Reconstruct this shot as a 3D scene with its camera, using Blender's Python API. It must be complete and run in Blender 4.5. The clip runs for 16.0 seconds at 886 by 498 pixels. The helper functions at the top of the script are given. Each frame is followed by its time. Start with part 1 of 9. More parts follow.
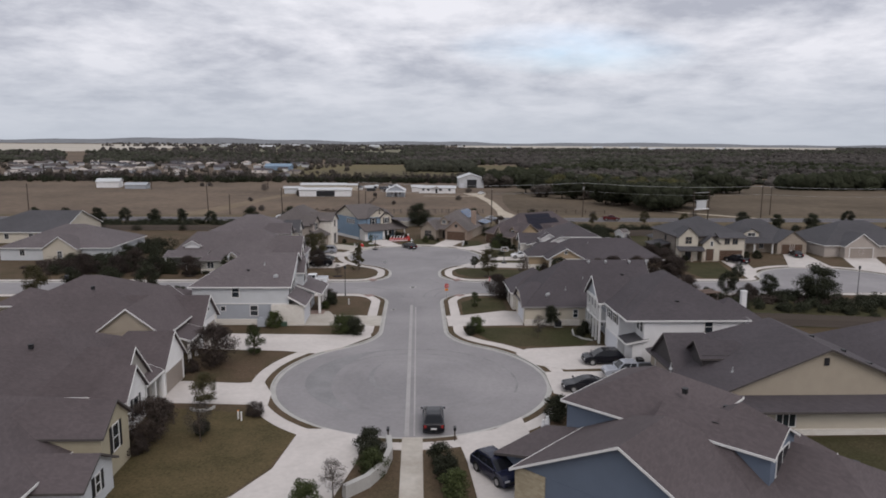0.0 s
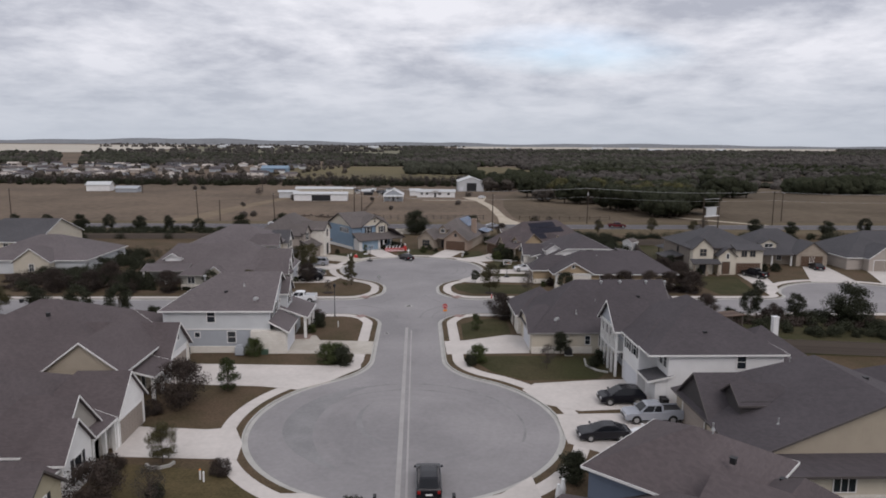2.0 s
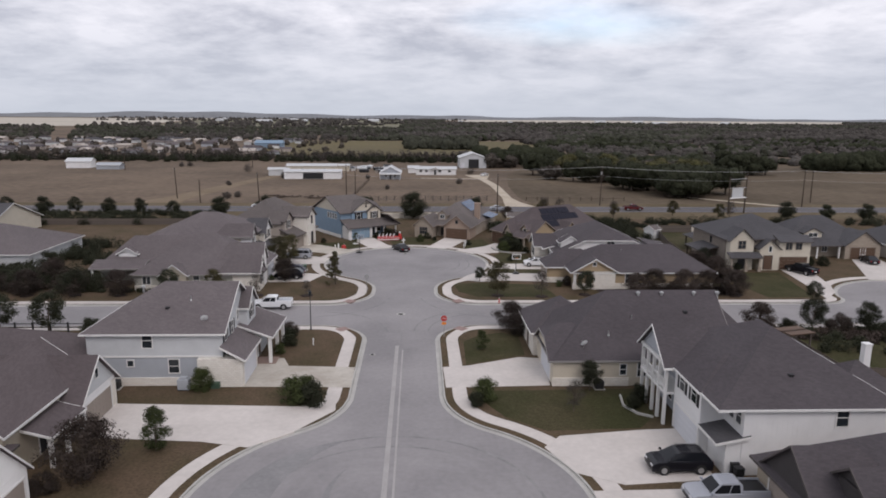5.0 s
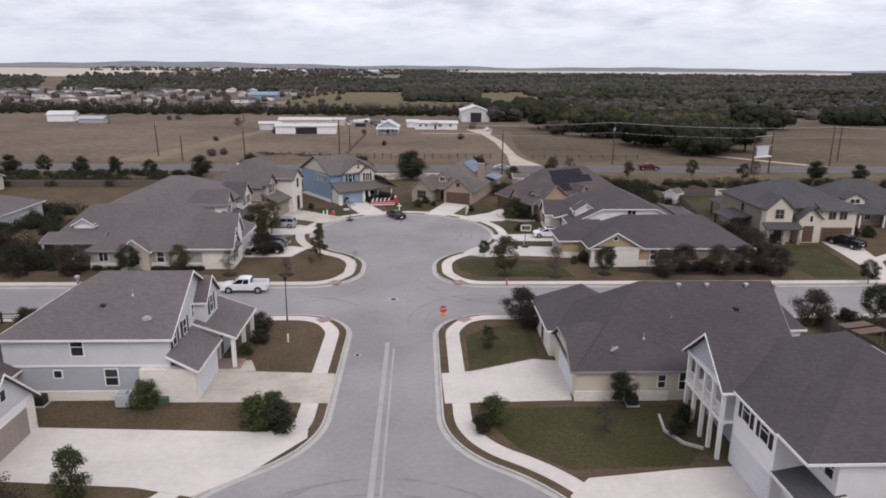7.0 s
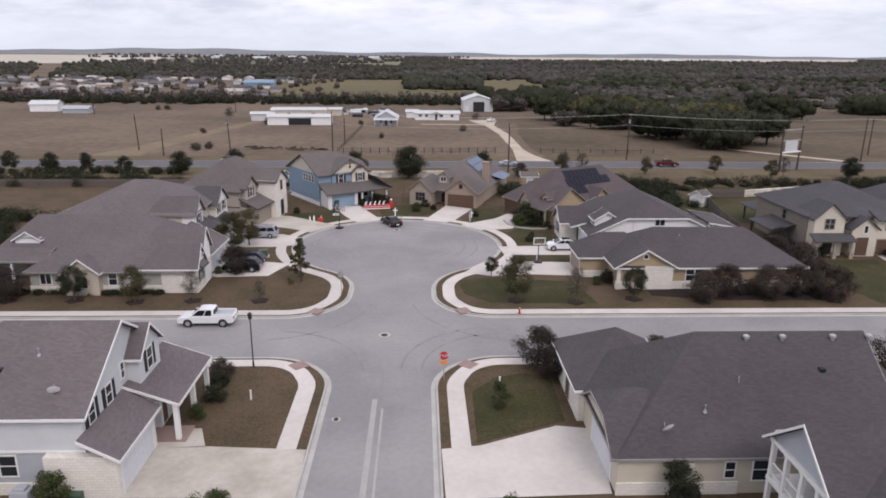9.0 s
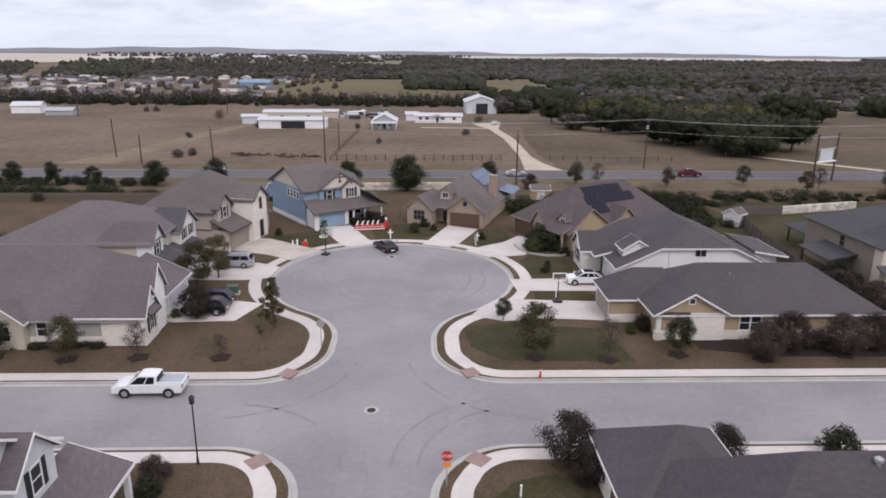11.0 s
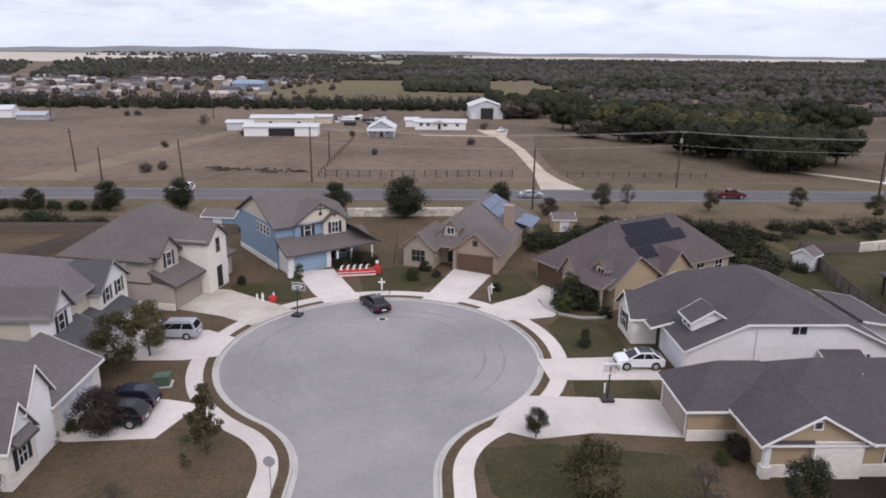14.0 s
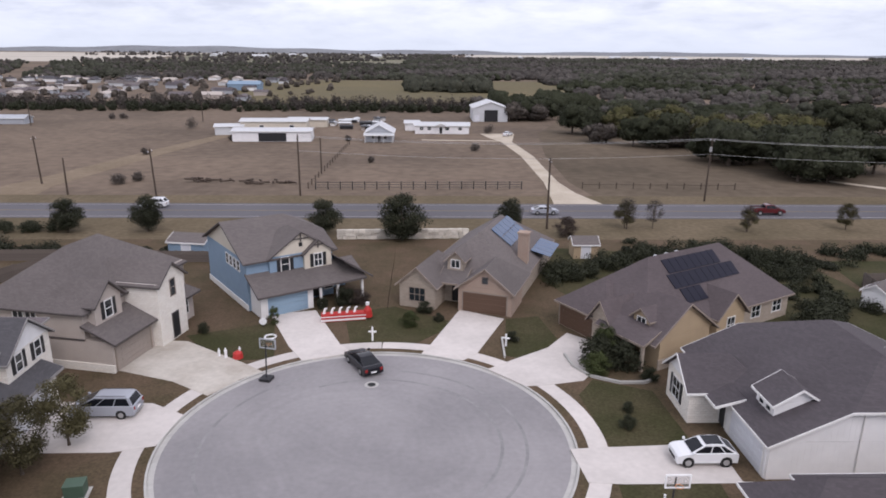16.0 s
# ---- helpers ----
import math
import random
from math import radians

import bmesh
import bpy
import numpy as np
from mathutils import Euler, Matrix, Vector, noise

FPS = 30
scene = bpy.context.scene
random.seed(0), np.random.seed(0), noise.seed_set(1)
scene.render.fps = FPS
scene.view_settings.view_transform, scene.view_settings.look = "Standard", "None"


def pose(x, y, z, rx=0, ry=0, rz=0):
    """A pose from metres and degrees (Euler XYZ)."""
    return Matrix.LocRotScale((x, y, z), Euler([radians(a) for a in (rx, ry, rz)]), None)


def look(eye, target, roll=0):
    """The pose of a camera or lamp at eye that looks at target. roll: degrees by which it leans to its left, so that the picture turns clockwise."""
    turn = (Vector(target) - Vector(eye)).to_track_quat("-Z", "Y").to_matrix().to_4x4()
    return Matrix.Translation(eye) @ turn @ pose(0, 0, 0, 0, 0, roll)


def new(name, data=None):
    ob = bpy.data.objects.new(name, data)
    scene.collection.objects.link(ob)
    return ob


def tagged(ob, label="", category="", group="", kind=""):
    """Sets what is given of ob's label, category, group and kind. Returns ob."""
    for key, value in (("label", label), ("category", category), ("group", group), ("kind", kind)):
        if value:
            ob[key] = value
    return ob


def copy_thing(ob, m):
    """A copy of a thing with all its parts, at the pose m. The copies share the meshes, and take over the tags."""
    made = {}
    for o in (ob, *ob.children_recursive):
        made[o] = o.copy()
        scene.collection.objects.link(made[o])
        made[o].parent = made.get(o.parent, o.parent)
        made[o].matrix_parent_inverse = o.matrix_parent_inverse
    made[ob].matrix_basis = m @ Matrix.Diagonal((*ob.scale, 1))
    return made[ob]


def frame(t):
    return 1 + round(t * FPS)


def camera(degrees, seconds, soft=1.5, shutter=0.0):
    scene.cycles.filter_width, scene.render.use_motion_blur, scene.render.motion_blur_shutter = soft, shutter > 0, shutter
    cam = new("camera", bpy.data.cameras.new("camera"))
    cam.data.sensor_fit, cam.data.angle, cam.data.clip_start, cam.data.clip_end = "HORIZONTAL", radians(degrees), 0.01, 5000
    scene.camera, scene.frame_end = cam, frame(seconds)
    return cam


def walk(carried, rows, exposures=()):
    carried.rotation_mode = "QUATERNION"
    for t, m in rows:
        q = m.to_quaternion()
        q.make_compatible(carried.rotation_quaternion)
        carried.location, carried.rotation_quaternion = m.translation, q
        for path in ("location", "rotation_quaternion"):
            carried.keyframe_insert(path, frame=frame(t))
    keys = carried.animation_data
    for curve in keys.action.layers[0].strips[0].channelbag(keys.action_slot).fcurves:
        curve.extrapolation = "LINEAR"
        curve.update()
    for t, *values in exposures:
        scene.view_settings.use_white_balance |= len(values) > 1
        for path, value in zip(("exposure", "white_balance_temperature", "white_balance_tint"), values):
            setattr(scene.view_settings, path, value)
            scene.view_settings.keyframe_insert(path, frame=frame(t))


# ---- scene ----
cam = camera(66.00, 16.0, 1.8)
PATH = [
    (0, look((1.16, 5.78, 25.94), (1.90, 25.52, 22.82), 0.39)),
    (0.5, look((1.36, 7.80, 26.19), (2.09, 27.54, 23.05), 0.32)),
    (1, look((1.39, 10.13, 26.40), (2.14, 29.87, 23.28), 0.44)),
    (1.5, look((1.50, 12.56, 26.70), (2.26, 32.30, 23.59), 0.44)),
    (2, look((1.66, 15.36, 26.91), (2.42, 35.10, 23.81), 0.45)),
    (2.5, look((1.79, 18.21, 27.10), (2.56, 37.95, 24.01), 0.41)),
    (3, look((1.94, 21.29, 27.25), (2.71, 41.03, 24.13), 0.40)),
    (3.5, look((2.14, 24.36, 27.30), (2.91, 44.09, 24.10), 0.33)),
    (4, look((2.30, 27.59, 27.26), (3.06, 47.29, 23.92), 0.37)),
    (6.5, look((3.25, 44.51, 27.19), (3.95, 63.89, 22.31), 0.46)),
    (7, look((3.38, 48.02, 27.18), (4.08, 67.32, 21.98), 0.49)),
    (7.5, look((3.53, 51.52, 27.23), (4.23, 70.75, 21.77), 0.45)),
    (8, look((3.67, 55.09, 27.15), (4.36, 74.30, 21.63), 0.49)),
    (8.5, look((3.83, 58.63, 27.22), (4.50, 77.84, 21.68), 0.44)),
    (9, look((3.92, 62.25, 27.30), (4.58, 81.45, 21.75), 0.46)),
    (11.5, look((4.30, 80.86, 27.42), (4.92, 100.06, 21.84), 0.54)),
    (12, look((4.29, 84.53, 27.44), (4.92, 103.73, 21.87), 0.63)),
    (12.5, look((4.37, 88.47, 27.45), (4.99, 107.66, 21.87), 0.55)),
    (13, look((4.40, 92.19, 27.54), (5.01, 111.38, 21.95), 0.56)),
    (13.5, look((4.40, 95.77, 27.64), (5.00, 114.96, 22.05), 0.61)),
    (14, look((4.41, 99.41, 27.71), (5.02, 118.60, 22.13), 0.65)),
    (14.5, look((4.53, 103.15, 27.74), (5.11, 122.34, 22.16), 0.56)),
    (15, look((4.43, 106.84, 27.75), (5.03, 126.04, 22.16), 0.73)),
    (15.5, look((4.47, 110.75, 27.67), (5.06, 129.95, 22.09), 0.67)),
    (16, look((4.61, 114.46, 27.74), (5.18, 133.65, 22.13), 0.51)),
]
# the clip's own exposure drifts up as the sky leaves the picture
EXPOSURES = [(0.0, 0.06, 6500, 17), (4.0, 0.10, 6480, 18), (6.5, 0.42, 6500, 20), (8.5, 0.56, 6480, 21), (12.0, 0.60, 6350, 22), (16.0, 0.62, 6280, 22)]
walk(cam, PATH, EXPOSURES)

# ---- light: overcast sky with broken stratocumulus ----
def build_world():
    w = bpy.data.worlds.new("overcast_sky")
    scene.world = w
    w.use_nodes = True
    nt = w.node_tree
    nt.nodes.clear()
    N, L = nt.nodes.new, nt.links.new
    out, bg = N("ShaderNodeOutputWorld"), N("ShaderNodeBackground")
    sky = N("ShaderNodeTexSky")
    sky.sky_type, sky.sun_disc = "NISHITA", False
    sky.sun_elevation, sky.sun_rotation = radians(38), radians(200)
    sky.air_density, sky.dust_density, sky.ozone_density = 1.0, 1.5, 1.0
    tc = N("ShaderNodeTexCoord")
    sep = N("ShaderNodeSeparateXYZ")
    L(tc.outputs["Generated"], sep.inputs[0])
    lift = N("ShaderNodeMath"); lift.operation = "MAXIMUM"; lift.inputs[1].default_value = 0.0
    L(sep.outputs["Z"], lift.inputs[0])
    den = N("ShaderNodeMath"); den.operation = "ADD"; den.inputs[1].default_value = 0.20
    L(lift.outputs[0], den.inputs[0])
    dx = N("ShaderNodeMath"); dx.operation = "DIVIDE"
    dy = N("ShaderNodeMath"); dy.operation = "DIVIDE"
    L(sep.outputs["X"], dx.inputs[0]); L(den.outputs[0], dx.inputs[1])
    L(sep.outputs["Y"], dy.inputs[0]); L(den.outputs[0], dy.inputs[1])
    com = N("ShaderNodeCombineXYZ")
    L(dx.outputs[0], com.inputs[0]); L(dy.outputs[0], com.inputs[1])
    com.inputs[2].default_value = 3.7
    # broad cloud masses with ragged lumps on them
    big = N("ShaderNodeTexNoise"); big.inputs["Scale"].default_value = 1.55; big.inputs["Detail"].default_value = 9; big.inputs["Roughness"].default_value = 0.56
    big.inputs["Distortion"].default_value = 0.35
    L(com.outputs[0], big.inputs["Vector"])
    puff = N("ShaderNodeTexNoise"); puff.inputs["Scale"].default_value = 6.0; puff.inputs["Detail"].default_value = 6; puff.inputs["Roughness"].default_value = 0.6
    L(com.outputs[0], puff.inputs["Vector"])
    both = N("ShaderNodeMixRGB"); both.inputs[0].default_value = 0.30
    L(big.outputs["Fac"], both.inputs[1]); L(puff.outputs["Fac"], both.inputs[2])
    shade = N("ShaderNodeValToRGB")
    e = shade.color_ramp.elements
    e[0].position, e[0].color = 0.37, (0.47, 0.512, 0.572, 1)
    e[1].position, e[1].color = 0.60, (0.875, 0.915, 0.945, 1)
    m = e.new(0.48); m.color = (0.675, 0.72, 0.765, 1)
    L(both.outputs[0], shade.inputs[0])
    # a ragged gap in the cloud where pale blue shows
    gap = N("ShaderNodeTexNoise"); gap.inputs["Scale"].default_value = 4.0; gap.inputs["Detail"].default_value = 5
    L(com.outputs[0], gap.inputs["Vector"])
    near = N("ShaderNodeMapping"); near.inputs["Location"].default_value, near.inputs["Scale"].default_value = (-1.15, -8.1, 0), (1.7, 2.7, 0)
    L(com.outputs[0], near.inputs[0])
    far = N("ShaderNodeVectorMath"); far.operation = "LENGTH"
    L(near.outputs[0], far.inputs[0])
    opening = N("ShaderNodeMapRange"); opening.inputs["From Min"].default_value, opening.inputs["From Max"].default_value = 0.1, 1.0
    opening.inputs["To Min"].default_value, opening.inputs["To Max"].default_value = 1.25, 0.0
    L(far.outputs["Value"], opening.inputs[0])
    mask = N("ShaderNodeMath"); mask.operation = "MULTIPLY"; mask.use_clamp = True
    L(gap.outputs["Fac"], mask.inputs[0]); L(opening.outputs[0], mask.inputs[1])
    scale = N("ShaderNodeVectorMath"); scale.operation = "SCALE"; scale.inputs["Scale"].default_value = 0.16
    L(sky.outputs[0], scale.inputs[0])
    mix = N("ShaderNodeMixRGB")
    L(mask.outputs[0], mix.inputs[0]); L(shade.outputs[0], mix.inputs[1]); L(scale.outputs[0], mix.inputs[2])
    # even pale band of haze low over the horizon
    haze = N("ShaderNodeMapRange"); haze.inputs["From Min"].default_value, haze.inputs["From Max"].default_value = 0.0, 0.13
    haze.inputs["To Min"].default_value, haze.inputs["To Max"].default_value = 0.92, 0.0
    L(sep.outputs["Z"], haze.inputs[0])
    mix2 = N("ShaderNodeMixRGB"); mix2.inputs[2].default_value = (0.53, 0.595, 0.645, 1)
    L(haze.outputs[0], mix2.inputs[0]); L(mix.outputs[0], mix2.inputs[1])
    L(mix2.outputs[0], bg.inputs["Color"])
    bg.inputs["Strength"].default_value = SKY_STRENGTH
    L(bg.outputs[0], out.inputs[0])


SKY_STRENGTH = 0.90
build_world()
sun_data = bpy.data.lights.new("sun", "SUN")
sun_data.energy, sun_data.angle, sun_data.color = 0.85, radians(30), (1.0, 0.95, 0.885)
sun = new("sun", sun_data)
sun.matrix_world = look((0, 0, 60), (0 - 18, 0 + 40, 60 - 46))

# ---- materials ----
def material(name, base, rough=0.8, spots=None, spot_scale=0.4, spot_amt=0.35, grain=18.0, grain_amt=0.18, bump=0.15, bump_scale=40.0,
             metal=0.0, tint=0.0, spec=0.35, stretch=None):
    """Two-scale procedural surface: broad stains, fine grain and a fine bump; tint varies it per object."""
    m = bpy.data.materials.new(name)
    m.use_nodes = True
    nt = m.node_tree
    N, L = nt.nodes.new, nt.links.new
    b = nt.nodes["Principled BSDF"]
    b.inputs["Roughness"].default_value, b.inputs["Metallic"].default_value = rough, metal
    b.inputs["Specular IOR Level"].default_value = spec
    tc = N("ShaderNodeTexCoord")
    src = tc.outputs["Object"]
    if stretch:
        mp = N("ShaderNodeMapping"); mp.inputs["Scale"].default_value = stretch
        L(src, mp.inputs[0]); src = mp.outputs[0]
    n1 = N("ShaderNodeTexNoise"); n1.inputs["Scale"].default_value = spot_scale; n1.inputs["Detail"].default_value = 5; n1.inputs["Roughness"].default_value = 0.6
    L(src, n1.inputs["Vector"])
    r1 = N("ShaderNodeValToRGB"); r1.color_ramp.elements[0].position, r1.color_ramp.elements[1].position = 0.38, 0.66
    L(n1.outputs["Fac"], r1.inputs[0])
    f1 = N("ShaderNodeMath"); f1.operation = "MULTIPLY"; f1.inputs[1].default_value = spot_amt
    L(r1.outputs[0], f1.inputs[0])
    mix = N("ShaderNodeMixRGB")
    mix.inputs[1].default_value = (*base, 1)
    mix.inputs[2].default_value = (*(spots or tuple(c * 0.6 for c in base)), 1)
    L(f1.outputs[0], mix.inputs[0])
    n2 = N("ShaderNodeTexNoise"); n2.inputs["Scale"].default_value = grain; n2.inputs["Detail"].default_value = 3
    L(src, n2.inputs["Vector"])
    mr = N("ShaderNodeMapRange"); mr.inputs["From Min"].default_value, mr.inputs["From Max"].default_value = 0.25, 0.75
    mr.inputs["To Min"].default_value, mr.inputs["To Max"].default_value = 1 - grain_amt, 1 + grain_amt
    L(n2.outputs["Fac"], mr.inputs[0])
    mul = N("ShaderNodeVectorMath"); mul.operation = "SCALE"
    L(mix.outputs[0], mul.inputs[0]); L(mr.outputs[0], mul.inputs["Scale"])
    col = mul.outputs[0]
    if tint:
        oi = N("ShaderNodeObjectInfo")
        m2 = N("ShaderNodeMapRange"); m2.inputs["To Min"].default_value, m2.inputs["To Max"].default_value = 1 - tint, 1 + tint
        L(oi.outputs["Random"], m2.inputs[0])
        s2 = N("ShaderNodeVectorMath"); s2.operation = "SCALE"
        L(col, s2.inputs[0]); L(m2.outputs[0], s2.inputs["Scale"])
        col = s2.outputs[0]
    L(col, b.inputs["Base Color"])
    if bump:
        n3 = N("ShaderNodeTexNoise"); n3.inputs["Scale"].default_value = bump_scale
        L(src, n3.inputs["Vector"])
        bp = N("ShaderNodeBump"); bp.inputs["Strength"].default_value = bump; bp.inputs["Distance"].default_value = 0.02
        L(n3.outputs["Fac"], bp.inputs["Height"]); L(bp.outputs[0], b.inputs["Normal"])
    return m


def shingle_material(name, base):
    """Laminated asphalt shingles: staggered tabs of slightly different tone, weathering streaks down the slope."""
    m = material(name, base, 0.92, tuple(c * 1.3 for c in base), 0.12, 0.6, 9.0, 0.06, 0.0, tint=0.07, spec=0.2)
    nt = m.node_tree
    N, L = nt.nodes.new, nt.links.new
    b = nt.nodes["Principled BSDF"]
    geo, tc = N("ShaderNodeNewGeometry"), N("ShaderNodeTexCoord")
    # run courses along the contour: height drives the course, the horizontal run the tab
    sep, sepn = N("ShaderNodeSeparateXYZ"), N("ShaderNodeSeparateXYZ")
    L(tc.outputs["Object"], sep.inputs[0]); L(geo.outputs["Normal"], sepn.inputs[0])
    add = N("ShaderNodeMath"); add.operation = "ADD"
    L(sep.outputs["X"], add.inputs[0]); L(sep.outputs["Y"], add.inputs[1])
    mz = N("ShaderNodeMath"); mz.operation = "MULTIPLY"; mz.inputs[1].default_value = 2.0
    L(sep.outputs["Z"], mz.inputs[0])
    com = N("ShaderNodeCombineXYZ"); L(add.outputs[0], com.inputs[0]); L(mz.outputs[0], com.inputs[1])
    br = N("ShaderNodeTexBrick")
    br.inputs["Scale"].default_value, br.inputs["Mortar Size"].default_value = 3.2, 0.012
    br.inputs["Brick Width"].default_value, br.inputs["Row Height"].default_value = 1.0, 0.5
    br.inputs["Color1"].default_value, br.inputs["Color2"].default_value, br.inputs["Mortar"].default_value = (0.90, 0.90, 0.90, 1), (1.08, 1.08, 1.07, 1), (0.72, 0.72, 0.72, 1)
    L(com.outputs[0], br.inputs["Vector"])
    mul = N("ShaderNodeMixRGB"); mul.blend_type = "MULTIPLY"; mul.inputs[0].default_value = 1.0
    old = b.inputs["Base Color"].links[0].from_socket
    L(old, mul.inputs[1]); L(br.outputs["Color"], mul.inputs[2])
    L(mul.outputs[0], b.inputs["Base Color"])
    bp = N("ShaderNodeBump"); bp.inputs["Strength"].default_value = 0.3; bp.inputs["Distance"].default_value = 0.015
    L(br.outputs["Fac"], bp.inputs["Height"]); bp.invert = True
    L(bp.outputs[0], b.inputs["Normal"])
    return m


def siding_material(name, base, pitch=0.18, vertical=False):
    """Painted lap siding or board and batten, drawn as a shallow bump with faint grime."""
    m = material(name, base, 0.6, tuple(c * 0.82 for c in base), 0.7, 0.4, 25.0, 0.04, 0.0)
    nt = m.node_tree
    N, L = nt.nodes.new, nt.links.new
    b = nt.nodes["Principled BSDF"]
    tc, sep = N("ShaderNodeTexCoord"), N("ShaderNodeSeparateXYZ")
    L(tc.outputs["Object"], sep.inputs[0])
    src = sep.outputs["Z"]
    if vertical:
        a = N("ShaderNodeMath"); a.operation = "ADD"
        L(sep.outputs["X"], a.inputs[0]); L(sep.outputs["Y"], a.inputs[1]); src = a.outputs[0]
    d = N("ShaderNodeMath"); d.operation = "DIVIDE"; d.inputs[1].default_value = pitch
    f = N("ShaderNodeMath"); f.operation = "FRACT"
    L(src, d.inputs[0]); L(d.outputs[0], f.inputs[0])
    if vertical:
        g = N("ShaderNodeMath"); g.operation = "GREATER_THAN"; g.inputs[1].default_value = 0.86
        L(f.outputs[0], g.inputs[0]); f = g
    bp = N("ShaderNodeBump"); bp.inputs["Strength"].default_value = 0.8; bp.inputs["Distance"].default_value = 0.02; bp.invert = not vertical
    L(f.outputs[0], bp.inputs["Height"]); L(bp.outputs[0], b.inputs["Normal"])
    return m


def stone_material(name, c1, c2, mortar, w=0.42, h=0.2):
    """Coursed limestone blocks of mixed tone with recessed joints."""
    m = material(name, c1, 0.85, tuple(c * 0.75 for c in c1), 0.9, 0.4, 12, 0.12, 0.0)
    nt = m.node_tree
    N, L = nt.nodes.new, nt.links.new
    b = nt.nodes["Principled BSDF"]
    tc, sep = N("ShaderNodeTexCoord"), N("ShaderNodeSeparateXYZ")
    L(tc.outputs["Object"], sep.inputs[0])
    a = N("ShaderNodeMath"); a.operation = "ADD"
    L(sep.outputs["X"], a.inputs[0]); L(sep.outputs["Y"], a.inputs[1])
    com = N("ShaderNodeCombineXYZ"); L(a.outputs[0], com.inputs[0]); L(sep.outputs["Z"], com.inputs[1])
    br = N("ShaderNodeTexBrick"); br.inputs["Scale"].default_value = 1.0
    br.inputs["Brick Width"].default_value, br.inputs["Row Height"].default_value, br.inputs["Mortar Size"].default_value = w, h, 0.012
    br.inputs["Color1"].default_value, br.inputs["Color2"].default_value, br.inputs["Mortar"].default_value = (*c1, 1), (*c2, 1), (*mortar, 1)
    L(com.outputs[0], br.inputs["Vector"])
    mx = N("ShaderNodeMixRGB"); mx.blend_type = "MIX"; mx.inputs[0].default_value = 0.7
    old = b.inputs["Base Color"].links[0].from_socket
    L(old, mx.inputs[1]); L(br.outputs["Color"], mx.inputs[2]); L(mx.outputs[0], b.inputs["Base Color"])
    bp = N("ShaderNodeBump"); bp.inputs["Strength"].default_value = 0.6; bp.inputs["Distance"].default_value = 0.02; bp.invert = True
    L(br.outputs["Fac"], bp.inputs["Height"]); L(bp.outputs[0], b.inputs["Normal"])
    return m


def leaf_material(name, base, var=0.25):
    m = bpy.data.materials.new(name)
    m.use_nodes = True
    nt = m.node_tree
    N, L = nt.nodes.new, nt.links.new
    b = nt.nodes["Principled BSDF"]
    b.inputs["Roughness"].default_value = 0.75
    b.inputs["Specular IOR Level"].default_value = 0.2
    geo, oi = N("ShaderNodeNewGeometry"), N("ShaderNodeObjectInfo")
    mr = N("ShaderNodeMapRange"); mr.inputs["To Min"].default_value, mr.inputs["To Max"].default_value = 1 - var, 1 + var
    L(geo.outputs["Random Per Island"], mr.inputs[0])
    mo = N("ShaderNodeMapRange"); mo.inputs["To Min"].default_value, mo.inputs["To Max"].default_value = 0.75, 1.25
    L(oi.outputs["Random"], mo.inputs[0])
    mm = N("ShaderNodeMath"); mm.operation = "MULTIPLY"
    L(mr.outputs[0], mm.inputs[0]); L(mo.outputs[0], mm.inputs[1])
    sc = N("ShaderNodeVectorMath"); sc.operation = "SCALE"; sc.inputs[0].default_value = base
    L(mm.outputs[0], sc.inputs["Scale"]); L(sc.outputs[0], b.inputs["Base Color"])
    return m


def canopy_material(name, base, var):
    """Tree canopy seen from afar: mottled foliage with a coarse relief, toned crown by crown."""
    m = material(name, base, 0.97, tuple(c * 0.5 for c in base), 0.022, 0.8, 1.3, 0.4, 0.7, 1.4, spec=0.03)
    nt = m.node_tree
    b = nt.nodes["Principled BSDF"]
    geo, mr, sc = nt.nodes.new("ShaderNodeNewGeometry"), nt.nodes.new("ShaderNodeMapRange"), nt.nodes.new("ShaderNodeVectorMath")
    sc.operation = "SCALE"
    mr.inputs["To Min"].default_value, mr.inputs["To Max"].default_value = 1 - var, 1 + var
    nt.links.new(geo.outputs["Random Per Island"], mr.inputs[0])
    old = b.inputs["Base Color"].links[0].from_socket
    nt.links.new(old, sc.inputs[0]); nt.links.new(mr.outputs[0], sc.inputs["Scale"]); nt.links.new(sc.outputs[0], b.inputs["Base Color"])
    for n in nt.nodes:
        if n.bl_idname == "ShaderNodeBump":
            n.inputs["Distance"].default_value = 0.6
    return m


def glass_material(name, base=(0.02, 0.025, 0.03), rough=0.06):
    m = bpy.data.materials.new(name)
    m.use_nodes = True
    b = m.node_tree.nodes["Principled BSDF"]
    b.inputs["Base Color"].default_value = (*base, 1)
    b.inputs["Roughness"].default_value = rough
    b.inputs["Specular IOR Level"].default_value = 0.6
    return m


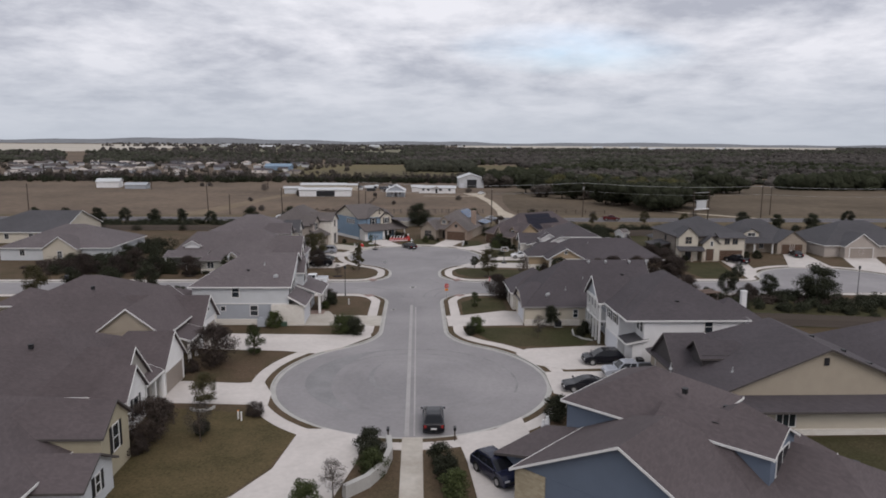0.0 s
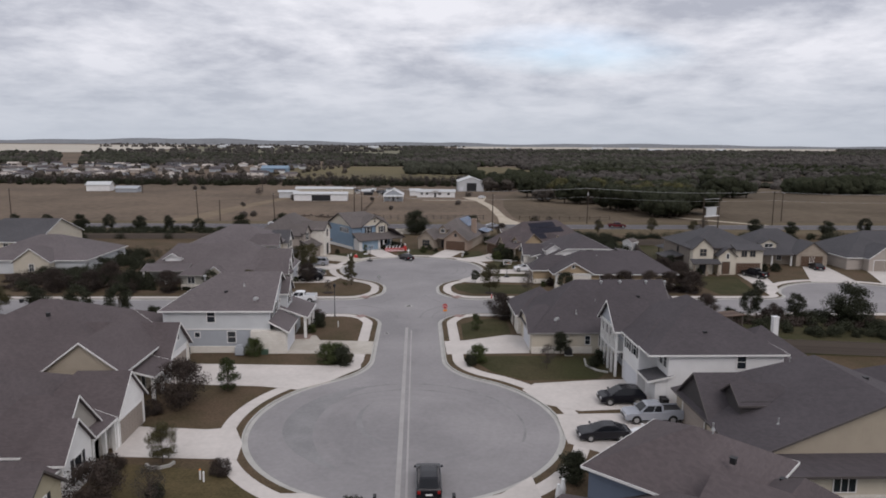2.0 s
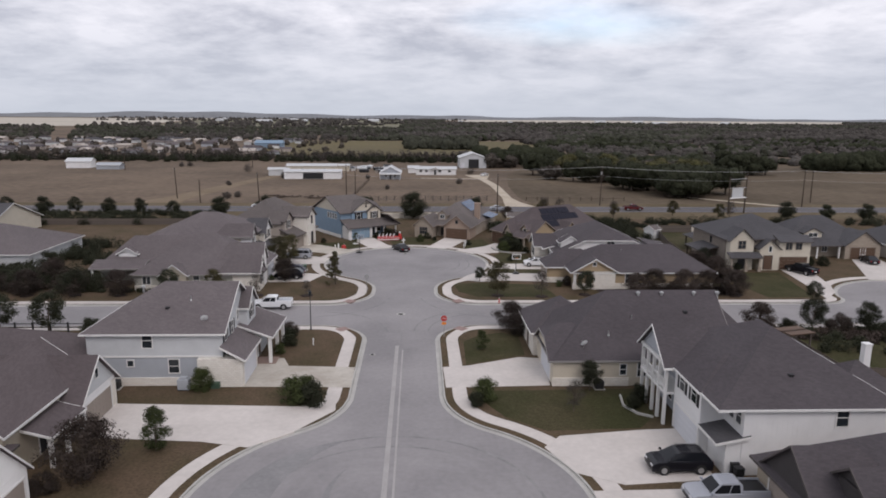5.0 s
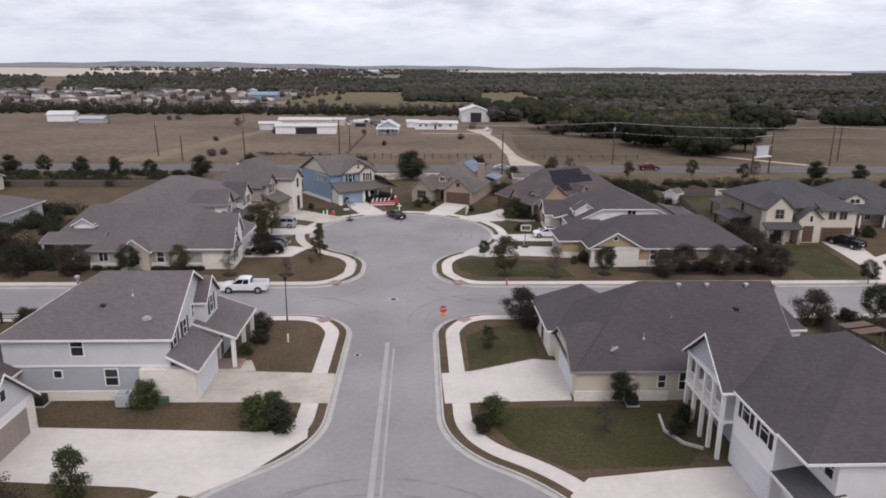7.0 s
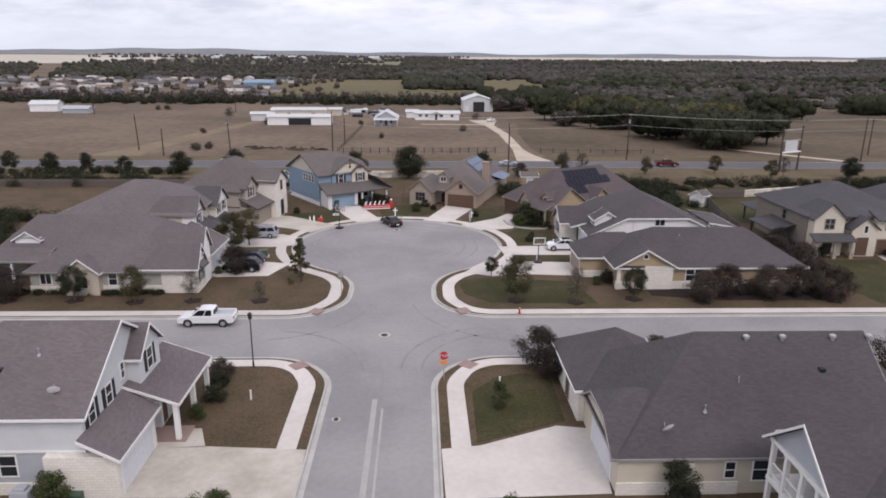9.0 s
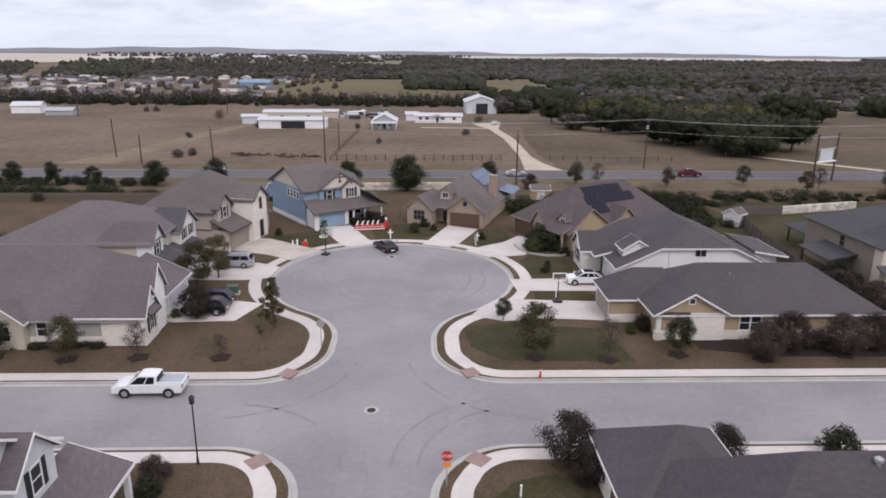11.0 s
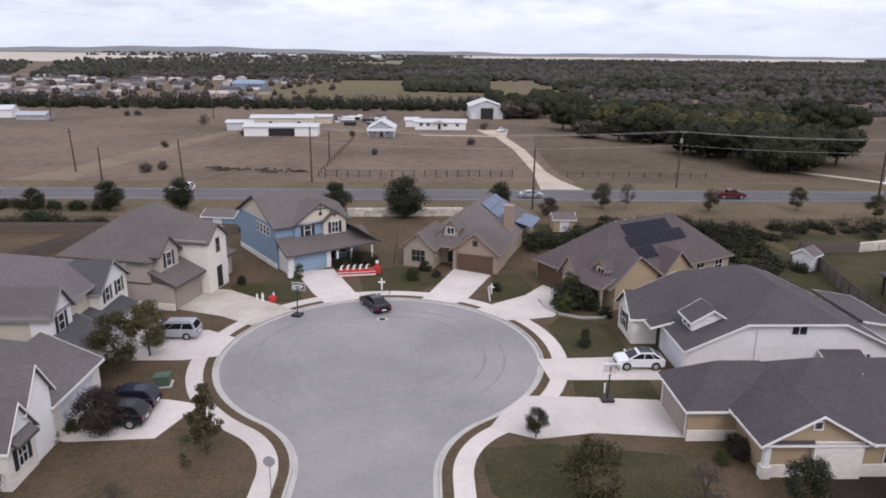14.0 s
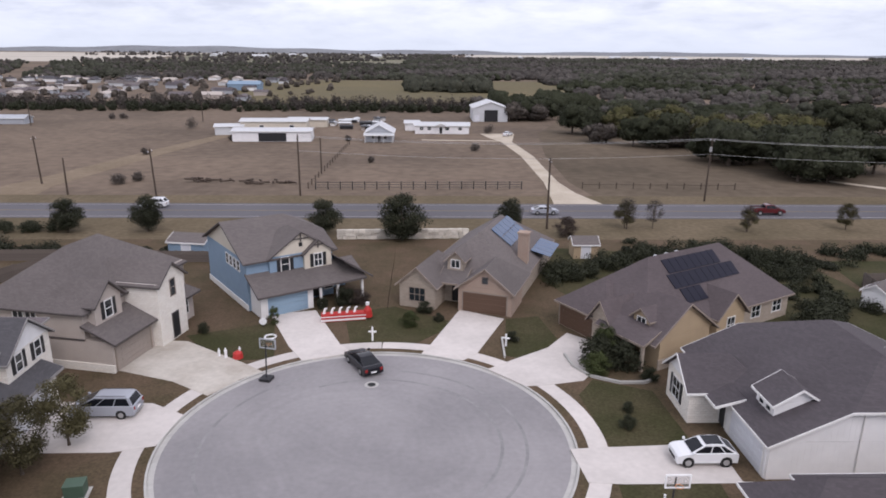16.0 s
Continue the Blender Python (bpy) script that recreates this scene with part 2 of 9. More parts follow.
def scuffed(m, centres):
    """Adds faint rings of tyre scuff round the turning circles."""
    nt = m.node_tree
    N, L = nt.nodes.new, nt.links.new
    b = nt.nodes["Principled BSDF"]
    tc = N("ShaderNodeTexCoord")
    ns = N("ShaderNodeTexNoise"); ns.inputs["Scale"].default_value = 0.12; ns.inputs["Detail"].default_value = 2
    L(tc.outputs["Object"], ns.inputs["Vector"])
    col = b.inputs["Base Color"].links[0].from_socket
    for c in centres:
        ds = N("ShaderNodeVectorMath"); ds.operation = "DISTANCE"; ds.inputs[1].default_value = c
        L(tc.outputs["Object"], ds.inputs[0])
        w = N("ShaderNodeMath"); w.operation = "MULTIPLY_ADD"; w.inputs[1].default_value = 6.0
        L(ns.outputs["Fac"], w.inputs[0]); L(ds.outputs["Value"], w.inputs[2])
        fine = N("ShaderNodeTexNoise"); fine.noise_dimensions = "1D"; fine.inputs["Scale"].default_value = 1.3; fine.inputs["Detail"].default_value = 4
        L(w.outputs[0], fine.inputs["W"])
        near = N("ShaderNodeMapRange"); near.inputs["From Min"].default_value, near.inputs["From Max"].default_value = 14.0, 17.5
        near.inputs["To Min"].default_value, near.inputs["To Max"].default_value = 0.12, 0.0
        L(ds.outputs["Value"], near.inputs[0])
        tone = N("ShaderNodeMapRange"); tone.inputs["From Min"].default_value, tone.inputs["From Max"].default_value = 0.3, 0.7
        tone.inputs["To Min"].default_value, tone.inputs["To Max"].default_value = 0.78, 1.2
        L(fine.outputs["Fac"], tone.inputs[0])
        sc = N("ShaderNodeVectorMath"); sc.operation = "SCALE"
        L(col, sc.inputs[0]); L(tone.outputs[0], sc.inputs["Scale"])
        mx = N("ShaderNodeMixRGB")
        L(near.outputs[0], mx.inputs[0]); L(col, mx.inputs[1]); L(sc.outputs[0], mx.inputs[2])
        col = mx.outputs[0]
    L(col, b.inputs["Base Color"])
    return m


M = {}
M["asphalt"] = material("worn_asphalt", (0.219, 0.209, 0.212), 0.9, (0.30, 0.285, 0.286), 0.075, 0.85, 2.2, 0.07, 0.2, 60)
scuffed(M["asphalt"], ((0.6, 77.5, 0.0), (0.6, 158.8, 0.0)))
M["tyre"] = material("tyre_darkened_asphalt", (0.196, 0.191, 0.192), 0.9, (0.262, 0.255, 0.254), 0.5, 0.9, 3.0, 0.1, 0.1)
M["sealed"] = material("sealed_asphalt", (0.205, 0.2, 0.203), 0.9, (0.25, 0.244, 0.245), 0.35, 0.9, 3.0, 0.08, 0.1)
M["highway"] = material("highway_asphalt", (0.088, 0.083, 0.092), 0.85, (0.118, 0.112, 0.121), 0.05, 0.7, 2.0, 0.06, 0.1)
M["seal"] = material("crack_seal_concrete", (0.36, 0.345, 0.335), 0.85, None, 0.5, 0.3, 6.0, 0.08, 0.1)
M["concrete"] = material("broomed_concrete", (0.548, 0.508, 0.476), 0.85, (0.462, 0.428, 0.40), 0.25, 0.75, 2.2, 0.06, 0.15, 90, tint=0.06)
M["concrete_old"] = material("stained_concrete", (0.50, 0.465, 0.41), 0.85, (0.37, 0.33, 0.28), 0.3, 0.85, 2.2, 0.08, 0.15, 90, tint=0.05)
M["gutter"] = material("gutter_concrete", (0.43, 0.42, 0.395), 0.85, (0.33, 0.32, 0.3), 0.4, 0.7, 3.0, 0.06, 0.1)
M["ramp"] = material("terracotta_ramp", (0.30, 0.21, 0.19), 0.85, None, 2.0, 0.4, 12, 0.1, 0.2)
M["lawn_green"] = material("winter_green_lawn", (0.042, 0.043, 0.019), 0.95, (0.072, 0.060, 0.034), 0.16, 0.85, 5.0, 0.3, 0.6, 14, spec=0.1)
M["lawn_olive"] = material("olive_winter_lawn", (0.104, 0.080, 0.042), 0.95, (0.066, 0.055, 0.027), 0.3, 0.85, 5.0, 0.3, 0.6, 14, spec=0.1)
M["lawn_brown"] = material("dormant_lawn", (0.106, 0.075, 0.050), 0.95, (0.066, 0.054, 0.030), 0.2, 0.85, 5.0, 0.28, 0.6, 14, spec=0.1)
M["field"] = material("dry_pasture", (0.172, 0.132, 0.100), 0.97, (0.104, 0.082, 0.064), 0.016, 0.9, 0.35, 0.2, 0.4, 3.0, spec=0.05)
M["field_dark"] = material("grazed_pasture", (0.132, 0.104, 0.076), 0.97, (0.082, 0.066, 0.048), 0.02, 0.9, 0.35, 0.2, 0.4, 3.0, spec=0.05)
M["verge"] = material("dry_verge_grass", (0.142, 0.112, 0.074), 0.97, (0.098, 0.08, 0.05), 0.06, 0.85, 1.2, 0.2, 0.4, 6.0, spec=0.05)
# pale blue-grey puts the haze over the far scrub into its colour
M["hill"] = material("haze_tinted_hill", (0.22, 0.228, 0.24), 0.97, (0.16, 0.168, 0.175), 0.01, 0.6, 0.05, 0.1, 0.0, spec=0.0)
M["dirt"] = material("worn_dirt_track", (0.215, 0.168, 0.122), 0.97, (0.16, 0.125, 0.085), 0.08, 0.9, 0.8, 0.15, 0.3, 5.0, spec=0.05)
M["field_green"] = material("greening_field", (0.125, 0.108, 0.066), 0.97, (0.15, 0.125, 0.07), 0.01, 0.8, 0.3, 0.15, 0.3, 3.0, spec=0.05)
M["field_pale"] = material("stubble_field", (0.48, 0.44, 0.38), 0.97, (0.38, 0.345, 0.295), 0.004, 0.8, 0.1, 0.1, 0.0, spec=0.05)
M["field_mid"] = material("pale_green_field", (0.19, 0.18, 0.13), 0.97, (0.13, 0.125, 0.092), 0.003, 0.9, 0.08, 0.1, 0.0, spec=0.05)
M["mulch"] = material("dark_mulch", (0.020, 0.013, 0.011), 0.95, (0.036, 0.022, 0.017), 3, 0.7, 20, 0.4, 0.8, 30)
M["gravel"] = material("caliche_drive", (0.46, 0.40, 0.32), 0.95, (0.34, 0.29, 0.22), 0.15, 0.8, 3.0, 0.1, 0.3)
M["roof"] = shingle_material("weathered_shingles", (0.121, 0.105, 0.108))
M["roof_mid"] = shingle_material("charcoal_grey_shingles", (0.075, 0.066, 0.071))
M["roof_brown"] = shingle_material("brown_shingles", (0.122, 0.107, 0.103))
M["roof_dark"] = shingle_material("dark_shingles", (0.072, 0.070, 0.075))
M["roof_slate"] = shingle_material("grey_brown_shingles", (0.093, 0.077, 0.079))
M["trim"] = material("white_trim_paint", (0.73, 0.72, 0.70), 0.5, (0.66, 0.65, 0.63), 1.5, 0.4, 30, 0.03, 0.0)
M["trim_grey"] = material("grey_trim_paint", (0.27, 0.255, 0.245), 0.6, None, 1.5, 0.3, 30, 0.03, 0.0)
M["trim_tan"] = material("tan_trim_paint", (0.27, 0.22, 0.18), 0.6, None, 1.5, 0.3, 30, 0.03, 0.0)
M["trim_dark"] = material("dark_fascia_paint", (0.09, 0.078, 0.075), 0.6, None, 1.5, 0.3, 30, 0.03, 0.0)
M["siding_grey"] = siding_material("grey_lap_siding", (0.54, 0.555, 0.565))
M["siding_bluegrey"] = siding_material("bluegrey_lap_siding", (0.37, 0.39, 0.42))
M["siding_white"] = siding_material("white_board_siding", (0.76, 0.755, 0.75), 0.4, True)
M["siding_blue"] = siding_material("sky_blue_lap_siding", (0.20, 0.285, 0.375))
M["siding_slate"] = siding_material("slate_blue_siding", (0.125, 0.155, 0.205), 0.2)
M["siding_tan"] = siding_material("tan_batten_siding", (0.40, 0.345, 0.27), 0.32, True)
M["siding_sage"] = siding_material("sage_grey_lap_siding", (0.37, 0.365, 0.325))
# dark tone puts the shade on the gable faces into the wall colour
M["shade_wall"] = material("shaded_gable_wall", (0.062, 0.056, 0.056), 0.92, None, 0.6, 0.4, 9.0, 0.1, 0.1)
M["siding_bright"] = siding_material("bright_white_batten_siding", (0.86, 0.85, 0.83), 0.4, True)
M["siding_greige"] = siding_material("greige_siding", (0.36, 0.335, 0.30), 0.18)
M["siding_cream"] = siding_material("cream_batten_siding", (0.58, 0.53, 0.44), 0.4, True)
M["siding_taupe"] = siding_material("taupe_lap_siding", (0.42, 0.37, 0.33))
M["siding_sand"] = siding_material("sand_lap_siding", (0.54, 0.485, 0.395))
M["stucco_ochre"] = material("ochre_stucco", (0.385, 0.295, 0.19), 0.9, (0.32, 0.245, 0.16), 0.6, 0.5, 14, 0.06, 0.3)
M["stone_white"] = stone_material("white_limestone", (0.78, 0.745, 0.68), (0.68, 0.63, 0.56), (0.5, 0.47, 0.42))
M["stone_tan"] = stone_material("tan_limestone", (0.38, 0.32, 0.26), (0.28, 0.235, 0.19), (0.34, 0.30, 0.25))
M["stucco_sand"] = material("sand_stucco", (0.42, 0.375, 0.27), 0.9, (0.34, 0.30, 0.215), 0.7, 0.5, 14, 0.06, 0.3)
M["stone_gold"] = stone_material("golden_limestone", (0.44, 0.375, 0.26), (0.30, 0.245, 0.16), (0.36, 0.32, 0.25), 0.34, 0.16)
M["stone_brown"] = stone_material("brown_limestone", (0.235, 0.20, 0.17), (0.175, 0.15, 0.13), (0.24, 0.21, 0.18))
M["brick_tan"] = stone_material("tan_brick", (0.36, 0.26, 0.20), (0.29, 0.20, 0.155), (0.36, 0.32, 0.28), 0.22, 0.08)
M["brick_red"] = stone_material("red_brick", (0.22, 0.075, 0.05), (0.16, 0.05, 0.035), (0.3, 0.25, 0.22), 0.22, 0.08)
M["glass"] = glass_material("window_glass")
M["car_glass"] = glass_material("tinted_car_glass", (0.010, 0.011, 0.014), 0.08)
M["car_glass"].node_tree.nodes["Principled BSDF"].inputs["Specular IOR Level"].default_value = 0.25
M["solar"] = glass_material("solar_cells", (0.012, 0.012, 0.022), 0.45)
M["solar"].node_tree.nodes["Principled BSDF"].inputs["Specular IOR Level"].default_value = 0.15
M["solar_blue"] = glass_material("blue_solar_cells", (0.035, 0.07, 0.14), 0.25)
M["clear_board"] = glass_material("clear_acrylic_board", (0.8, 0.8, 0.8), 0.05)
M["clear_board"].node_tree.nodes["Principled BSDF"].inputs["Transmission Weight"].default_value = 0.95
M["shutter"] = material("black_shutter_paint", (0.02, 0.02, 0.022), 0.5, None, 2, 0.2, 30, 0.05, 0.0)
M["door_brown"] = siding_material("brown_garage_paint", (0.105, 0.062, 0.040), 0.3)
M["door_white"] = siding_material("white_garage_paint", (0.62, 0.63, 0.66), 0.5)
M["door_taupe"] = siding_material("taupe_garage_paint", (0.31, 0.265, 0.23), 0.5)
M["door_blue"] = siding_material("blue_garage_paint", (0.23, 0.33, 0.42), 0.5)
M["wood_fence"] = material("weathered_fence_wood", (0.135, 0.112, 0.096), 0.9, (0.075, 0.062, 0.054), 1.2, 0.7, 8, 0.2, 0.3)
M["wood_pole"] = material("creosoted_pole", (0.07, 0.052, 0.04), 0.9, None, 1.0, 0.5, 12, 0.2, 0.3)
M["bark"] = material("grey_bark", (0.10, 0.078, 0.06), 0.95, (0.06, 0.048, 0.04), 4, 0.6, 15, 0.25, 0.6, 25)
M["leaf_dark"] = leaf_material("evergreen_oak_leaves", (0.029, 0.032, 0.018))
M["leaf_green"] = leaf_material("green_shrub_leaves", (0.052, 0.064, 0.023))
M["leaf_olive"] = leaf_material("olive_winter_leaves", (0.072, 0.064, 0.030))
M["leaf_rust"] = leaf_material("rusty_winter_leaves", (0.048, 0.036, 0.030))
M["leaf_wood"] = leaf_material("grey_bare_twigs", (0.07, 0.06, 0.052))
# far foliage is paled and greyed in base colour to suggest haze
M["leaf_far"] = leaf_material("far_evergreen_woods_hazed", (0.060, 0.066, 0.050), 0.1)
M["leaf_fargrey"] = leaf_material("far_bare_woods_hazed", (0.105, 0.098, 0.090), 0.1)
M["canopy_leaf_dark"] = canopy_material("dark_oak_canopy", (0.040, 0.044, 0.028), 0.2)
M["canopy_leaf_olive"] = canopy_material("olive_canopy", (0.075, 0.073, 0.034), 0.3)
M["canopy_leaf_wood"] = canopy_material("bare_brown_canopy", (0.090, 0.078, 0.066), 0.3)
# same for the far canopies: distance haze mixed into the base colour
M["canopy_leaf_far"] = canopy_material("far_evergreen_canopy_hazed", (0.064, 0.066, 0.050), 0.2)
M["canopy_leaf_fargrey"] = canopy_material("far_bare_canopy_hazed", (0.088, 0.080, 0.073), 0.2)
M["metal"] = material("galvanised_metal", (0.45, 0.45, 0.45), 0.45, None, 1, 0.3, 20, 0.05, 0.0, metal=0.7)
M["metal_roof"] = siding_material("white_metal_roofing", (0.52, 0.53, 0.54), 0.5, True)
M["metal_dark"] = material("dark_metal", (0.03, 0.03, 0.032), 0.5, None, 1, 0.3, 20, 0.05, 0.0, metal=0.3)
M["rubber"] = material("tyre_rubber", (0.018, 0.018, 0.018), 0.85, None, 3, 0.3, 30, 0.1, 0.0)
M["red"] = material("red_paint", (0.45, 0.035, 0.03), 0.4, None, 2, 0.2, 20, 0.04, 0.0)
M["orange"] = material("orange_paint", (0.75, 0.24, 0.03), 0.5, None, 2, 0.2, 20, 0.04, 0.0)
M["line_faded"] = material("faded_yellow_line", (0.24, 0.19, 0.10), 0.9, None, 0.6, 0.5, 6, 0.1, 0.0)
M["white"] = material("white_paint", (0.78, 0.78, 0.78), 0.4, None, 2, 0.15, 20, 0.03, 0.0)
M["green_box"] = material("green_utility_paint", (0.06, 0.10, 0.07), 0.5, None, 2, 0.3, 20, 0.05, 0.0)
M["lamp_red"] = glass_material("red_tail_lens", (0.25, 0.01, 0.01), 0.2)
M["lamp_clear"] = glass_material("clear_head_lens", (0.6, 0.6, 0.62), 0.1)


def car_paint(name, c, rough=0.25, spec=0.5, coat=0.25):
    m = material(name, c, rough, None, 0.8, 0.12, 40, 0.02, 0.0, spec=spec)
    m.node_tree.nodes["Principled BSDF"].inputs["Coat Weight"].default_value = coat
    return m


M["paint_white"] = car_paint("white_car_paint", (0.70, 0.71, 0.72))
M["paint_black"] = car_paint("black_car_paint", (0.010, 0.010, 0.014), 0.2, 0.3, 0.08)
M["paint_navy"] = car_paint("navy_car_paint", (0.014, 0.016, 0.034), 0.2, 0.3, 0.08)
M["paint_silver"] = car_paint("silver_car_paint", (0.32, 0.335, 0.37))
M["paint_maroon"] = car_paint("maroon_car_paint", (0.09, 0.012, 0.016))

# ---- mesh helpers ----
def mesh_of(name, verts, faces, mat):
    me = bpy.data.meshes.new(name)
    me.from_pydata([tuple(v) for v in verts], [], faces)
    if mat:
        me.materials.append(mat)
    me.update()
    return me


def link_part(name, me, parent=None, label="", at=None):
    ob = new(name, me)
    if parent is not None:
        ob.parent = parent
    if at is not None:
        ob.matrix_basis = at
    if label:
        tagged(ob, label)
    return ob


def part(name, bm, mat, parent=None, label="", at=None):
    bmesh.ops.recalc_face_normals(bm, faces=bm.faces)
    me = bpy.data.meshes.new(name)
    bm.to_mesh(me)
    bm.free()
    me.materials.append(mat)
    return link_part(name, me, parent, label, at)


def box(bm, x0, x1, y0, y1, z0, z1, m=None):
    v = [bm.verts.new((x, y, z)) for z in (z0, z1) for x, y in ((x0, y0), (x1, y0), (x1, y1), (x0, y1))]
    for f in ((3, 2, 1, 0), (4, 5, 6, 7), (0, 1, 5, 4), (1, 2, 6, 5), (2, 3, 7, 6), (3, 0, 4, 7)):
        bm.faces.new([v[i] for i in f])
    if m is not None:
        bmesh.ops.transform(bm, matrix=m, verts=v)
    return v


def tube(bm, p, q, r0, r1, n=8, cap=True):
    """A tapered round bar from p to q."""
    p, q = Vector(p), Vector(q)
    turn = (q - p).to_track_quat("Z", "Y").to_matrix()
    rings = []
    for c, r in ((p, r0), (q, r1)):
        rings.append([bm.verts.new(c + turn @ Vector((r * math.cos(2 * math.pi * i / n), r * math.sin(2 * math.pi * i / n), 0))) for i in range(n)])
    for i in range(n):
        j = (i + 1) % n
        bm.faces.new((rings[0][i], rings[0][j], rings[1][j], rings[1][i]))
    if cap:
        bm.faces.new(rings[0][::-1])
        bm.faces.new(rings[1])


def empty(name, m, label="", category="", group="", kind=""):
    ob = new(name)
    ob.empty_display_size = 0.3
    ob.matrix_basis = m
    return tagged(ob, label, category, group, kind)


def slab(name, pts, z0, z1, mat, label="", category="", kind="", parent=None):
    """A flat plate over a plan outline (anticlockwise), with its rim."""
    n = len(pts)
    verts = [(x, y, z1) for x, y in pts] + [(x, y, z0) for x, y in pts]
    from_tri = [tuple(t) for t in tess([pts])]
    faces = list(from_tri) + [(i + n, (i + 1) % n + n, (i + 1) % n, i) for i in range(n)]
    ob = link_part(name, mesh_of(name, verts, faces, mat), parent)
    return tagged(ob, label, category, "", kind)


def tess(loops):
    from mathutils.geometry import tessellate_polygon
    return tessellate_polygon([[Vector((x, y, 0)) for x, y in lp] for lp in loops])


def arc(cx, cy, r, a0, a1, n=24):
    return [(cx + r * math.cos(radians(a0 + (a1 - a0) * i / n)), cy + r * math.sin(radians(a0 + (a1 - a0) * i / n))) for i in range(n + 1)]


def offset(pts, d):
    """The outline shifted by d, one distance or one for each point, to its right-hand side."""
    out = []
    ds = d if isinstance(d, list) else [d] * len(pts)
    for i, p in enumerate(pts):
        d = ds[i]
        a, b = pts[max(i - 1, 0)], pts[min(i + 1, len(pts) - 1)]
        t = Vector((b[0] - a[0], b[1] - a[1])).normalized()
        out.append((p[0] + t.y * d, p[1] - t.x * d))
    return out


def ribbon(name, pts, d0, d1, z, mat, z_low=None, label="", category="", kind="structure", parent=None):
    a, b = offset(pts, d0), offset(pts, d1)
    n = len(pts)
    low = z - 0.2 if z_low is None else z_low
    verts = [(*p, z) for p in a] + [(*p, z) for p in b] + [(*p, low) for p in a] + [(*p, low) for p in b]
    faces = []
    for i in range(n - 1):
        faces += [(i, n + i, n + i + 1, i + 1), (i, i + 1, 2 * n + i + 1, 2 * n + i), (n + i + 1, n + i, 3 * n + i, 3 * n + i + 1)]
    faces += [(0, 2 * n, 3 * n, n), (n - 1, 2 * n - 1, 4 * n - 1, 3 * n - 1)]
    ob = link_part(name, mesh_of(name, verts, faces, mat), parent)
    return tagged(ob, label, category, "", kind)


# ---- house kit: walls, roofs, windows, doors, in plan coordinates of the house ----
class House:
    def __init__(self, ob, ox, oy, roof, trim):
        self.ob, self.ox, self.oy, self.roof_mat, self.trim = ob, ox, oy, roof, trim

    def m(self):
        return Matrix.Translation((-self.ox, -self.oy, 0))


def house(label, ox, oy, rz=0, roof="roof", trim="trim", local=False):
    ob = empty("house", pose(ox, oy, 0.12, 0, 0, rz), label, "house", "houses of the subdivision")
    return House(ob, 0 if local else ox, 0 if local else oy, M[roof], M[trim])


def wall(h, x0, x1, y0, y1, z0, z1, mat, name="wall", label=""):
    bm = bmesh.new()
    box(bm, x0, x1, y0, y1, z0, z1, h.m())
    return part(name, bm, M[mat], h.ob, label)


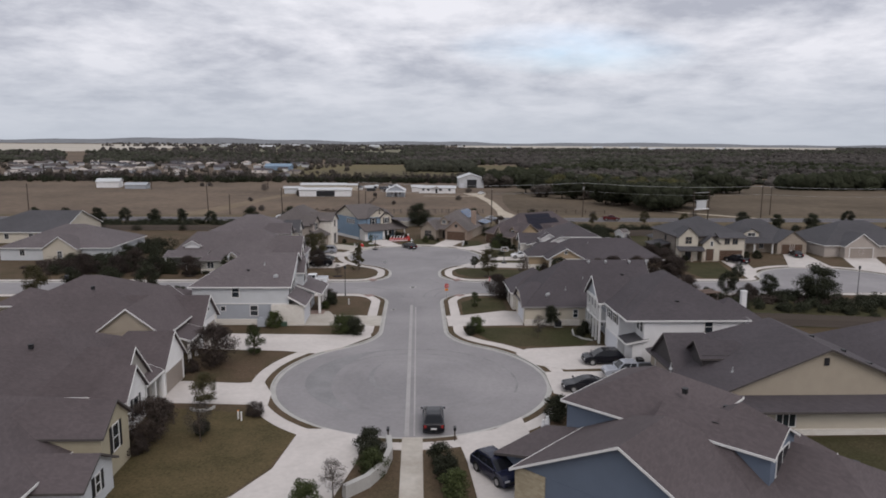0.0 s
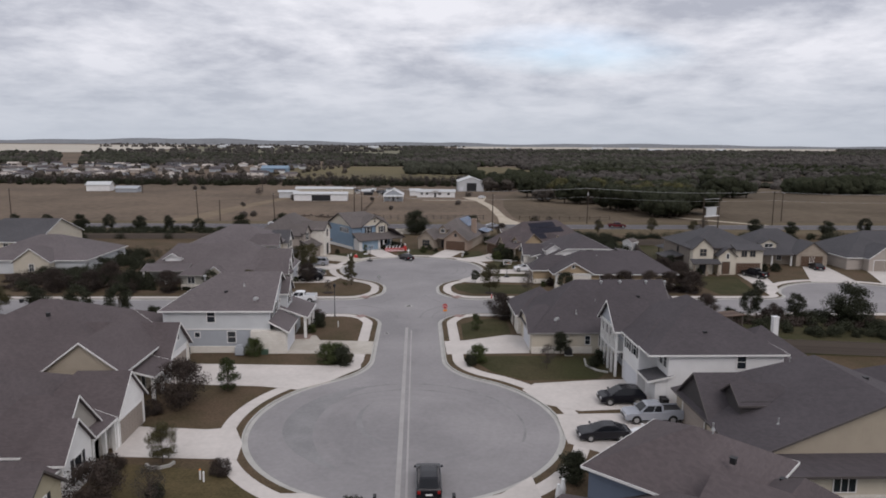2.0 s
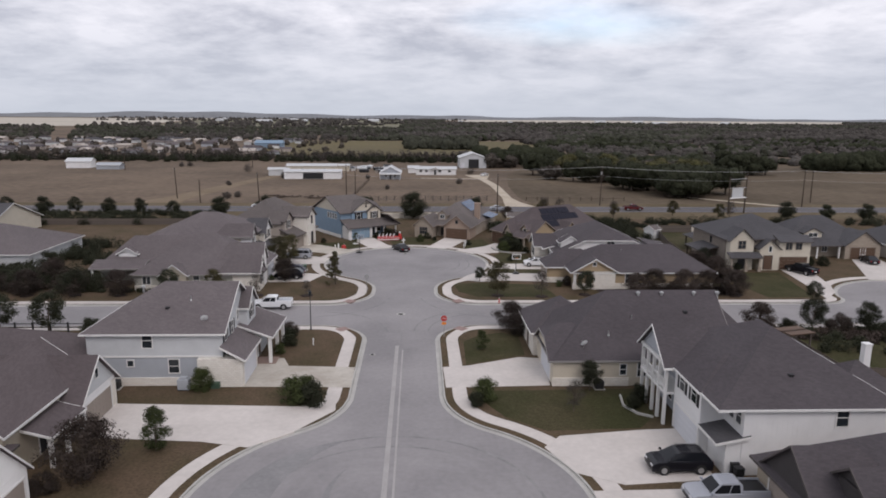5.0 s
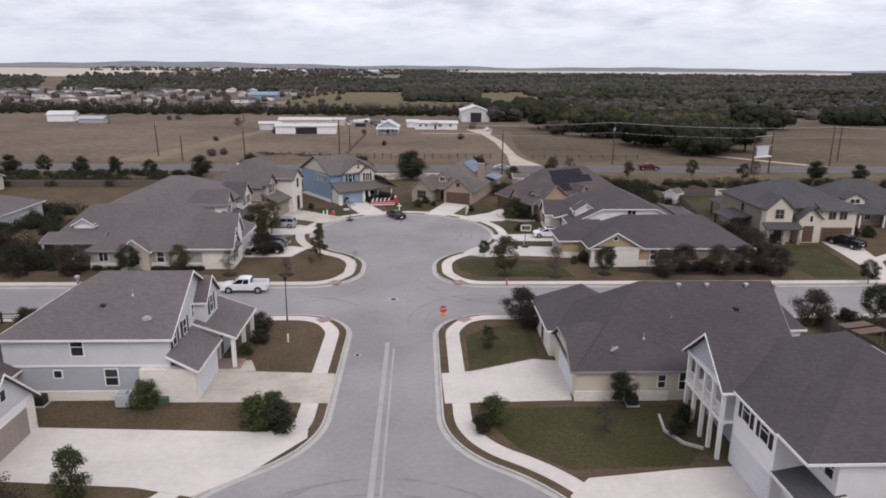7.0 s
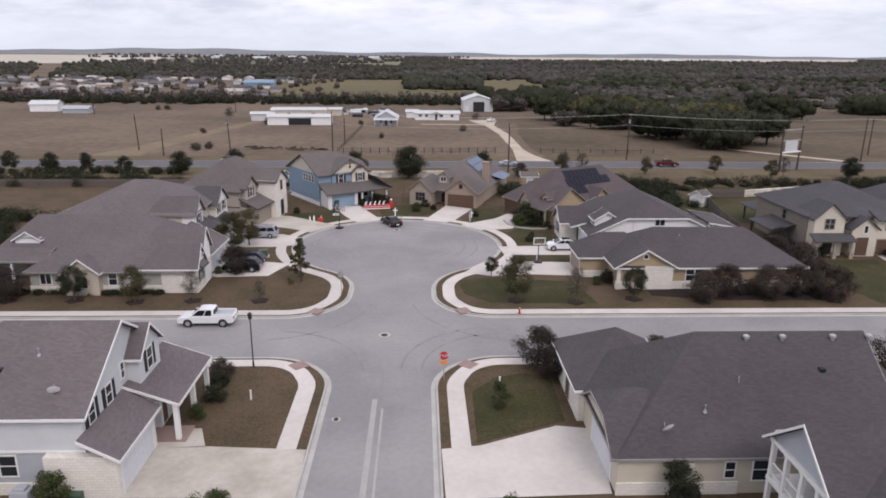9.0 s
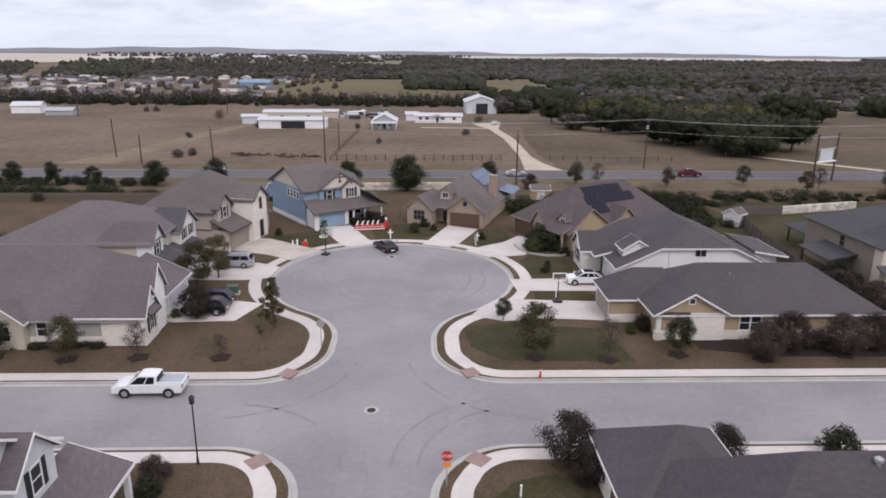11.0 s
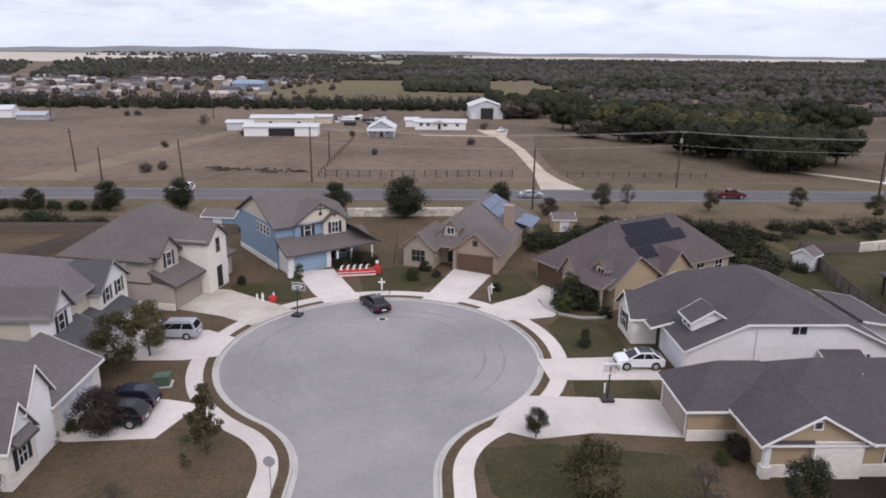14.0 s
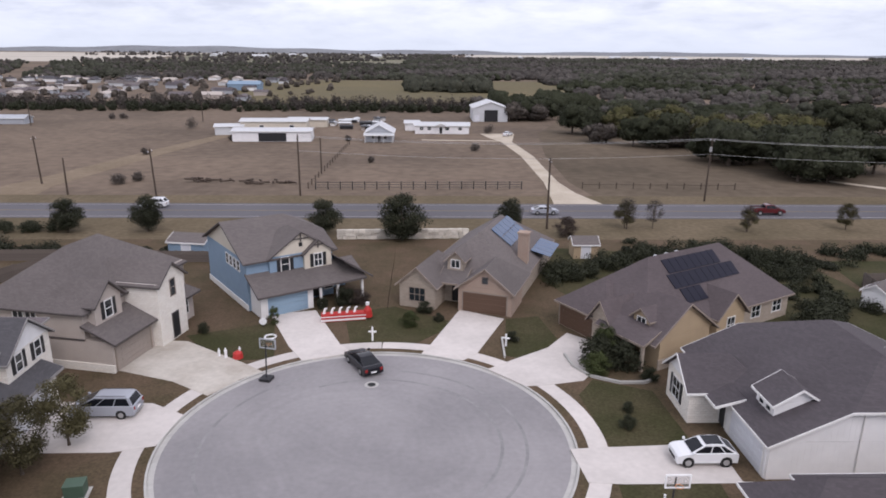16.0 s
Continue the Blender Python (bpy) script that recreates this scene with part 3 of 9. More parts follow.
def roof(h, x0, x1, y0, y1, ze, rise, axis="x", ends=(0, 0), over=0.4, gable_mat="siding_tan", thick=0.17, mat=None, trim=None, name="roof", hip_run=None):
    """A roof over the wall rectangle. ends: 0 a hip, 1 a full gable, between them a clipped gable. The ridge runs along axis; hip_run: the depth of a steeper hip."""
    flip = axis == "y"
    if flip:
        x0, x1, y0, y1 = y0, y1, x0, x1
    half, mid = (y1 - y0) / 2, (y0 + y1) / 2
    ze += 0.05
    k = rise / half
    top = ze + rise
    ex0, ex1, ey0, ey1, zl = x0 - over, x1 + over, y0 - over, y1 + over, ze - over * k
    def P(x, y, z):
        return (y, x, z) if flip else (x, y, z)
    verts, faces, rim = [], [], []
    def V(x, y, z):
        verts.append((x, y, z))
        return len(verts) - 1
    A, B, C, D = V(ex0, ey0, zl), V(ex1, ey0, zl), V(ex1, ey1, zl), V(ex0, ey1, zl)
    def end(x, sgn, g):
        """ridge point, plus the two points where a clipped hip starts"""
        if g >= 1:
            return V(x, mid, top), None
        if g <= 0:
            return V(x - sgn * (hip_run or min(half + over, abs(x1 - x0) / 2 + over)), mid, top), None
        zc = zl + (top - zl) * g
        run = (half + over) * g
        return V(x - sgn * (half + over) * (1 - g), mid, top), (V(x, ey0 + run, zc), V(x, ey1 - run, zc))
    R0, c0 = end(ex0, -1, ends[0])
    R1, c1 = end(ex1, 1, ends[1])
    south = [A, B] + ([c1[0]] if c1 else []) + [R1, R0] + ([c0[0]] if c0 else [])
    north = [C, D] + ([c0[1]] if c0 else []) + [R0, R1] + ([c1[1]] if c1 else [])
    faces += [south, north]
    edge = [A, B]
    if ends[1] >= 1:
        edge += [R1]
    elif c1:
        faces.append([c1[0], c1[1], R1]); edge += [c1[0], c1[1]]
    else:
        faces.append([B, C, R1])
    edge += [C, D]
    if ends[0] >= 1:
        edge += [R0]
    elif c0:
        faces.append([c0[1], c0[0], R0]); edge += [c0[1], c0[0]]
    else:
        faces.append([D, A, R0])
    n = len(verts)
    allv = verts + [(x, y, z - thick) for x, y, z in verts]
    allf = [list(f) for f in faces] + [[i + n for i in f[::-1]] for f in faces]
    for i, a in enumerate(edge):
        b = edge[(i + 1) % len(edge)]
        allf.append([a, a + n, b + n, b])
    mv = h.m()
    bm = bmesh.new()
    bv = [bm.verts.new(mv @ Vector(P(*v))) for v in allv]
    for f in allf:
        bm.faces.new([bv[i] for i in f])
    ob = part(name, bm, mat or h.roof_mat, h.ob)
    # fascia and rake boards round the rim
    cx, cy = (ex0 + ex1) / 2, mid
    for i, a in enumerate(edge):
        p, q = Vector(verts[a]), Vector(verts[edge[(i + 1) % len(edge)]])
        d = q - p
        out = Vector((d.y, -d.x, 0)).normalized() * 0.05
        if out.dot(((p + q) / 2 - Vector((cx, cy, 0))) * Vector((1, 1, 0))) < 0:
            out = -out
        drop, up = Vector((0, 0, -0.17)), Vector((0, 0, 0.01))
        vs = [p + up, q + up, q + up + out, p + up + out, p + drop, q + drop, q + drop + out, p + drop + out]
        bm = bmesh.new()
        w = [bm.verts.new(mv @ Vector(P(*v))) for v in vs]
        for f in ((0, 1, 2, 3), (7, 6, 5, 4), (0, 4, 5, 1), (3, 2, 6, 7), (0, 3, 7, 4), (1, 5, 6, 2)):
            bm.faces.new([w[j] for j in f])
        part("fascia", bm, M[trim] if trim else h.trim, ob)
    # gable infill
    for g, xe, s in ((ends[0], x0, 1), (ends[1], x1, -1)):
        if g > 0:
            bm = bmesh.new()
            zc = ze + rise * g
            run = half * g
            prof = [(y0, ze), (y1, ze)] + ([(mid, top)] if g >= 1 else [(y1 - run, zc), (y0 + run, zc)])
            prof = [(y, z - 0.03) for y, z in prof]
            r1 = [bm.verts.new(mv @ Vector(P(xe, y, z))) for y, z in prof]
            r2 = [bm.verts.new(mv @ Vector(P(xe + s * 0.3, y, z))) for y, z in prof]
            bm.faces.new(r1); bm.faces.new(r2[::-1])
            for i in range(len(prof)):
                j = (i + 1) % len(prof)
                bm.faces.new((r1[i], r1[j], r2[j], r2[i]))
            part("gable_wall", bm, M[gable_mat], h.ob)
    return ob


def shed(h, x0, x1, y0, y1, z_lo, z_hi, low, mat=None, trim=None, name="porch_roof", thick=0.15):
    """A single slope over a rectangle, low on the side named by low (E, W, N, S)."""
    zz = {"E": (z_hi, z_lo, z_lo, z_hi), "W": (z_lo, z_hi, z_hi, z_lo), "S": (z_lo, z_lo, z_hi, z_hi), "N": (z_hi, z_hi, z_lo, z_lo)}[low]
    c = [(x0, y0), (x1, y0), (x1, y1), (x0, y1)]
    mv = h.m()
    bm = bmesh.new()
    t = [bm.verts.new(mv @ Vector((*c[i], zz[i]))) for i in range(4)]
    b = [bm.verts.new(mv @ Vector((*c[i], zz[i] - thick))) for i in range(4)]
    bm.faces.new(t); bm.faces.new(b[::-1])
    for i in range(4):
        j = (i + 1) % 4
        bm.faces.new((t[i], b[i], b[j], t[j]))
    ob = part(name, bm, mat or h.roof_mat, h.ob)
    for i in range(4):
        j = (i + 1) % 4
        p, q = Vector((*c[i], zz[i])), Vector((*c[j], zz[j]))
        if zz[i] == z_hi and zz[j] == z_hi:
            continue
        d = q - p
        out = Vector((d.y, -d.x, 0)).normalized() * 0.05
        vs = [p + Vector((0, 0, .01)), q + Vector((0, 0, .01)), q + out + Vector((0, 0, .01)), p + out + Vector((0, 0, .01))]
        vs += [v - Vector((0, 0, 0.21)) for v in vs]
        bm = bmesh.new()
        w = [bm.verts.new(mv @ v) for v in vs]
        for f in ((0, 1, 2, 3), (7, 6, 5, 4), (0, 4, 5, 1), (3, 2, 6, 7), (0, 3, 7, 4), (1, 5, 6, 2)):
            bm.faces.new([w[k] for k in f])
        part("fascia", bm, M[trim] if trim else h.trim, ob)
    return ob


FACE = {"S": 0, "E": 90, "N": 180, "W": -90}
_cache = {}


def window_meshes(w, h, cols, rows, frame_mat):
    key = (w, h, cols, rows, frame_mat)
    if key not in _cache:
        # one mitred frame ring
        bm = bmesh.new()
        t = 0.09
        ring = []
        for y in (-0.05, 0.02):
            for g in (t, 0.0):
                ring.append([bm.verts.new((sx * (w / 2 + g), y, sz * (h / 2 + g))) for sx, sz in ((-1, -1), (1, -1), (1, 1), (-1, 1))])
        for a, b in ((0, 1), (1, 3), (3, 2), (2, 0)):
            for i in range(4):
                k = (i + 1) % 4
                bm.faces.new((ring[a][i], ring[a][k], ring[b][k], ring[b][i]))
        bmesh.ops.recalc_face_normals(bm, faces=bm.faces)
        f = bpy.data.meshes.new("window"); bm.to_mesh(f); bm.free(); f.materials.append(M[frame_mat])
        bars = []
        for i in range(1, cols):
            x = -w / 2 + w * i / cols
            bars.append((x - 0.03, x + 0.03, -0.03, 0.015, -h / 2, h / 2))
        for i in range(1, rows):
            z = -h / 2 + h * i / rows
            bars.append((-w / 2, w / 2, -0.036, 0.018, z - 0.03, z + 0.03))
        bar_meshes = []
        for b in bars:
            bm = bmesh.new(); box(bm, *b); bmesh.ops.recalc_face_normals(bm, faces=bm.faces)
            me = bpy.data.meshes.new("glazing_bar"); bm.to_mesh(me); bm.free(); me.materials.append(M[frame_mat])
            bar_meshes.append(me)
        bm = bmesh.new(); box(bm, -w / 2, w / 2, -0.012, 0.01, -h / 2, h / 2)
        bmesh.ops.recalc_face_normals(bm, faces=bm.faces)
        p = bpy.data.meshes.new("pane"); bm.to_mesh(p); bm.free(); p.materials.append(M["glass"])
        bm = bmesh.new()
        box(bm, -0.2, 0.2, -0.045, 0.01, -h / 2 - 0.06, h / 2 + 0.06)
        for i in range(7):
            z = -h / 2 + h * (i + 0.5) / 7
            box(bm, -0.15, 0.15, -0.06, -0.045, z - 0.04, z + 0.02)
        bmesh.ops.recalc_face_normals(bm, faces=bm.faces)
        s = bpy.data.meshes.new("shutter"); bm.to_mesh(s); bm.free(); s.materials.append(M["shutter"])
        _cache[key] = (f, p, s, bar_meshes)
    return _cache[key]


def window(h, x, y, z, face, w=0.9, hh=1.4, cols=1, rows=2, shutters=False, frame_mat="trim"):
    f, p, s, bars = window_meshes(w, hh, cols, rows, frame_mat)
    ob = link_part("window", f, h.ob, "", h.m() @ pose(x, y, z, 0, 0, FACE[face]))
    link_part("pane", p, ob)
    for b in bars:
        link_part("glazing_bar", b, ob)
    if shutters:
        for sx in (-1, 1):
            link_part("shutter", s, ob, "", pose(sx * (w / 2 + 0.32), 0, 0))
    return ob


def garage_door(h, x, y, face, w=4.9, hh=2.2, mat="door_white", frame_mat="trim"):
    key = ("garage", w, hh, mat, frame_mat)
    if key not in _cache:
        bm = bmesh.new()
        for b in ((-w / 2 - 0.14, -w / 2, 0, hh + 0.14), (w / 2, w / 2 + 0.14, 0, hh + 0.14), (-w / 2, w / 2, hh, hh + 0.14)):
            box(bm, b[0], b[1], -0.05, 0.02, b[2], b[3])
        f = bpy.data.meshes.new("garage_door"); bmesh.ops.recalc_face_normals(bm, faces=bm.faces); bm.to_mesh(f); bm.free(); f.materials.append(M[frame_mat])
        bm = bmesh.new()
        ph = hh / 4
        box(bm, -w / 2, w / 2, -0.012, 0.01, 0.008, ph - 0.008)
        n = max(4, round(w / 0.6))
        for i in range(n):
            cx = -w / 2 + w * (i + 0.5) / n
            box(bm, cx - w / n * 0.4, cx + w / n * 0.4, -0.028, -0.012, 0.1, ph - 0.1)
        p = bpy.data.meshes.new("door_panel"); bmesh.ops.recalc_face_normals(bm, faces=bm.faces); bm.to_mesh(p); bm.free(); p.materials.append(M[mat])
        _cache[key] = (f, p)
    f, p = _cache[key]
    ob = link_part("garage_door", f, h.ob, "", h.m() @ pose(x, y, 0.06, 0, 0, FACE[face]))
    for i in range(4):
        link_part("door_panel", p, ob, "", pose(0, 0, i * hh / 4))
    return ob


def front_door(h, x, y, face, mat="shutter", w=0.95, hh=2.1, z=0.15):
    bm = bmesh.new()
    box(bm, -w / 2, w / 2, -0.03, 0.02, 0, hh)
    for zz in (0.2, 1.15):
        for sx in (-1, 1):
            box(bm, sx * w / 4 - 0.16, sx * w / 4 + 0.16, -0.045, -0.03, zz, zz + 0.75)
    ob = part("front_door", bm, M[mat], h.ob, "", h.m() @ pose(x, y, z, 0, 0, FACE[face]))
    bm = bmesh.new()
    for b in ((-w / 2 - 0.1, -w / 2, 0, hh + 0.1), (w / 2, w / 2 + 0.1, 0, hh + 0.1), (-w / 2, w / 2, hh, hh + 0.1)):
        box(bm, b[0], b[1], -0.05, 0.02, b[2], b[3])
    part("door_frame", bm, h.trim, ob)
    return ob


def column(h, x, y, z0, z1, w=0.28, mat="trim", base=None):
    bm = bmesh.new()
    box(bm, x - w / 2, x + w / 2, y - w / 2, y + w / 2, z0, z1, h.m())
    box(bm, x - w / 2 - 0.05, x + w / 2 + 0.05, y - w / 2 - 0.05, y + w / 2 + 0.05, z1 - 0.14, z1 - 0.003, h.m())
    ob = part("porch_column", bm, M[mat], h.ob)
    if base:
        bm = bmesh.new()
        box(bm, x - w / 2 - 0.12, x + w / 2 + 0.12, y - w / 2 - 0.12, y + w / 2 + 0.12, z0, z0 + 0.9, h.m())
        part("column_base", bm, M[base], ob)
    return ob


def roof_vent(h, x, y, z, kind="box"):
    key = ("vent", kind)
    if key not in _cache:
        bm = bmesh.new()
        if kind == "box":
            box(bm, -0.17, 0.17, -0.17, 0.17, -0.35, 0.04)
            box(bm, -0.22, 0.22, -0.22, 0.22, 0.04, 0.08)
        elif kind == "pipe":
            tube(bm, (0, 0, -0.4), (0, 0, 0.4), 0.06, 0.06)
            tube(bm, (0, 0, -0.15), (0, 0, 0.05), 0.16, 0.07)
        else:
            tube(bm, (0, 0, -0.4), (0, 0, 0.15), 0.13, 0.13, 12)
            tube(bm, (0, 0, 0.15), (0, 0, 0.3), 0.24, 0.22, 12)
            tube(bm, (0, 0, 0.3), (0, 0, 0.38), 0.22, 0.08, 12)
        me = bpy.data.meshes.new("roof_vent"); bmesh.ops.recalc_face_normals(bm, faces=bm.faces); bm.to_mesh(me); bm.free()
        me.materials.append(M["metal_dark" if kind == "box" else "metal"])
        _cache[key] = me
    return link_part("roof_vent", _cache[key], h.ob, "", h.m() @ pose(x, y, z))


def dish(h, x, y, z, rz=200):
    bm = bmesh.new()
    rings = []
    for i in range(5):
        r = 0.38 * i / 4
        rings.append([bm.verts.new((r * math.cos(a), -0.6 * r * r, r * 1.1 * math.sin(a))) for a in [2 * math.pi * j / 14 for j in range(14)]])
    for i in range(4):
        for j in range(14):
            k = (j + 1) % 14
            if i == 0:
                continue
            bm.faces.new((rings[i][j], rings[i][k], rings[i + 1][k], rings[i + 1][j]))
    bm.faces.new(rings[1])
    bmesh.ops.solidify(bm, geom=bm.faces[:], thickness=0.02)
    ob = part("satellite_dish", bm, M["white"], h.ob, "white satellite dish", h.m() @ pose(x, y, z + 0.55, -35, 0, rz))
    bm = bmesh.new()
    tube(bm, (0, 0.02, 0), (0, 0.25, -0.75), 0.03, 0.03)
    tube(bm, (0, -0.05, -0.35), (0, -0.5, -0.1), 0.02, 0.02)
    part("dish_arm", bm, M["metal"], ob)
    return ob


def dormer(h, x, y, face, z0, w=1.8, hw=1.2, rise=0.8, depth=2.6, mat="siding_white", trim=None):
    """A small gabled dormer with a window; x, y is the middle of its front, z0 its sill line."""
    fr = h.m() @ pose(x, y, 0, 0, 0, FACE[face])
    bm = bmesh.new()
    box(bm, -w / 2, w / 2, 0, depth, z0 - 0.4, z0 + hw, fr)
    top = [(-w / 2, z0 + hw), (w / 2, z0 + hw), (0, z0 + hw + rise)]
    r1 = [bm.verts.new(fr @ Vector((a, 0.0, b))) for a, b in top]
    r2 = [bm.verts.new(fr @ Vector((a, depth, b))) for a, b in top]
    bm.faces.new(r1); bm.faces.new(r2[::-1])
    for i in range(3):
        bm.faces.new((r1[i], r1[(i + 1) % 3], r2[(i + 1) % 3], r2[i]))
    ob = part("dormer", bm, M[mat], h.ob)
    for nm, over, lift, th, mt in (("dormer_roof", 0.3, 0.0, 0.12, h.roof_mat), ("dormer_fascia", 0.33, -0.03, 0.16, M[trim] if trim else h.trim)):
        bm = bmesh.new()
        k = rise / (w / 2)
        y1 = depth + rise if nm == "dormer_roof" else -over + 0.12
        for s in (-1, 1):
            p = [(0, z0 + hw + rise + lift + 0.05), (s * (w / 2 + over), z0 + hw - over * k + lift + 0.05)]
            vs = [bm.verts.new(fr @ Vector(v)) for v in ((p[0][0], -over, p[0][1]), (p[1][0], -over, p[1][1]), (p[1][0], y1, p[1][1]), (p[0][0], y1, p[0][1]))]
            lo = [bm.verts.new(v.co - Vector((0, 0, th))) for v in vs]
            bm.faces.new(vs); bm.faces.new(lo[::-1])
            for i in range(4):
                bm.faces.new((vs[i], lo[i], lo[(i + 1) % 4], vs[(i + 1) % 4]))
        part(nm, bm, mt, ob)
    for sd in (-1, 1):
        bm = bmesh.new()
        a, zb = sd * (w / 2 + 0.31), z0 + hw - 0.31 * rise / (w / 2) + 0.05
        box(bm, a - 0.03, a + 0.03, -0.3, depth * 0.62, zb - 0.15, zb + 0.015, fr)
        part("dormer_eave", bm, M[trim] if trim else h.trim, ob)
    f, p, s, bars = window_meshes(w * 0.5, hw * 0.7, 2, 1, "trim")
    for nm, me in (("dormer_window", f), ("dormer_pane", p), ("glazing_bar", bars[0])):
        link_part(nm, me, ob, "", fr @ pose(0, -0.003, z0 + hw * 0.5))
    return ob

# ---- ground, roads, pavements ----
CX, HW = 0.6, 4.6              # axis of the street and half its width
Y1, R1C = 77.5, 15.0           # near turning circle
Y2, R2C = 158.8, 15.1          # far turning circle
YS, YN = 120.3, 130.5          # cross street kerbs
FAR = 260.0


def near_edge(side):
    """Kerb line from the bottom of the near circle up the street and out along the cross street."""
    rf = 9.0
    yf = Y1 + math.sqrt((R1C + rf) ** 2 - (HW + rf) ** 2)
    a = math.degrees(math.atan2(yf - Y1, HW + rf))
    p = arc(0, Y1, R1C, -90, a, 44) + arc(HW + rf, yf, rf, 180 + a, 180, 14)[1:] + arc(HW + 6.2, YS - 6.2, 6.2, 180, 90, 14)
    p += [(20, YS), (40, YS), (80, YS), (FAR, YS)]
    return [(CX + side * x, y) for x, y in p]


def far_edge(side):
    """Kerb line from the end of the cross street round its corner to the top of the far circle."""
    rf = 9.0
    yf = Y2 - math.sqrt((R2C + rf) ** 2 - (HW + 0.4 + rf) ** 2)
    a = math.degrees(math.atan2(Y2 - yf, HW + 0.4 + rf))
    bulb = [(80, YN)]
    if side > 0:
        bulb = arc(99.6, YN + 4, 4.0, 270, 196.5, 8) + arc(81.4, 129.8, 15.0, 16.5, 163.5, 40) + arc(63.2, YN + 4, 4.0, -16.5, -90, 8)
    p = [(FAR, YN)] + bulb + [(40, YN), (20, YN)] + arc(HW + 0.4 + 6.5, YN + 6.5, 6.5, -90, -180, 14)
    p += arc(HW + 0.4 + rf, yf, rf, 180, 180 - a, 14) + arc(0, Y2, R2C, -a, 90, 44)[1:]
    return [(CX + side * x, y) for x, y in p]


# one sheet of land to the horizon
big = 4800.0
land = [(big * math.cos(2 * math.pi * i / 64), 200 + big * math.sin(2 * math.pi * i / 64)) for i in range(64)]
slab("ground", land, -0.6, -0.06, M["field"], "dry tan winter pasture", "ground", "structure")

NE, NW_, FE, FW = near_edge(1), near_edge(-1), far_edge(1), far_edge(-1)
# road surface, one sheet
outline = NE + far_edge(1) + far_edge(-1)[::-1] + near_edge(-1)[::-1]
slab("road", outline, -0.3, 0.0, M["asphalt"], "worn grey asphalt residential street with two turning circles", "road", "structure")

def spread(line):
    """0 where the pavement hugs the kerb of the cross street, 1 where the grass strip has its full width."""
    return [min(1.0, min(abs(y - YS), abs(y - YN)) / 3.0) for x, y in line]


def outer(line, s):
    return [(1.78 + 0.57 * f) * s for f in spread(line)]


for side, near, far_ in ((1, NE, FE), (-1, NW_, FW)):
    for line in (near, far_):
        s = side
        ribbon("gutter", line, -0.42 * s, 0.0, 0.006, M["gutter"], -0.1, "pale concrete gutter along the kerb", "gutter")
        ribbon("kerb", line, 0.0, 0.16 * s, 0.15, M["gutter"], -0.1, "pale concrete kerb", "kerb")
        edge = [(0.42 + 0.5 * f) * s for f in spread(line)]
        ribbon("planting_strip", line, 0.16 * s, edge, 0.14, M["lawn_brown"], -0.1, "dormant grass strip between kerb and pavement", "grass strip")
        ribbon("pavement", line, edge, outer(line, s), 0.15, M["concrete"], -0.1, "pale concrete pavement", "pavement")
# lawns of the four blocks, behind the pavement
for side, near, far_ in ((1, NE, FE), (-1, NW_, FW)):
    a = offset(near, outer(near, side))
    pts = a + [(CX + side * FAR, -60), (CX, -60)]
    slab("lawn", pts if side > 0 else pts[::-1], -0.2, 0.135, M["lawn_brown"], "dormant brown and green winter lawn", "lawn", "structure")
    a = offset(far_, outer(far_, side))
    pts = a + [(CX, 214), (CX + side * FAR, 214)]
    slab("lawn", pts if side > 0 else pts[::-1], -0.2, 0.135, M["lawn_brown"], "dormant brown and green winter lawn", "lawn", "structure")
slab("lawn", [(-9, 57), (9, 57), (9, 61.2), (6, 59.7), (0.6, 59.4), (-5, 60), (-9, 61.2)], -0.2, 0.137, M["lawn_brown"], "dormant winter lawn", "lawn", "structure")

# greener lots
def green(pts):
    slab("lawn", pts, -0.1, 0.142, M["lawn_green"], "mown green winter lawn", "lawn", "structure")


green([(14.0, 89.4), (22.4, 89.8), (24.6, 92.4), (24.4, 98.6), (9.5, 98.3), (8.4, 97.0), (10.6, 92.4)])
green([(8.0, 105.6), (15.0, 108.6), (15.2, 115.4), (13.2, 116.8), (10.4, 116.0), (8.2, 113.4)])
slab("lawn", [(-24.0, 46.0), (-20.4, 45.4), (-12.8, 53.0), (-10.7, 57.2), (-9.6, 63.4), (-14.0, 68.2), (-22.5, 69.8)], -0.1, 0.142, M["lawn_olive"], "patchy olive-brown winter lawn", "lawn", "structure")
green([(31.0, 46.0), (72.0, 44.0), (72.0, 62.0), (30.0, 62.0)])
green([(17.6, 75.4), (22, 75.4), (24.5, 79.6), (18.6, 79.6)])
green([(8.6, 142.6), (9.0, 137.4), (11.8, 134.3), (24.0, 134.0), (22.8, 141.6), (13.6, 143.2)])
green([(17.3, 150.4), (24.2, 149.7), (24.4, 153.2), (17.6, 153.4)])
green([(18.2, 157.6), (24.4, 157.8), (24.0, 166.0), (19.4, 168.2), (17.6, 165.4)])
green([(-2.4, 175.3), (3.2, 175.2), (8.3, 181.0), (1.4, 186.0), (-4.0, 184.0)])
green([(12.3, 173.2), (15.4, 171.3), (18.0, 176.6), (17.0, 183.0), (13.4, 182.2)])
green([(26.4, 176.2), (55.0, 173.0), (57.4, 192.0), (56.0, 204.0), (20.0, 210.0), (19.0, 196.0)])
green([(50.8, 139.4), (52.8, 139.4), (57.8, 152.0), (54.2, 170.0), (51.0, 168.0)])
green([(56.4, 150.4), (55.4, 142.0), (56.4, 133.6), (63.6, 133.6), (66.8, 150.4)])
green([(55.0, 172.0), (74.0, 170.0), (96.0, 180.0), (110.0, 203.0), (60.0, 203.0)])
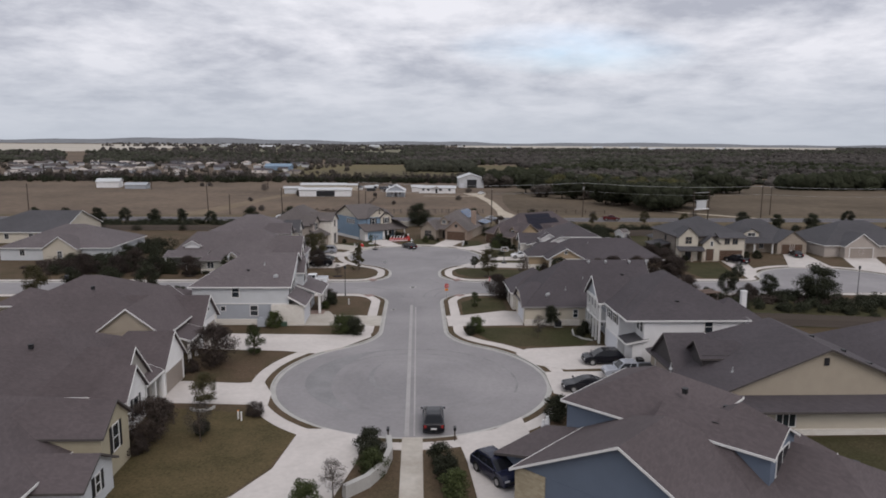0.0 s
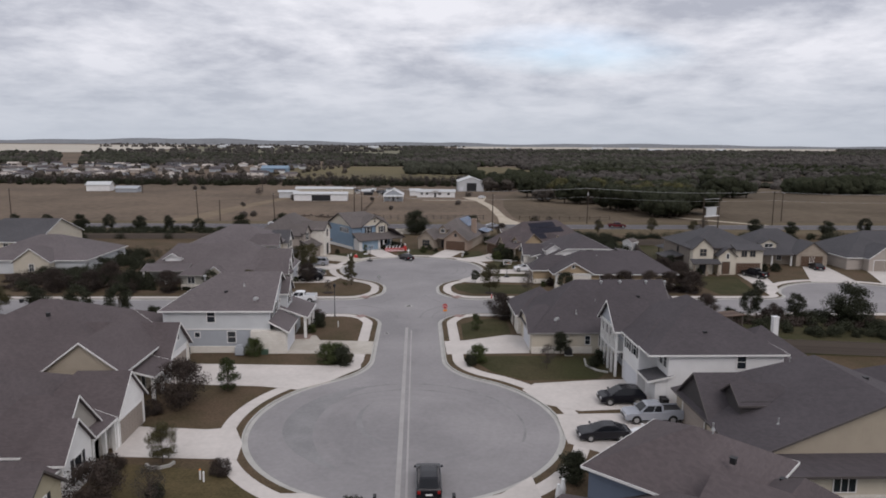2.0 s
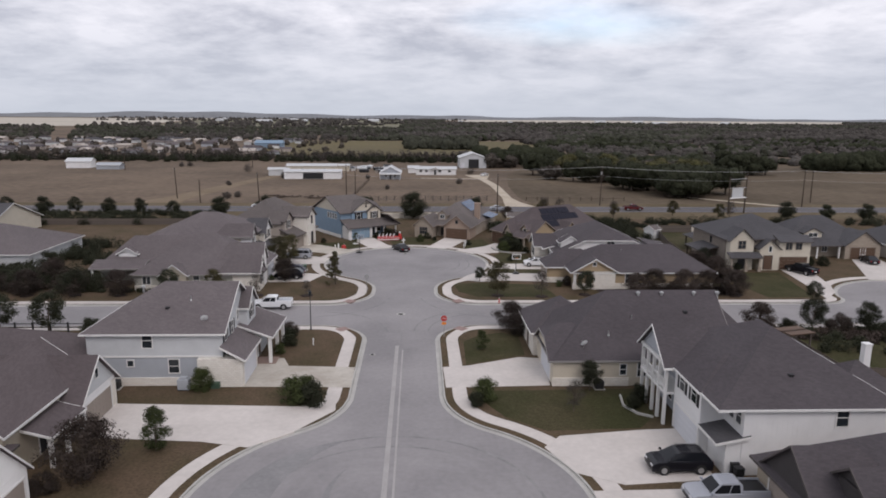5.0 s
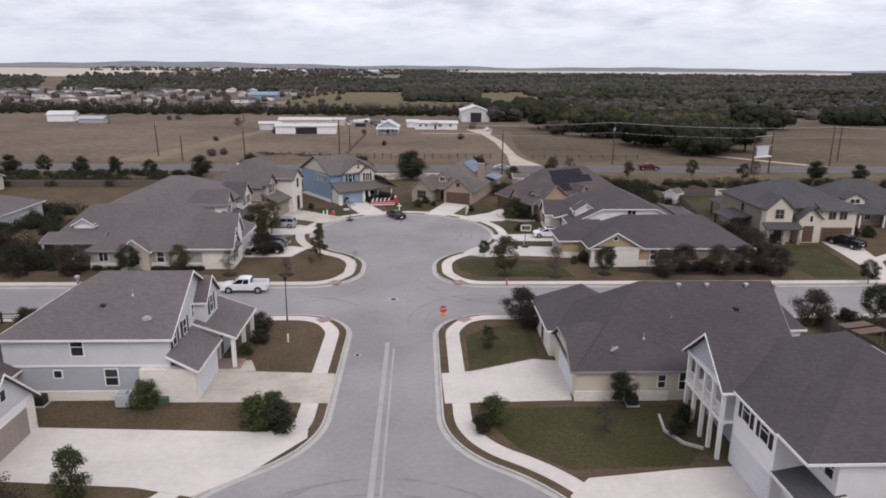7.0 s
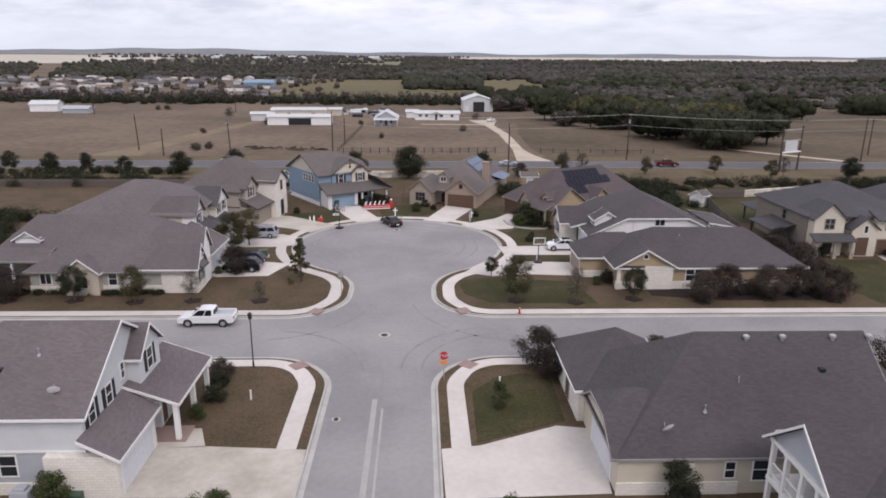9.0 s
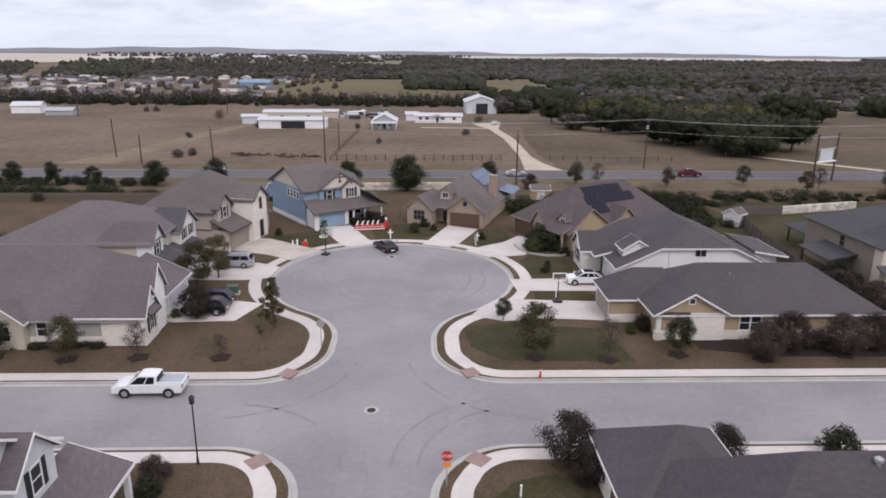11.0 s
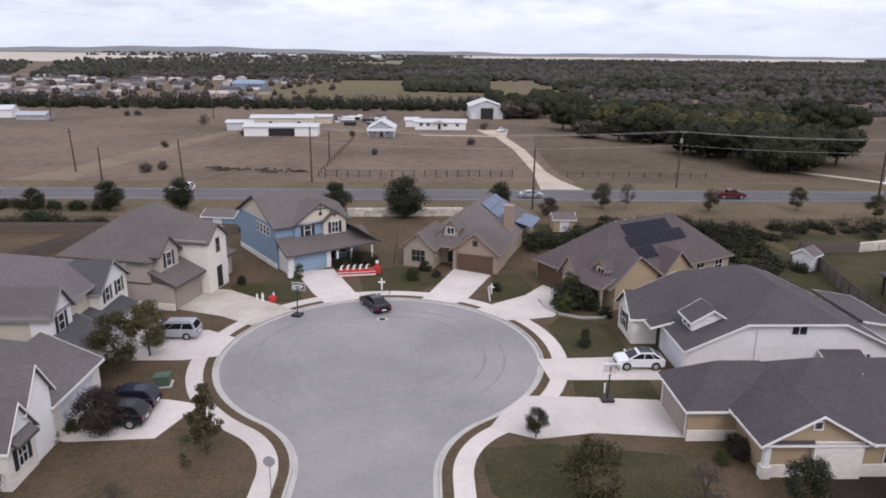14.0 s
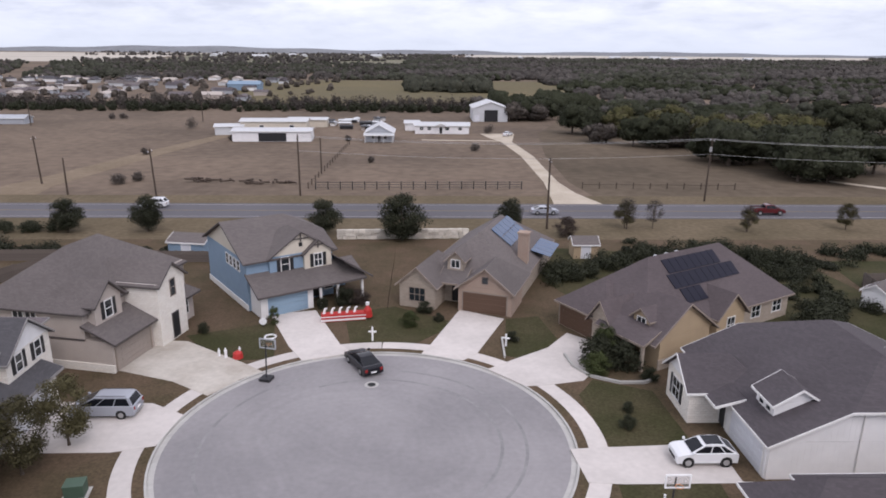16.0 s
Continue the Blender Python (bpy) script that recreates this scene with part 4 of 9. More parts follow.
green([(47.5, 99.0), (104.0, 92.0), (110.0, 112.0), (60.0, 115.0), (47.5, 116.6)])
green([(-14.6, 172.2), (-9.2, 172.6), (-11.0, 181.4), (-19.0, 178.0)])

# centre joint: a double line of pale concrete along the near street
bm = bmesh.new()
box(bm, CX - 0.62, CX - 0.2, 63.2, 112.5, 0.0, 0.006)
joint = part("centre_joint", bm, M["seal"])
tagged(joint, "pale concrete joint down the middle of the street", "road joint", "", "structure")
bm = bmesh.new()
box(bm, CX + 0.18, CX + 0.36, 63.2, 111.0, 0.0, 0.006)
crack = bmesh.new(); box(crack, CX - 0.02, CX + 0.05, 111.0, 117.4, 0.0, 0.005)
tagged(part("road_crack", crack, M["tyre"]), "thin dark sealed crack in the asphalt", "road crack", "", "structure")
tagged(part("centre_joint", bm, M["seal"]), "thin pale joint down the middle of the street", "road joint", "", "structure")

# faint dark tyre tracks where cars turn at the junction and round the far circle
TURNS = [arc(11.8, 118.0, 9.6, 180, 95, 20), arc(12.4, 117.6, 8.4, 178, 92, 20), arc(-11.0, 117.0, 9.8, 4, 84, 20), arc(-13.0, 136.0, 11.5, -8, -80, 20), arc(15.5, 136.5, 12.6, 190, 262, 20),
         arc(0.6, 158.8, 11.6, -60, 80, 30), arc(0.6, 158.8, 9.8, -40, 120, 30), arc(0.6, 158.8, 12.2, 120, 230, 30), arc(0.6, 77.5, 11.4, -20, 140, 30), arc(0.6, 77.5, 9.6, 60, 210, 30)]
for line in TURNS:
    ribbon("tyre_track", line, -0.12, 0.12, 0.004, M["tyre"], -0.05, "faint dark tyre track on the asphalt", "tyre track")

# darker sealed crescents on the near circle
for line, w in ((arc(2.0, 78.0, 11.6, 118, 232, 30), 1.5), (arc(4.2, 79.4, 8.2, 150, 236, 24), 0.3)):
    n = len(line)
    fat = [w * math.sin(math.pi * (i + 0.4) / n) for i in range(n)]
    ribbon("sealed_patch", line, [-f for f in fat], fat, 0.005, M["sealed"], -0.05, "darker sealed crescent of asphalt", "road patch")

# manhole covers and a small valve cover
def cover(x, y, r=0.36):
    bm = bmesh.new()
    tube(bm, (0, 0, -0.05), (0, 0, 0.012), r * 1.7, r * 1.7, 20)
    ob = part("manhole", bm, M["gutter"], None, "", pose(x, y, 0))
    tagged(ob, "round iron manhole cover in a concrete collar", "manhole", "manhole covers")
    bm = bmesh.new()
    tube(bm, (0, 0, 0.0), (0, 0, 0.022), r, r, 20)
    for i in range(-2, 3):
        box(bm, -r * 0.7, r * 0.7, i * 0.12 - 0.02, i * 0.12 + 0.02, 0.022, 0.028)
    part("iron_lid", bm, M["metal_dark"], ob)


cover(0.3, 125.7); cover(0.15, 167.7); cover(-2.6, 109.4, 0.2)

# ---- driveways and paths ----
def drive(pts, mat="concrete", label="pale concrete driveway"):
    ob = slab("driveway", pts, -0.05, 0.165, M[mat], label, "driveway", "structure")
    return ob


drive([(-26.0, 89.0), (-26.0, 95.9), (-8.5, 94.9), (-5.3, 96.6), (-5.0, 94.0), (-8.3, 89.4), (-11.4, 86.9), (-15.5, 88.0)])
drive([(-24.6, 71.2), (-24.6, 77.4), (-18.0, 76.6), (-15.4, 77.0), (-13.9, 73.5), (-13.6, 70.4), (-16.6, 70.6)])
drive([(-20.0, 45.0), (-12.5, 52.8), (-10.4, 57.0), (-9.4, 64.6), (-7.0, 64.6), (-3.6, 62.9), (-3.8, 58.0), (-6.0, 48.0), (-10.0, 42.0)])
drive([(-15.0, 99.8), (-15.0, 105.4), (-11.6, 105.6), (-4.2, 105.0), (-4.1, 99.4), (-7.0, 99.6)], "concrete_old", "stained tan concrete driveway")
drive([(-16.4, 105.4), (-16.4, 108.2), (-12.4, 108.0), (-11.4, 105.5)], "concrete_old", "stained concrete entry walk")
drive([(5.5, 99.2), (16.2, 99.6), (17.0, 107.4), (14.2, 107.9), (8.2, 105.3), (5.4, 104.9)])
drive([(14.9, 88.4), (22.3, 89.4), (25.4, 89.6), (25.4, 81.0), (18.2, 80.4), (14.9, 82.2), (13.2, 86.4)])
drive([(15.6, 79.6), (27.4, 79.8), (27.4, 70.8), (18.6, 70.4), (15.3, 73.0)])
drive([(4.6, 62.8), (8.2, 64.2), (11.0, 66.9), (11.4, 59.6), (11.0, 52.0), (5.6, 51.2), (5.2, 58.0)])
drive([(-13.4, 149.2), (-15.2, 144.2), (-21.4, 143.8), (-22.8, 144.2), (-22.8, 150.6), (-16.2, 150.0)])
drive([(-14.7, 158.2), (-14.2, 162.6), (-17.2, 164.4), (-27.0, 164.8), (-27.0, 157.4), (-17.6, 157.4)])
drive([(-13.2, 165.6), (-11.2, 168.6), (-9.7, 170.0), (-11.6, 171.6), (-18.4, 176.6), (-21.4, 176.9), (-22.6, 170.4), (-17.0, 168.2)], "concrete_old", "tan concrete driveway")
drive([(-6.6, 172.2), (-2.1, 173.8), (-3.5, 175.8), (-7.2, 184.8), (-11.9, 183.6), (-8.4, 175.4)])
drive([(4.4, 173.6), (8.3, 172.1), (9.6, 173.4), (13.2, 182.2), (8.6, 184.9), (5.2, 175.4)])
drive([(10.4, 170.3), (13.4, 167.0), (15.4, 167.2), (18.6, 168.0), (20.4, 170.5), (21.6, 176.0), (19.2, 178.4), (16.6, 174.8), (13.2, 172.4)])
drive([(15.6, 153.4), (15.2, 157.4), (18.2, 157.6), (26.0, 158.0), (26.0, 153.2), (18.0, 153.2)])
drive([(10.9, 147.9), (12.9, 150.4), (16.8, 150.2), (24.0, 149.6), (24.0, 143.9), (17.4, 144.6), (13.0, 143.8), (9.6, 145.4)])
drive([(65.0, 132.6), (66.4, 140.0), (68.4, 152.6), (73.0, 152.6), (72.6, 148.6), (70.4, 140.6), (68.6, 136.4)])
drive([(79.6, 144.9), (87.2, 161.4), (92.6, 161.4), (88.6, 143.6)])
drive([(92.4, 141.8), (98.4, 156.0), (106.0, 156.0), (98.0, 138.0)])
drive([(-0.2, 40.0), (1.6, 40.0), (1.6, 62.6), (-0.2, 62.6)], "concrete_old", "narrow concrete path to the near circle")

# ---- houses on the west side ----
def house_west_corner():
    h = house("two-storey grey lap-sided house with white limestone base and grey shingle roof", -23.5, 106)
    wall(h, -30.4, -17.0, 100.4, 112.4, 0, 3.05, "siding_bluegrey", label="blue-grey lower siding")
    wall(h, -30.4, -17.0, 100.38, 112.42, 3.05, 5.75, "siding_grey", "upper_wall", "light grey lap siding")
    wall(h, -30.46, -16.98, 100.32, 100.4, 2.98, 3.14, "trim", "belly_band")
    wall(h, -30.5, -19.4, 100.26, 100.42, 0, 0.85, "stone_white", "stone_base")
    wall(h, -19.4, -14.9, 99.8, 105.9, 0, 2.95, "stone_white", "garage_wall", "white limestone garage wall")
    roof(h, -30.4, -17.0, 100.4, 112.4, 5.75, 3.6, "x", (0, 1), 0.45, "siding_grey")
    shed(h, -17.0, -14.5, 99.4, 106.3, 2.95, 4.35, "E")
    shed(h, -17.0, -13.2, 106.2, 114.0, 3.1, 4.5, "E")
    wall(h, -17.0, -16.1, 107.2, 111.0, 0, 6.4, "siding_grey", "bay_wall")
    roof(h, -17.6, -16.1, 107.2, 111.0, 6.4, 1.7, "x", (1, 1), 0.3, "siding_grey")
    wall(h, -17.0, -15.4, 108.2, 113.2, 0, 3.4, "siding_grey", "entry_wall")
    for y in (106.6, 110.2, 113.6):
        column(h, -13.6, y, 0, 3.15, 0.34)
    window(h, -24.4, 100.37, 4.75, "S", 0.95, 1.5)
    window(h, -20.0, 100.37, 5.35, "S", 0.9, 0.22, 1, 1)
    window(h, -21.9, 100.38, 2.05, "S", 1.0, 1.4)
    window(h, -26.2, 100.38, 2.35, "S", 0.6, 0.6, 1, 1)
    for y in (101.7, 104.2):
        window(h, -16.99, y, 5.0, "E", 0.8, 1.3, shutters=True)
    window(h, -16.99, 106.5, 5.6, "E", 0.5, 1.1)
    window(h, -16.09, 109.1, 5.4, "E", 0.9, 1.5, shutters=True)
    garage_door(h, -14.89, 102.8, "E", 4.9, 2.2, "door_white")
    front_door(h, -15.39, 109.0, "E", "door_brown")
    wall(h, -16.4, -13.0, 106.2, 108.4, 0, 0.08, "brick_red", "stoop", "red brick stoop")
    dish(h, -18.9, 101.3, 6.2)
    roof_vent(h, -23.1, 103.0, 7.4); roof_vent(h, -27.0, 107.0, 8.4, "turbine"); roof_vent(h, -21.0, 104.0, 8.0, "pipe")


def house_west_middle():
    h = house("single-storey tan house with a broad grey hip roof", -38, 94, roof="roof_slate")
    wall(h, -54, -29.5, 84.6, 107.0, 0, 2.95, "siding_sand")
    roof(h, -54, -29.5, 84.6, 107.0, 2.95, 5.1, "x", (0, 0), 0.45)
    wall(h, -32, -25.9, 89.2, 96.0, 0, 2.95, "siding_white", "garage_wall", "white garage wall")
    roof(h, -36, -25.9, 89.2, 96.0, 2.95, 3.1, "x", (1, 1), 0.4, "siding_grey")
    wall(h, -35.2, -27.6, 81.4, 90.0, 0, 4.2, "siding_tan", "wing_wall")
    roof(h, -35.2, -27.6, 81.4, 94.0, 4.2, 2.9, "y", (1, 1), 0.4, "siding_tan")
    shed(h, -30.0, -25.2, 83.6, 89.0, 2.7, 4.0, "E")
    for y in (84.0, 86.4):
        column(h, -25.6, y, 0, 2.75, 0.3)
    garage_door(h, -25.89, 92.6, "E", 4.9, 2.2, "door_taupe")
    wall(h, -25.98, -25.85, 95.2, 96.06, 0, 2.6, "stone_white", "stone_pier")
    window(h, -25.88, 92.6, 4.4, "E", 0.6, 0.8, 1, 1)
    front_door(h, -27.59, 86.4, "E")
    wall(h, -56.0, -52.0, 99.0, 104.0, 0, 3.6, "siding_sand", "rear_wall")
    roof(h, -56.0, -50.0, 98.0, 104.5, 3.6, 1.6, "x", (0, 0), 0.4)
    roof_vent(h, -40, 92, 7.3); roof_vent(h, -46, 97.5, 7.6)


def house_west_white_gables():
    h = house("single-storey house with white board gables and grey shingle roof", -35, 73, roof="roof_slate")
    wall(h, -48, -27.5, 65.2, 82.0, 0, 2.95, "siding_sand")
    roof(h, -48, -27.5, 65.2, 82.0, 2.95, 4.3, "x", (0, 0), 0.45, trim="trim_dark")
    wall(h, -29.0, -24.5, 72.8, 78.8, 0, 3.0, "siding_bright", "garage_wall")
    roof(h, -32.0, -24.5, 72.8, 78.8, 3.0, 3.05, "x", (0, 1), 0.3, "siding_bright")
    wall(h, -29.0, -25.3, 64.7, 71.0, 0, 3.5, "siding_greige", "front_wall")
    roof(h, -32.5, -25.3, 64.7, 71.0, 3.5, 3.25, "x", (0, 1), 0.3, "siding_greige")
    wall(h, -26.5, -24.4, 63.5, 67.9, 0, 3.4, "siding_bright", "front_gable_wall", "bright white board siding")
    roof(h, -27.4, -24.4, 63.5, 67.9, 3.4, 2.35, "x", (0, 1), 0.3, "siding_bright")
    shed(h, -26.2, -24.3, 68.1, 72.6, 2.95, 3.7, "E")
    wall(h, -25.6, -25.3, 68.0, 72.8, 0, 2.9, "siding_greige", "entry_wall")
    for y in (68.4, 70.6, 72.4):
        column(h, -24.6, y, 0, 2.9, 0.3)
    garage_door(h, -24.49, 75.8, "E", 4.9, 2.2, "door_taupe")
    window(h, -24.39, 65.7, 1.8, "E", 1.1, 1.9, shutters=True)
    front_door(h, -25.29, 69.6, "E")
    roof_vent(h, -36, 70.5, 6.2); roof_vent(h, -40, 71, 6.4, "pipe")


def house_west_near():
    h = house("single-storey tan stone house with two front gables and grey roof", -34, 54, roof="roof_slate")
    wall(h, -47, -25.0, 44.0, 64.4, 0, 2.95, "stone_tan")
    roof(h, -47, -25.0, 44.0, 64.4, 2.95, 4.7, "x", (0, 0), 0.45)
    wall(h, -28.4, -22.4, 54.6, 59.4, 0, 4.1, "stucco_sand", "front_wall", "pale sand-coloured front gable")
    roof(h, -31.0, -22.4, 54.6, 59.4, 4.1, 1.8, "x", (0, 1), 0.3, "stucco_sand", trim="trim_dark")
    wall(h, -29.0, -21.6, 49.6, 54.4, 0, 2.5, "siding_grey", "wing_wall")
    roof(h, -31.0, -21.6, 49.6, 54.4, 2.5, 1.35, "x", (0, 1), 0.35, "siding_grey", trim="trim_dark")
    window(h, -22.39, 57.0, 2.9, "E", 1.0, 2.0, shutters=True)
    window(h, -21.59, 52.0, 1.6, "E", 0.7, 1.3, shutters=True)


def house_west_far_corner():
    h = house("single-storey sage-grey house with white stone front and sweeping grey hip roof", -36, 147, trim="trim_grey")
    wall(h, -41.0, -23.0, 138.2, 153.0, 0, 2.95, "siding_sage", label="sage-grey lap siding")
    wall(h, -41.06, -22.96, 138.12, 138.22, 0, 0.9, "stone_white", "stone_base")
    roof(h, -41.0, -23.0, 138.2, 153.2, 2.95, 4.9, "x", (0, 0), 0.5)
    wall(h, -49.0, -41.0, 144.6, 152.8, 0, 2.95, "siding_sage", "rear_wall")
    roof(h, -49.0, -31.0, 144.6, 153.0, 2.95, 3.9, "x", (0, 0), 0.5)
    # small gabled return on the west slope, and a low porch roof
    wall(h, -46.4, -43.4, 145.6, 149.0, 2.9, 4.6, "siding_white", "gablet_wall")
    roof(h, -46.4, -43.4, 145.6, 151.0, 4.5, 0.9, "y", (1, 0), 0.3, "siding_white", trim="trim")
    shed(h, -49.6, -41.2, 141.8, 144.8, 2.7, 3.6, "S")
    for x in (-49.2, -45.2):
        column(h, x, 142.1, 0, 2.7, 0.26)
    wall(h, -27.0, -22.2, 143.6, 151.4, 0, 2.95, "stone_white", "garage_wall", "white limestone garage front")
    shed(h, -26.6, -21.8, 143.6, 151.7, 2.95, 5.3, "E", trim="trim")
    wall(h, -26.4, -22.0, 140.6, 143.8, 0, 4.6, "siding_bright", "tall_gable_wall", "tall white gable front")
    roof(h, -29.0, -22.0, 140.6, 143.8, 4.6, 2.3, "x", (0, 1), 0.3, "siding_bright", trim="trim")
    wall(h, -26.0, -21.9, 138.0, 141.2, 0, 3.3, "stone_white", "front_wall", "white limestone front gable")
    roof(h, -28.0, -21.9, 138.0, 141.2, 3.3, 2.2, "x", (0, 1), 0.3, "siding_white", trim="trim")
    garage_door(h, -22.19, 147.6, "E", 4.9, 2.2, "door_white")
    window(h, -21.89, 139.6, 1.8, "E", 0.9, 1.4, 2, 2, True)
    shed(h, -22.0, -21.3, 138.4, 140.8, 3.0, 3.5, "E", trim="trim_dark", name="window_hood")
    window(h, -29.8, 138.17, 2.3, "S", 1.2, 0.45, 2, 1)
    wall(h, -36.6, -32.8, 137.2, 138.6, 0, 2.9, "siding_sand", "bay_wall")
    roof(h, -36.6, -32.8, 137.2, 141.0, 2.9, 1.5, "y", (1, 0), 0.35, "siding_sand", trim="trim")
    window(h, -31.6, 138.17, 1.7, "S", 0.9, 1.4)
    window(h, -34.7, 137.18, 1.6, "S", 1.3, 1.4, 2, 2)
    window(h, -39.2, 138.17, 1.7, "S", 1.2, 1.2, 2, 1)
    roof_vent(h, -36, 143.5, 5.4); roof_vent(h, -33, 144.4, 6.3, "turbine"); roof_vent(h, -42, 148.6, 5.6, "pipe")


def house_west_two_storey():
    h = house("two-storey cream house with white stone front and dark shingle roof", -33, 160, trim="trim_grey")
    h.ob.location.x -= 1.5
    wall(h, -43, -25.6, 153.6, 168.0, 0, 6.0, "siding_sand")
    roof(h, -43, -25.6, 153.6, 168.0, 6.0, 3.2, "x", (0, 0), 0.45)
    wall(h, -29.0, -24.6, 161.0, 167.0, 0, 5.4, "stone_white", "front_wall")
    roof(h, -31.0, -24.6, 161.0, 167.0, 5.4, 2.2, "x", (0, 1), 0.35, "siding_white", mat=M["roof_dark"])
    wall(h, -27.0, -25.2, 153.55, 156.9, 0, 6.0, "siding_white", "bay_wall")
    roof(h, -31.5, -25.2, 153.55, 156.9, 6.0, 1.9, "x", (0, 1), 0.35, "siding_white")
    wall(h, -26.0, -23.4, 158.0, 165.0, 0, 2.9, "stone_white", "garage_wall")
    shed(h, -25.6, -22.6, 153.2, 158.4, 2.9, 4.3, "E", M["roof_dark"])
    shed(h, -25.6, -22.9, 158.4, 165.4, 2.85, 3.9, "E", M["roof_dark"])
    column(h, -23.0, 153.8, 0, 2.9, 0.4, "stone_white"); column(h, -23.0, 157.6, 0, 2.9, 0.4, "stone_white")
    garage_door(h, -23.39, 161.4, "E", 4.9, 2.2, "door_white")
    window(h, -25.19, 155.1, 4.8, "E", 0.9, 1.4, shutters=True)
    for y in (162.6, 165.2):
        window(h, -24.59, y, 4.6, "E", 0.8, 1.3, shutters=True)
    window(h, -36, 153.58, 5.3, "S", 1.0, 0.5, 2, 1)
    front_door(h, -25.59, 156.9, "E")


def house_west_taupe():
    h = house("two-storey taupe house with white limestone tower and grey shingle roof", -22.5, 169.9, -13, local=True, roof="roof_brown", trim="trim_dark")
    # local x runs out of the front, y along the street side; origin at the garage's south corner
    wall(h, -13.4, -2.6, 0.0, 15.4, 0, 5.7, "siding_taupe")
    wall(h, -13.5, 0.03, -0.14, 0.04, 0, 0.75, "stone_white", "stone_base")
    wall(h, -13.45, -2.6, -0.09, 0.02, 2.8, 2.95, "trim_dark", "belt_board")
    roof(h, -13.4, -2.6, 0.0, 15.4, 5.7, 3.9, "y", (0, 0), 0.45)
    wall(h, -6.0, 0.0, -0.03, 5.8, 0, 2.9, "siding_taupe", "garage_wall")
    shed(h, -2.6, 0.6, -0.4, 6.0, 2.9, 4.4, "E")
    wall(h, -4.0, -1.8, 0.6, 4.2, 2.9, 6.1, "siding_taupe", "bay_wall")
    roof(h, -7.0, -1.8, 0.6, 4.2, 6.1, 1.6, "x", (0, 1), 0.35, "siding_taupe")
    wall(h, -5.0, 0.9, 5.8, 10.2, 0, 6.3, "stone_white", "stone_tower", "white limestone entry tower")
    roof(h, -7.5, 0.9, 5.9, 10.1, 6.3, 1.6, "x", (0, 1), 0.35, "stone_white")
    wall(h, -5.0, -0.6, 10.0, 13.8, 0, 2.9, "siding_taupe", "side_wall")
    shed(h, -5.0, 0.0, 10.2, 14.4, 2.8, 4.2, "E")
    wall(h, -5.5, -2.4, 11.4, 15.4, 2.9, 5.7, "siding_taupe", "upper_wall")
    garage_door(h, 0.02, 2.8, "E", 4.9, 2.2, "door_taupe", "trim_tan")
    window(h, -1.79, 2.4, 5.1, "E", 0.9, 1.5, shutters=True)
    window(h, 0.91, 8.2, 5.3, "E", 0.75, 1.6, 1, 2, False, "trim_tan")
    front_door(h, 0.91, 8.2, "E", hh=2.5)
    window(h, -0.59, 12.0, 1.6, "E", 1.5, 1.5, 2, 2)
    for x in (-9.6, -8.3):
        window(h, x + 0.5, -0.02, 4.75, "S", 1.0, 1.15, 2, 1)
    roof_vent(h, -10.6, 5.0, 7.6)


def house_blue():
    h = house("two-storey sky-blue house with cream gables and blue garage door", -12.3, 182.9, 34, local=True, roof="roof_brown", trim="trim_dark")
    # local x along the front to the east, y to the rear, origin at the garage's west corner
    wall(h, -0.8, 9.4, 2.6, 15.8, 0, 5.7, "siding_blue", label="sky-blue lap siding")
    roof(h, -0.8, 9.4, 2.6, 15.8, 5.7, 3.0, "x", (0.999, 0.5), 0.45, "siding_cream")
    wall(h, -0.5, 5.5, -0.3, 4.0, 0, 2.8, "trim", "garage_wall", "white garage surround")
    shed(h, -0.95, 11.9, -0.95, 2.75, 2.6, 4.25, "S")
    wall(h, -0.88, -0.7, 2.6, 15.9, 0, 0.7, "trim", "base_board")
    wall(h, 1.7, 9.1, 2.25, 4.4, 3.4, 5.75, "siding_blue", "bay_wall")
    roof(h, 1.7, 9.1, 2.25, 9.2, 5.75, 2.45, "y", (1, 0), 0.3, "siding_cream")
    wall(h, 5.65, 8.95, 1.9, 4.4, 3.0, 5.75, "siding_cream", "bay_wall")
    roof(h, 5.65, 8.95, 1.9, 6.2, 5.75, 1.35, "y", (1, 0), 0.25, "siding_cream")
    shed(h, 9.2, 12.7, -0.95, 12.0, 2.6, 5.0, "E")
    wall(h, 9.0, 12.0, 4.6, 11.6, 0, 2.9, "siding_blue", "side_wall")
    for x in (6.3, 8.4, 11.5):
        column(h, x, -0.55, 0, 2.65, 0.25)
    garage_door(h, 2.55, -0.31, "S", 4.6, 2.2, "door_blue")
    window(h, 3.5, 2.24, 4.75, "S", 0.9, 1.5, shutters=True)
    window(h, 7.3, 1.89, 4.75, "S", 0.9, 1.4, 2, 2, shutters=True)
    # timber king-post ornaments in the gable tops, and a small vent
    for x, y, z, w in ((5.4, 2.2, 7.35, 0.9), (7.3, 1.85, 6.45, 0.75)):
        bm = bmesh.new()
        box(bm, x - w, x + w, y - 0.12, y, z, z + 0.12); box(bm, x - 0.06, x + 0.06, y - 0.12, y, z - 0.3, z + 0.7)
        part("gable_ornament", bm, M["trim_dark"], h.ob, "dark timber gable ornament")
    bm = bmesh.new(); box(bm, 5.2, 5.6, 2.18, 2.26, 6.5, 6.95); part("gable_vent", bm, M["shutter"], h.ob)
    for y in (5.0, 6.2, 7.4, 8.6):
        window(h, -0.81, y, 4.6, "W", 0.75, 1.1)
    front_door(h, 7.1, 2.59, "S")
    window(h, 8.8, 2.59, 1.6, "S", 1.0, 1.5)


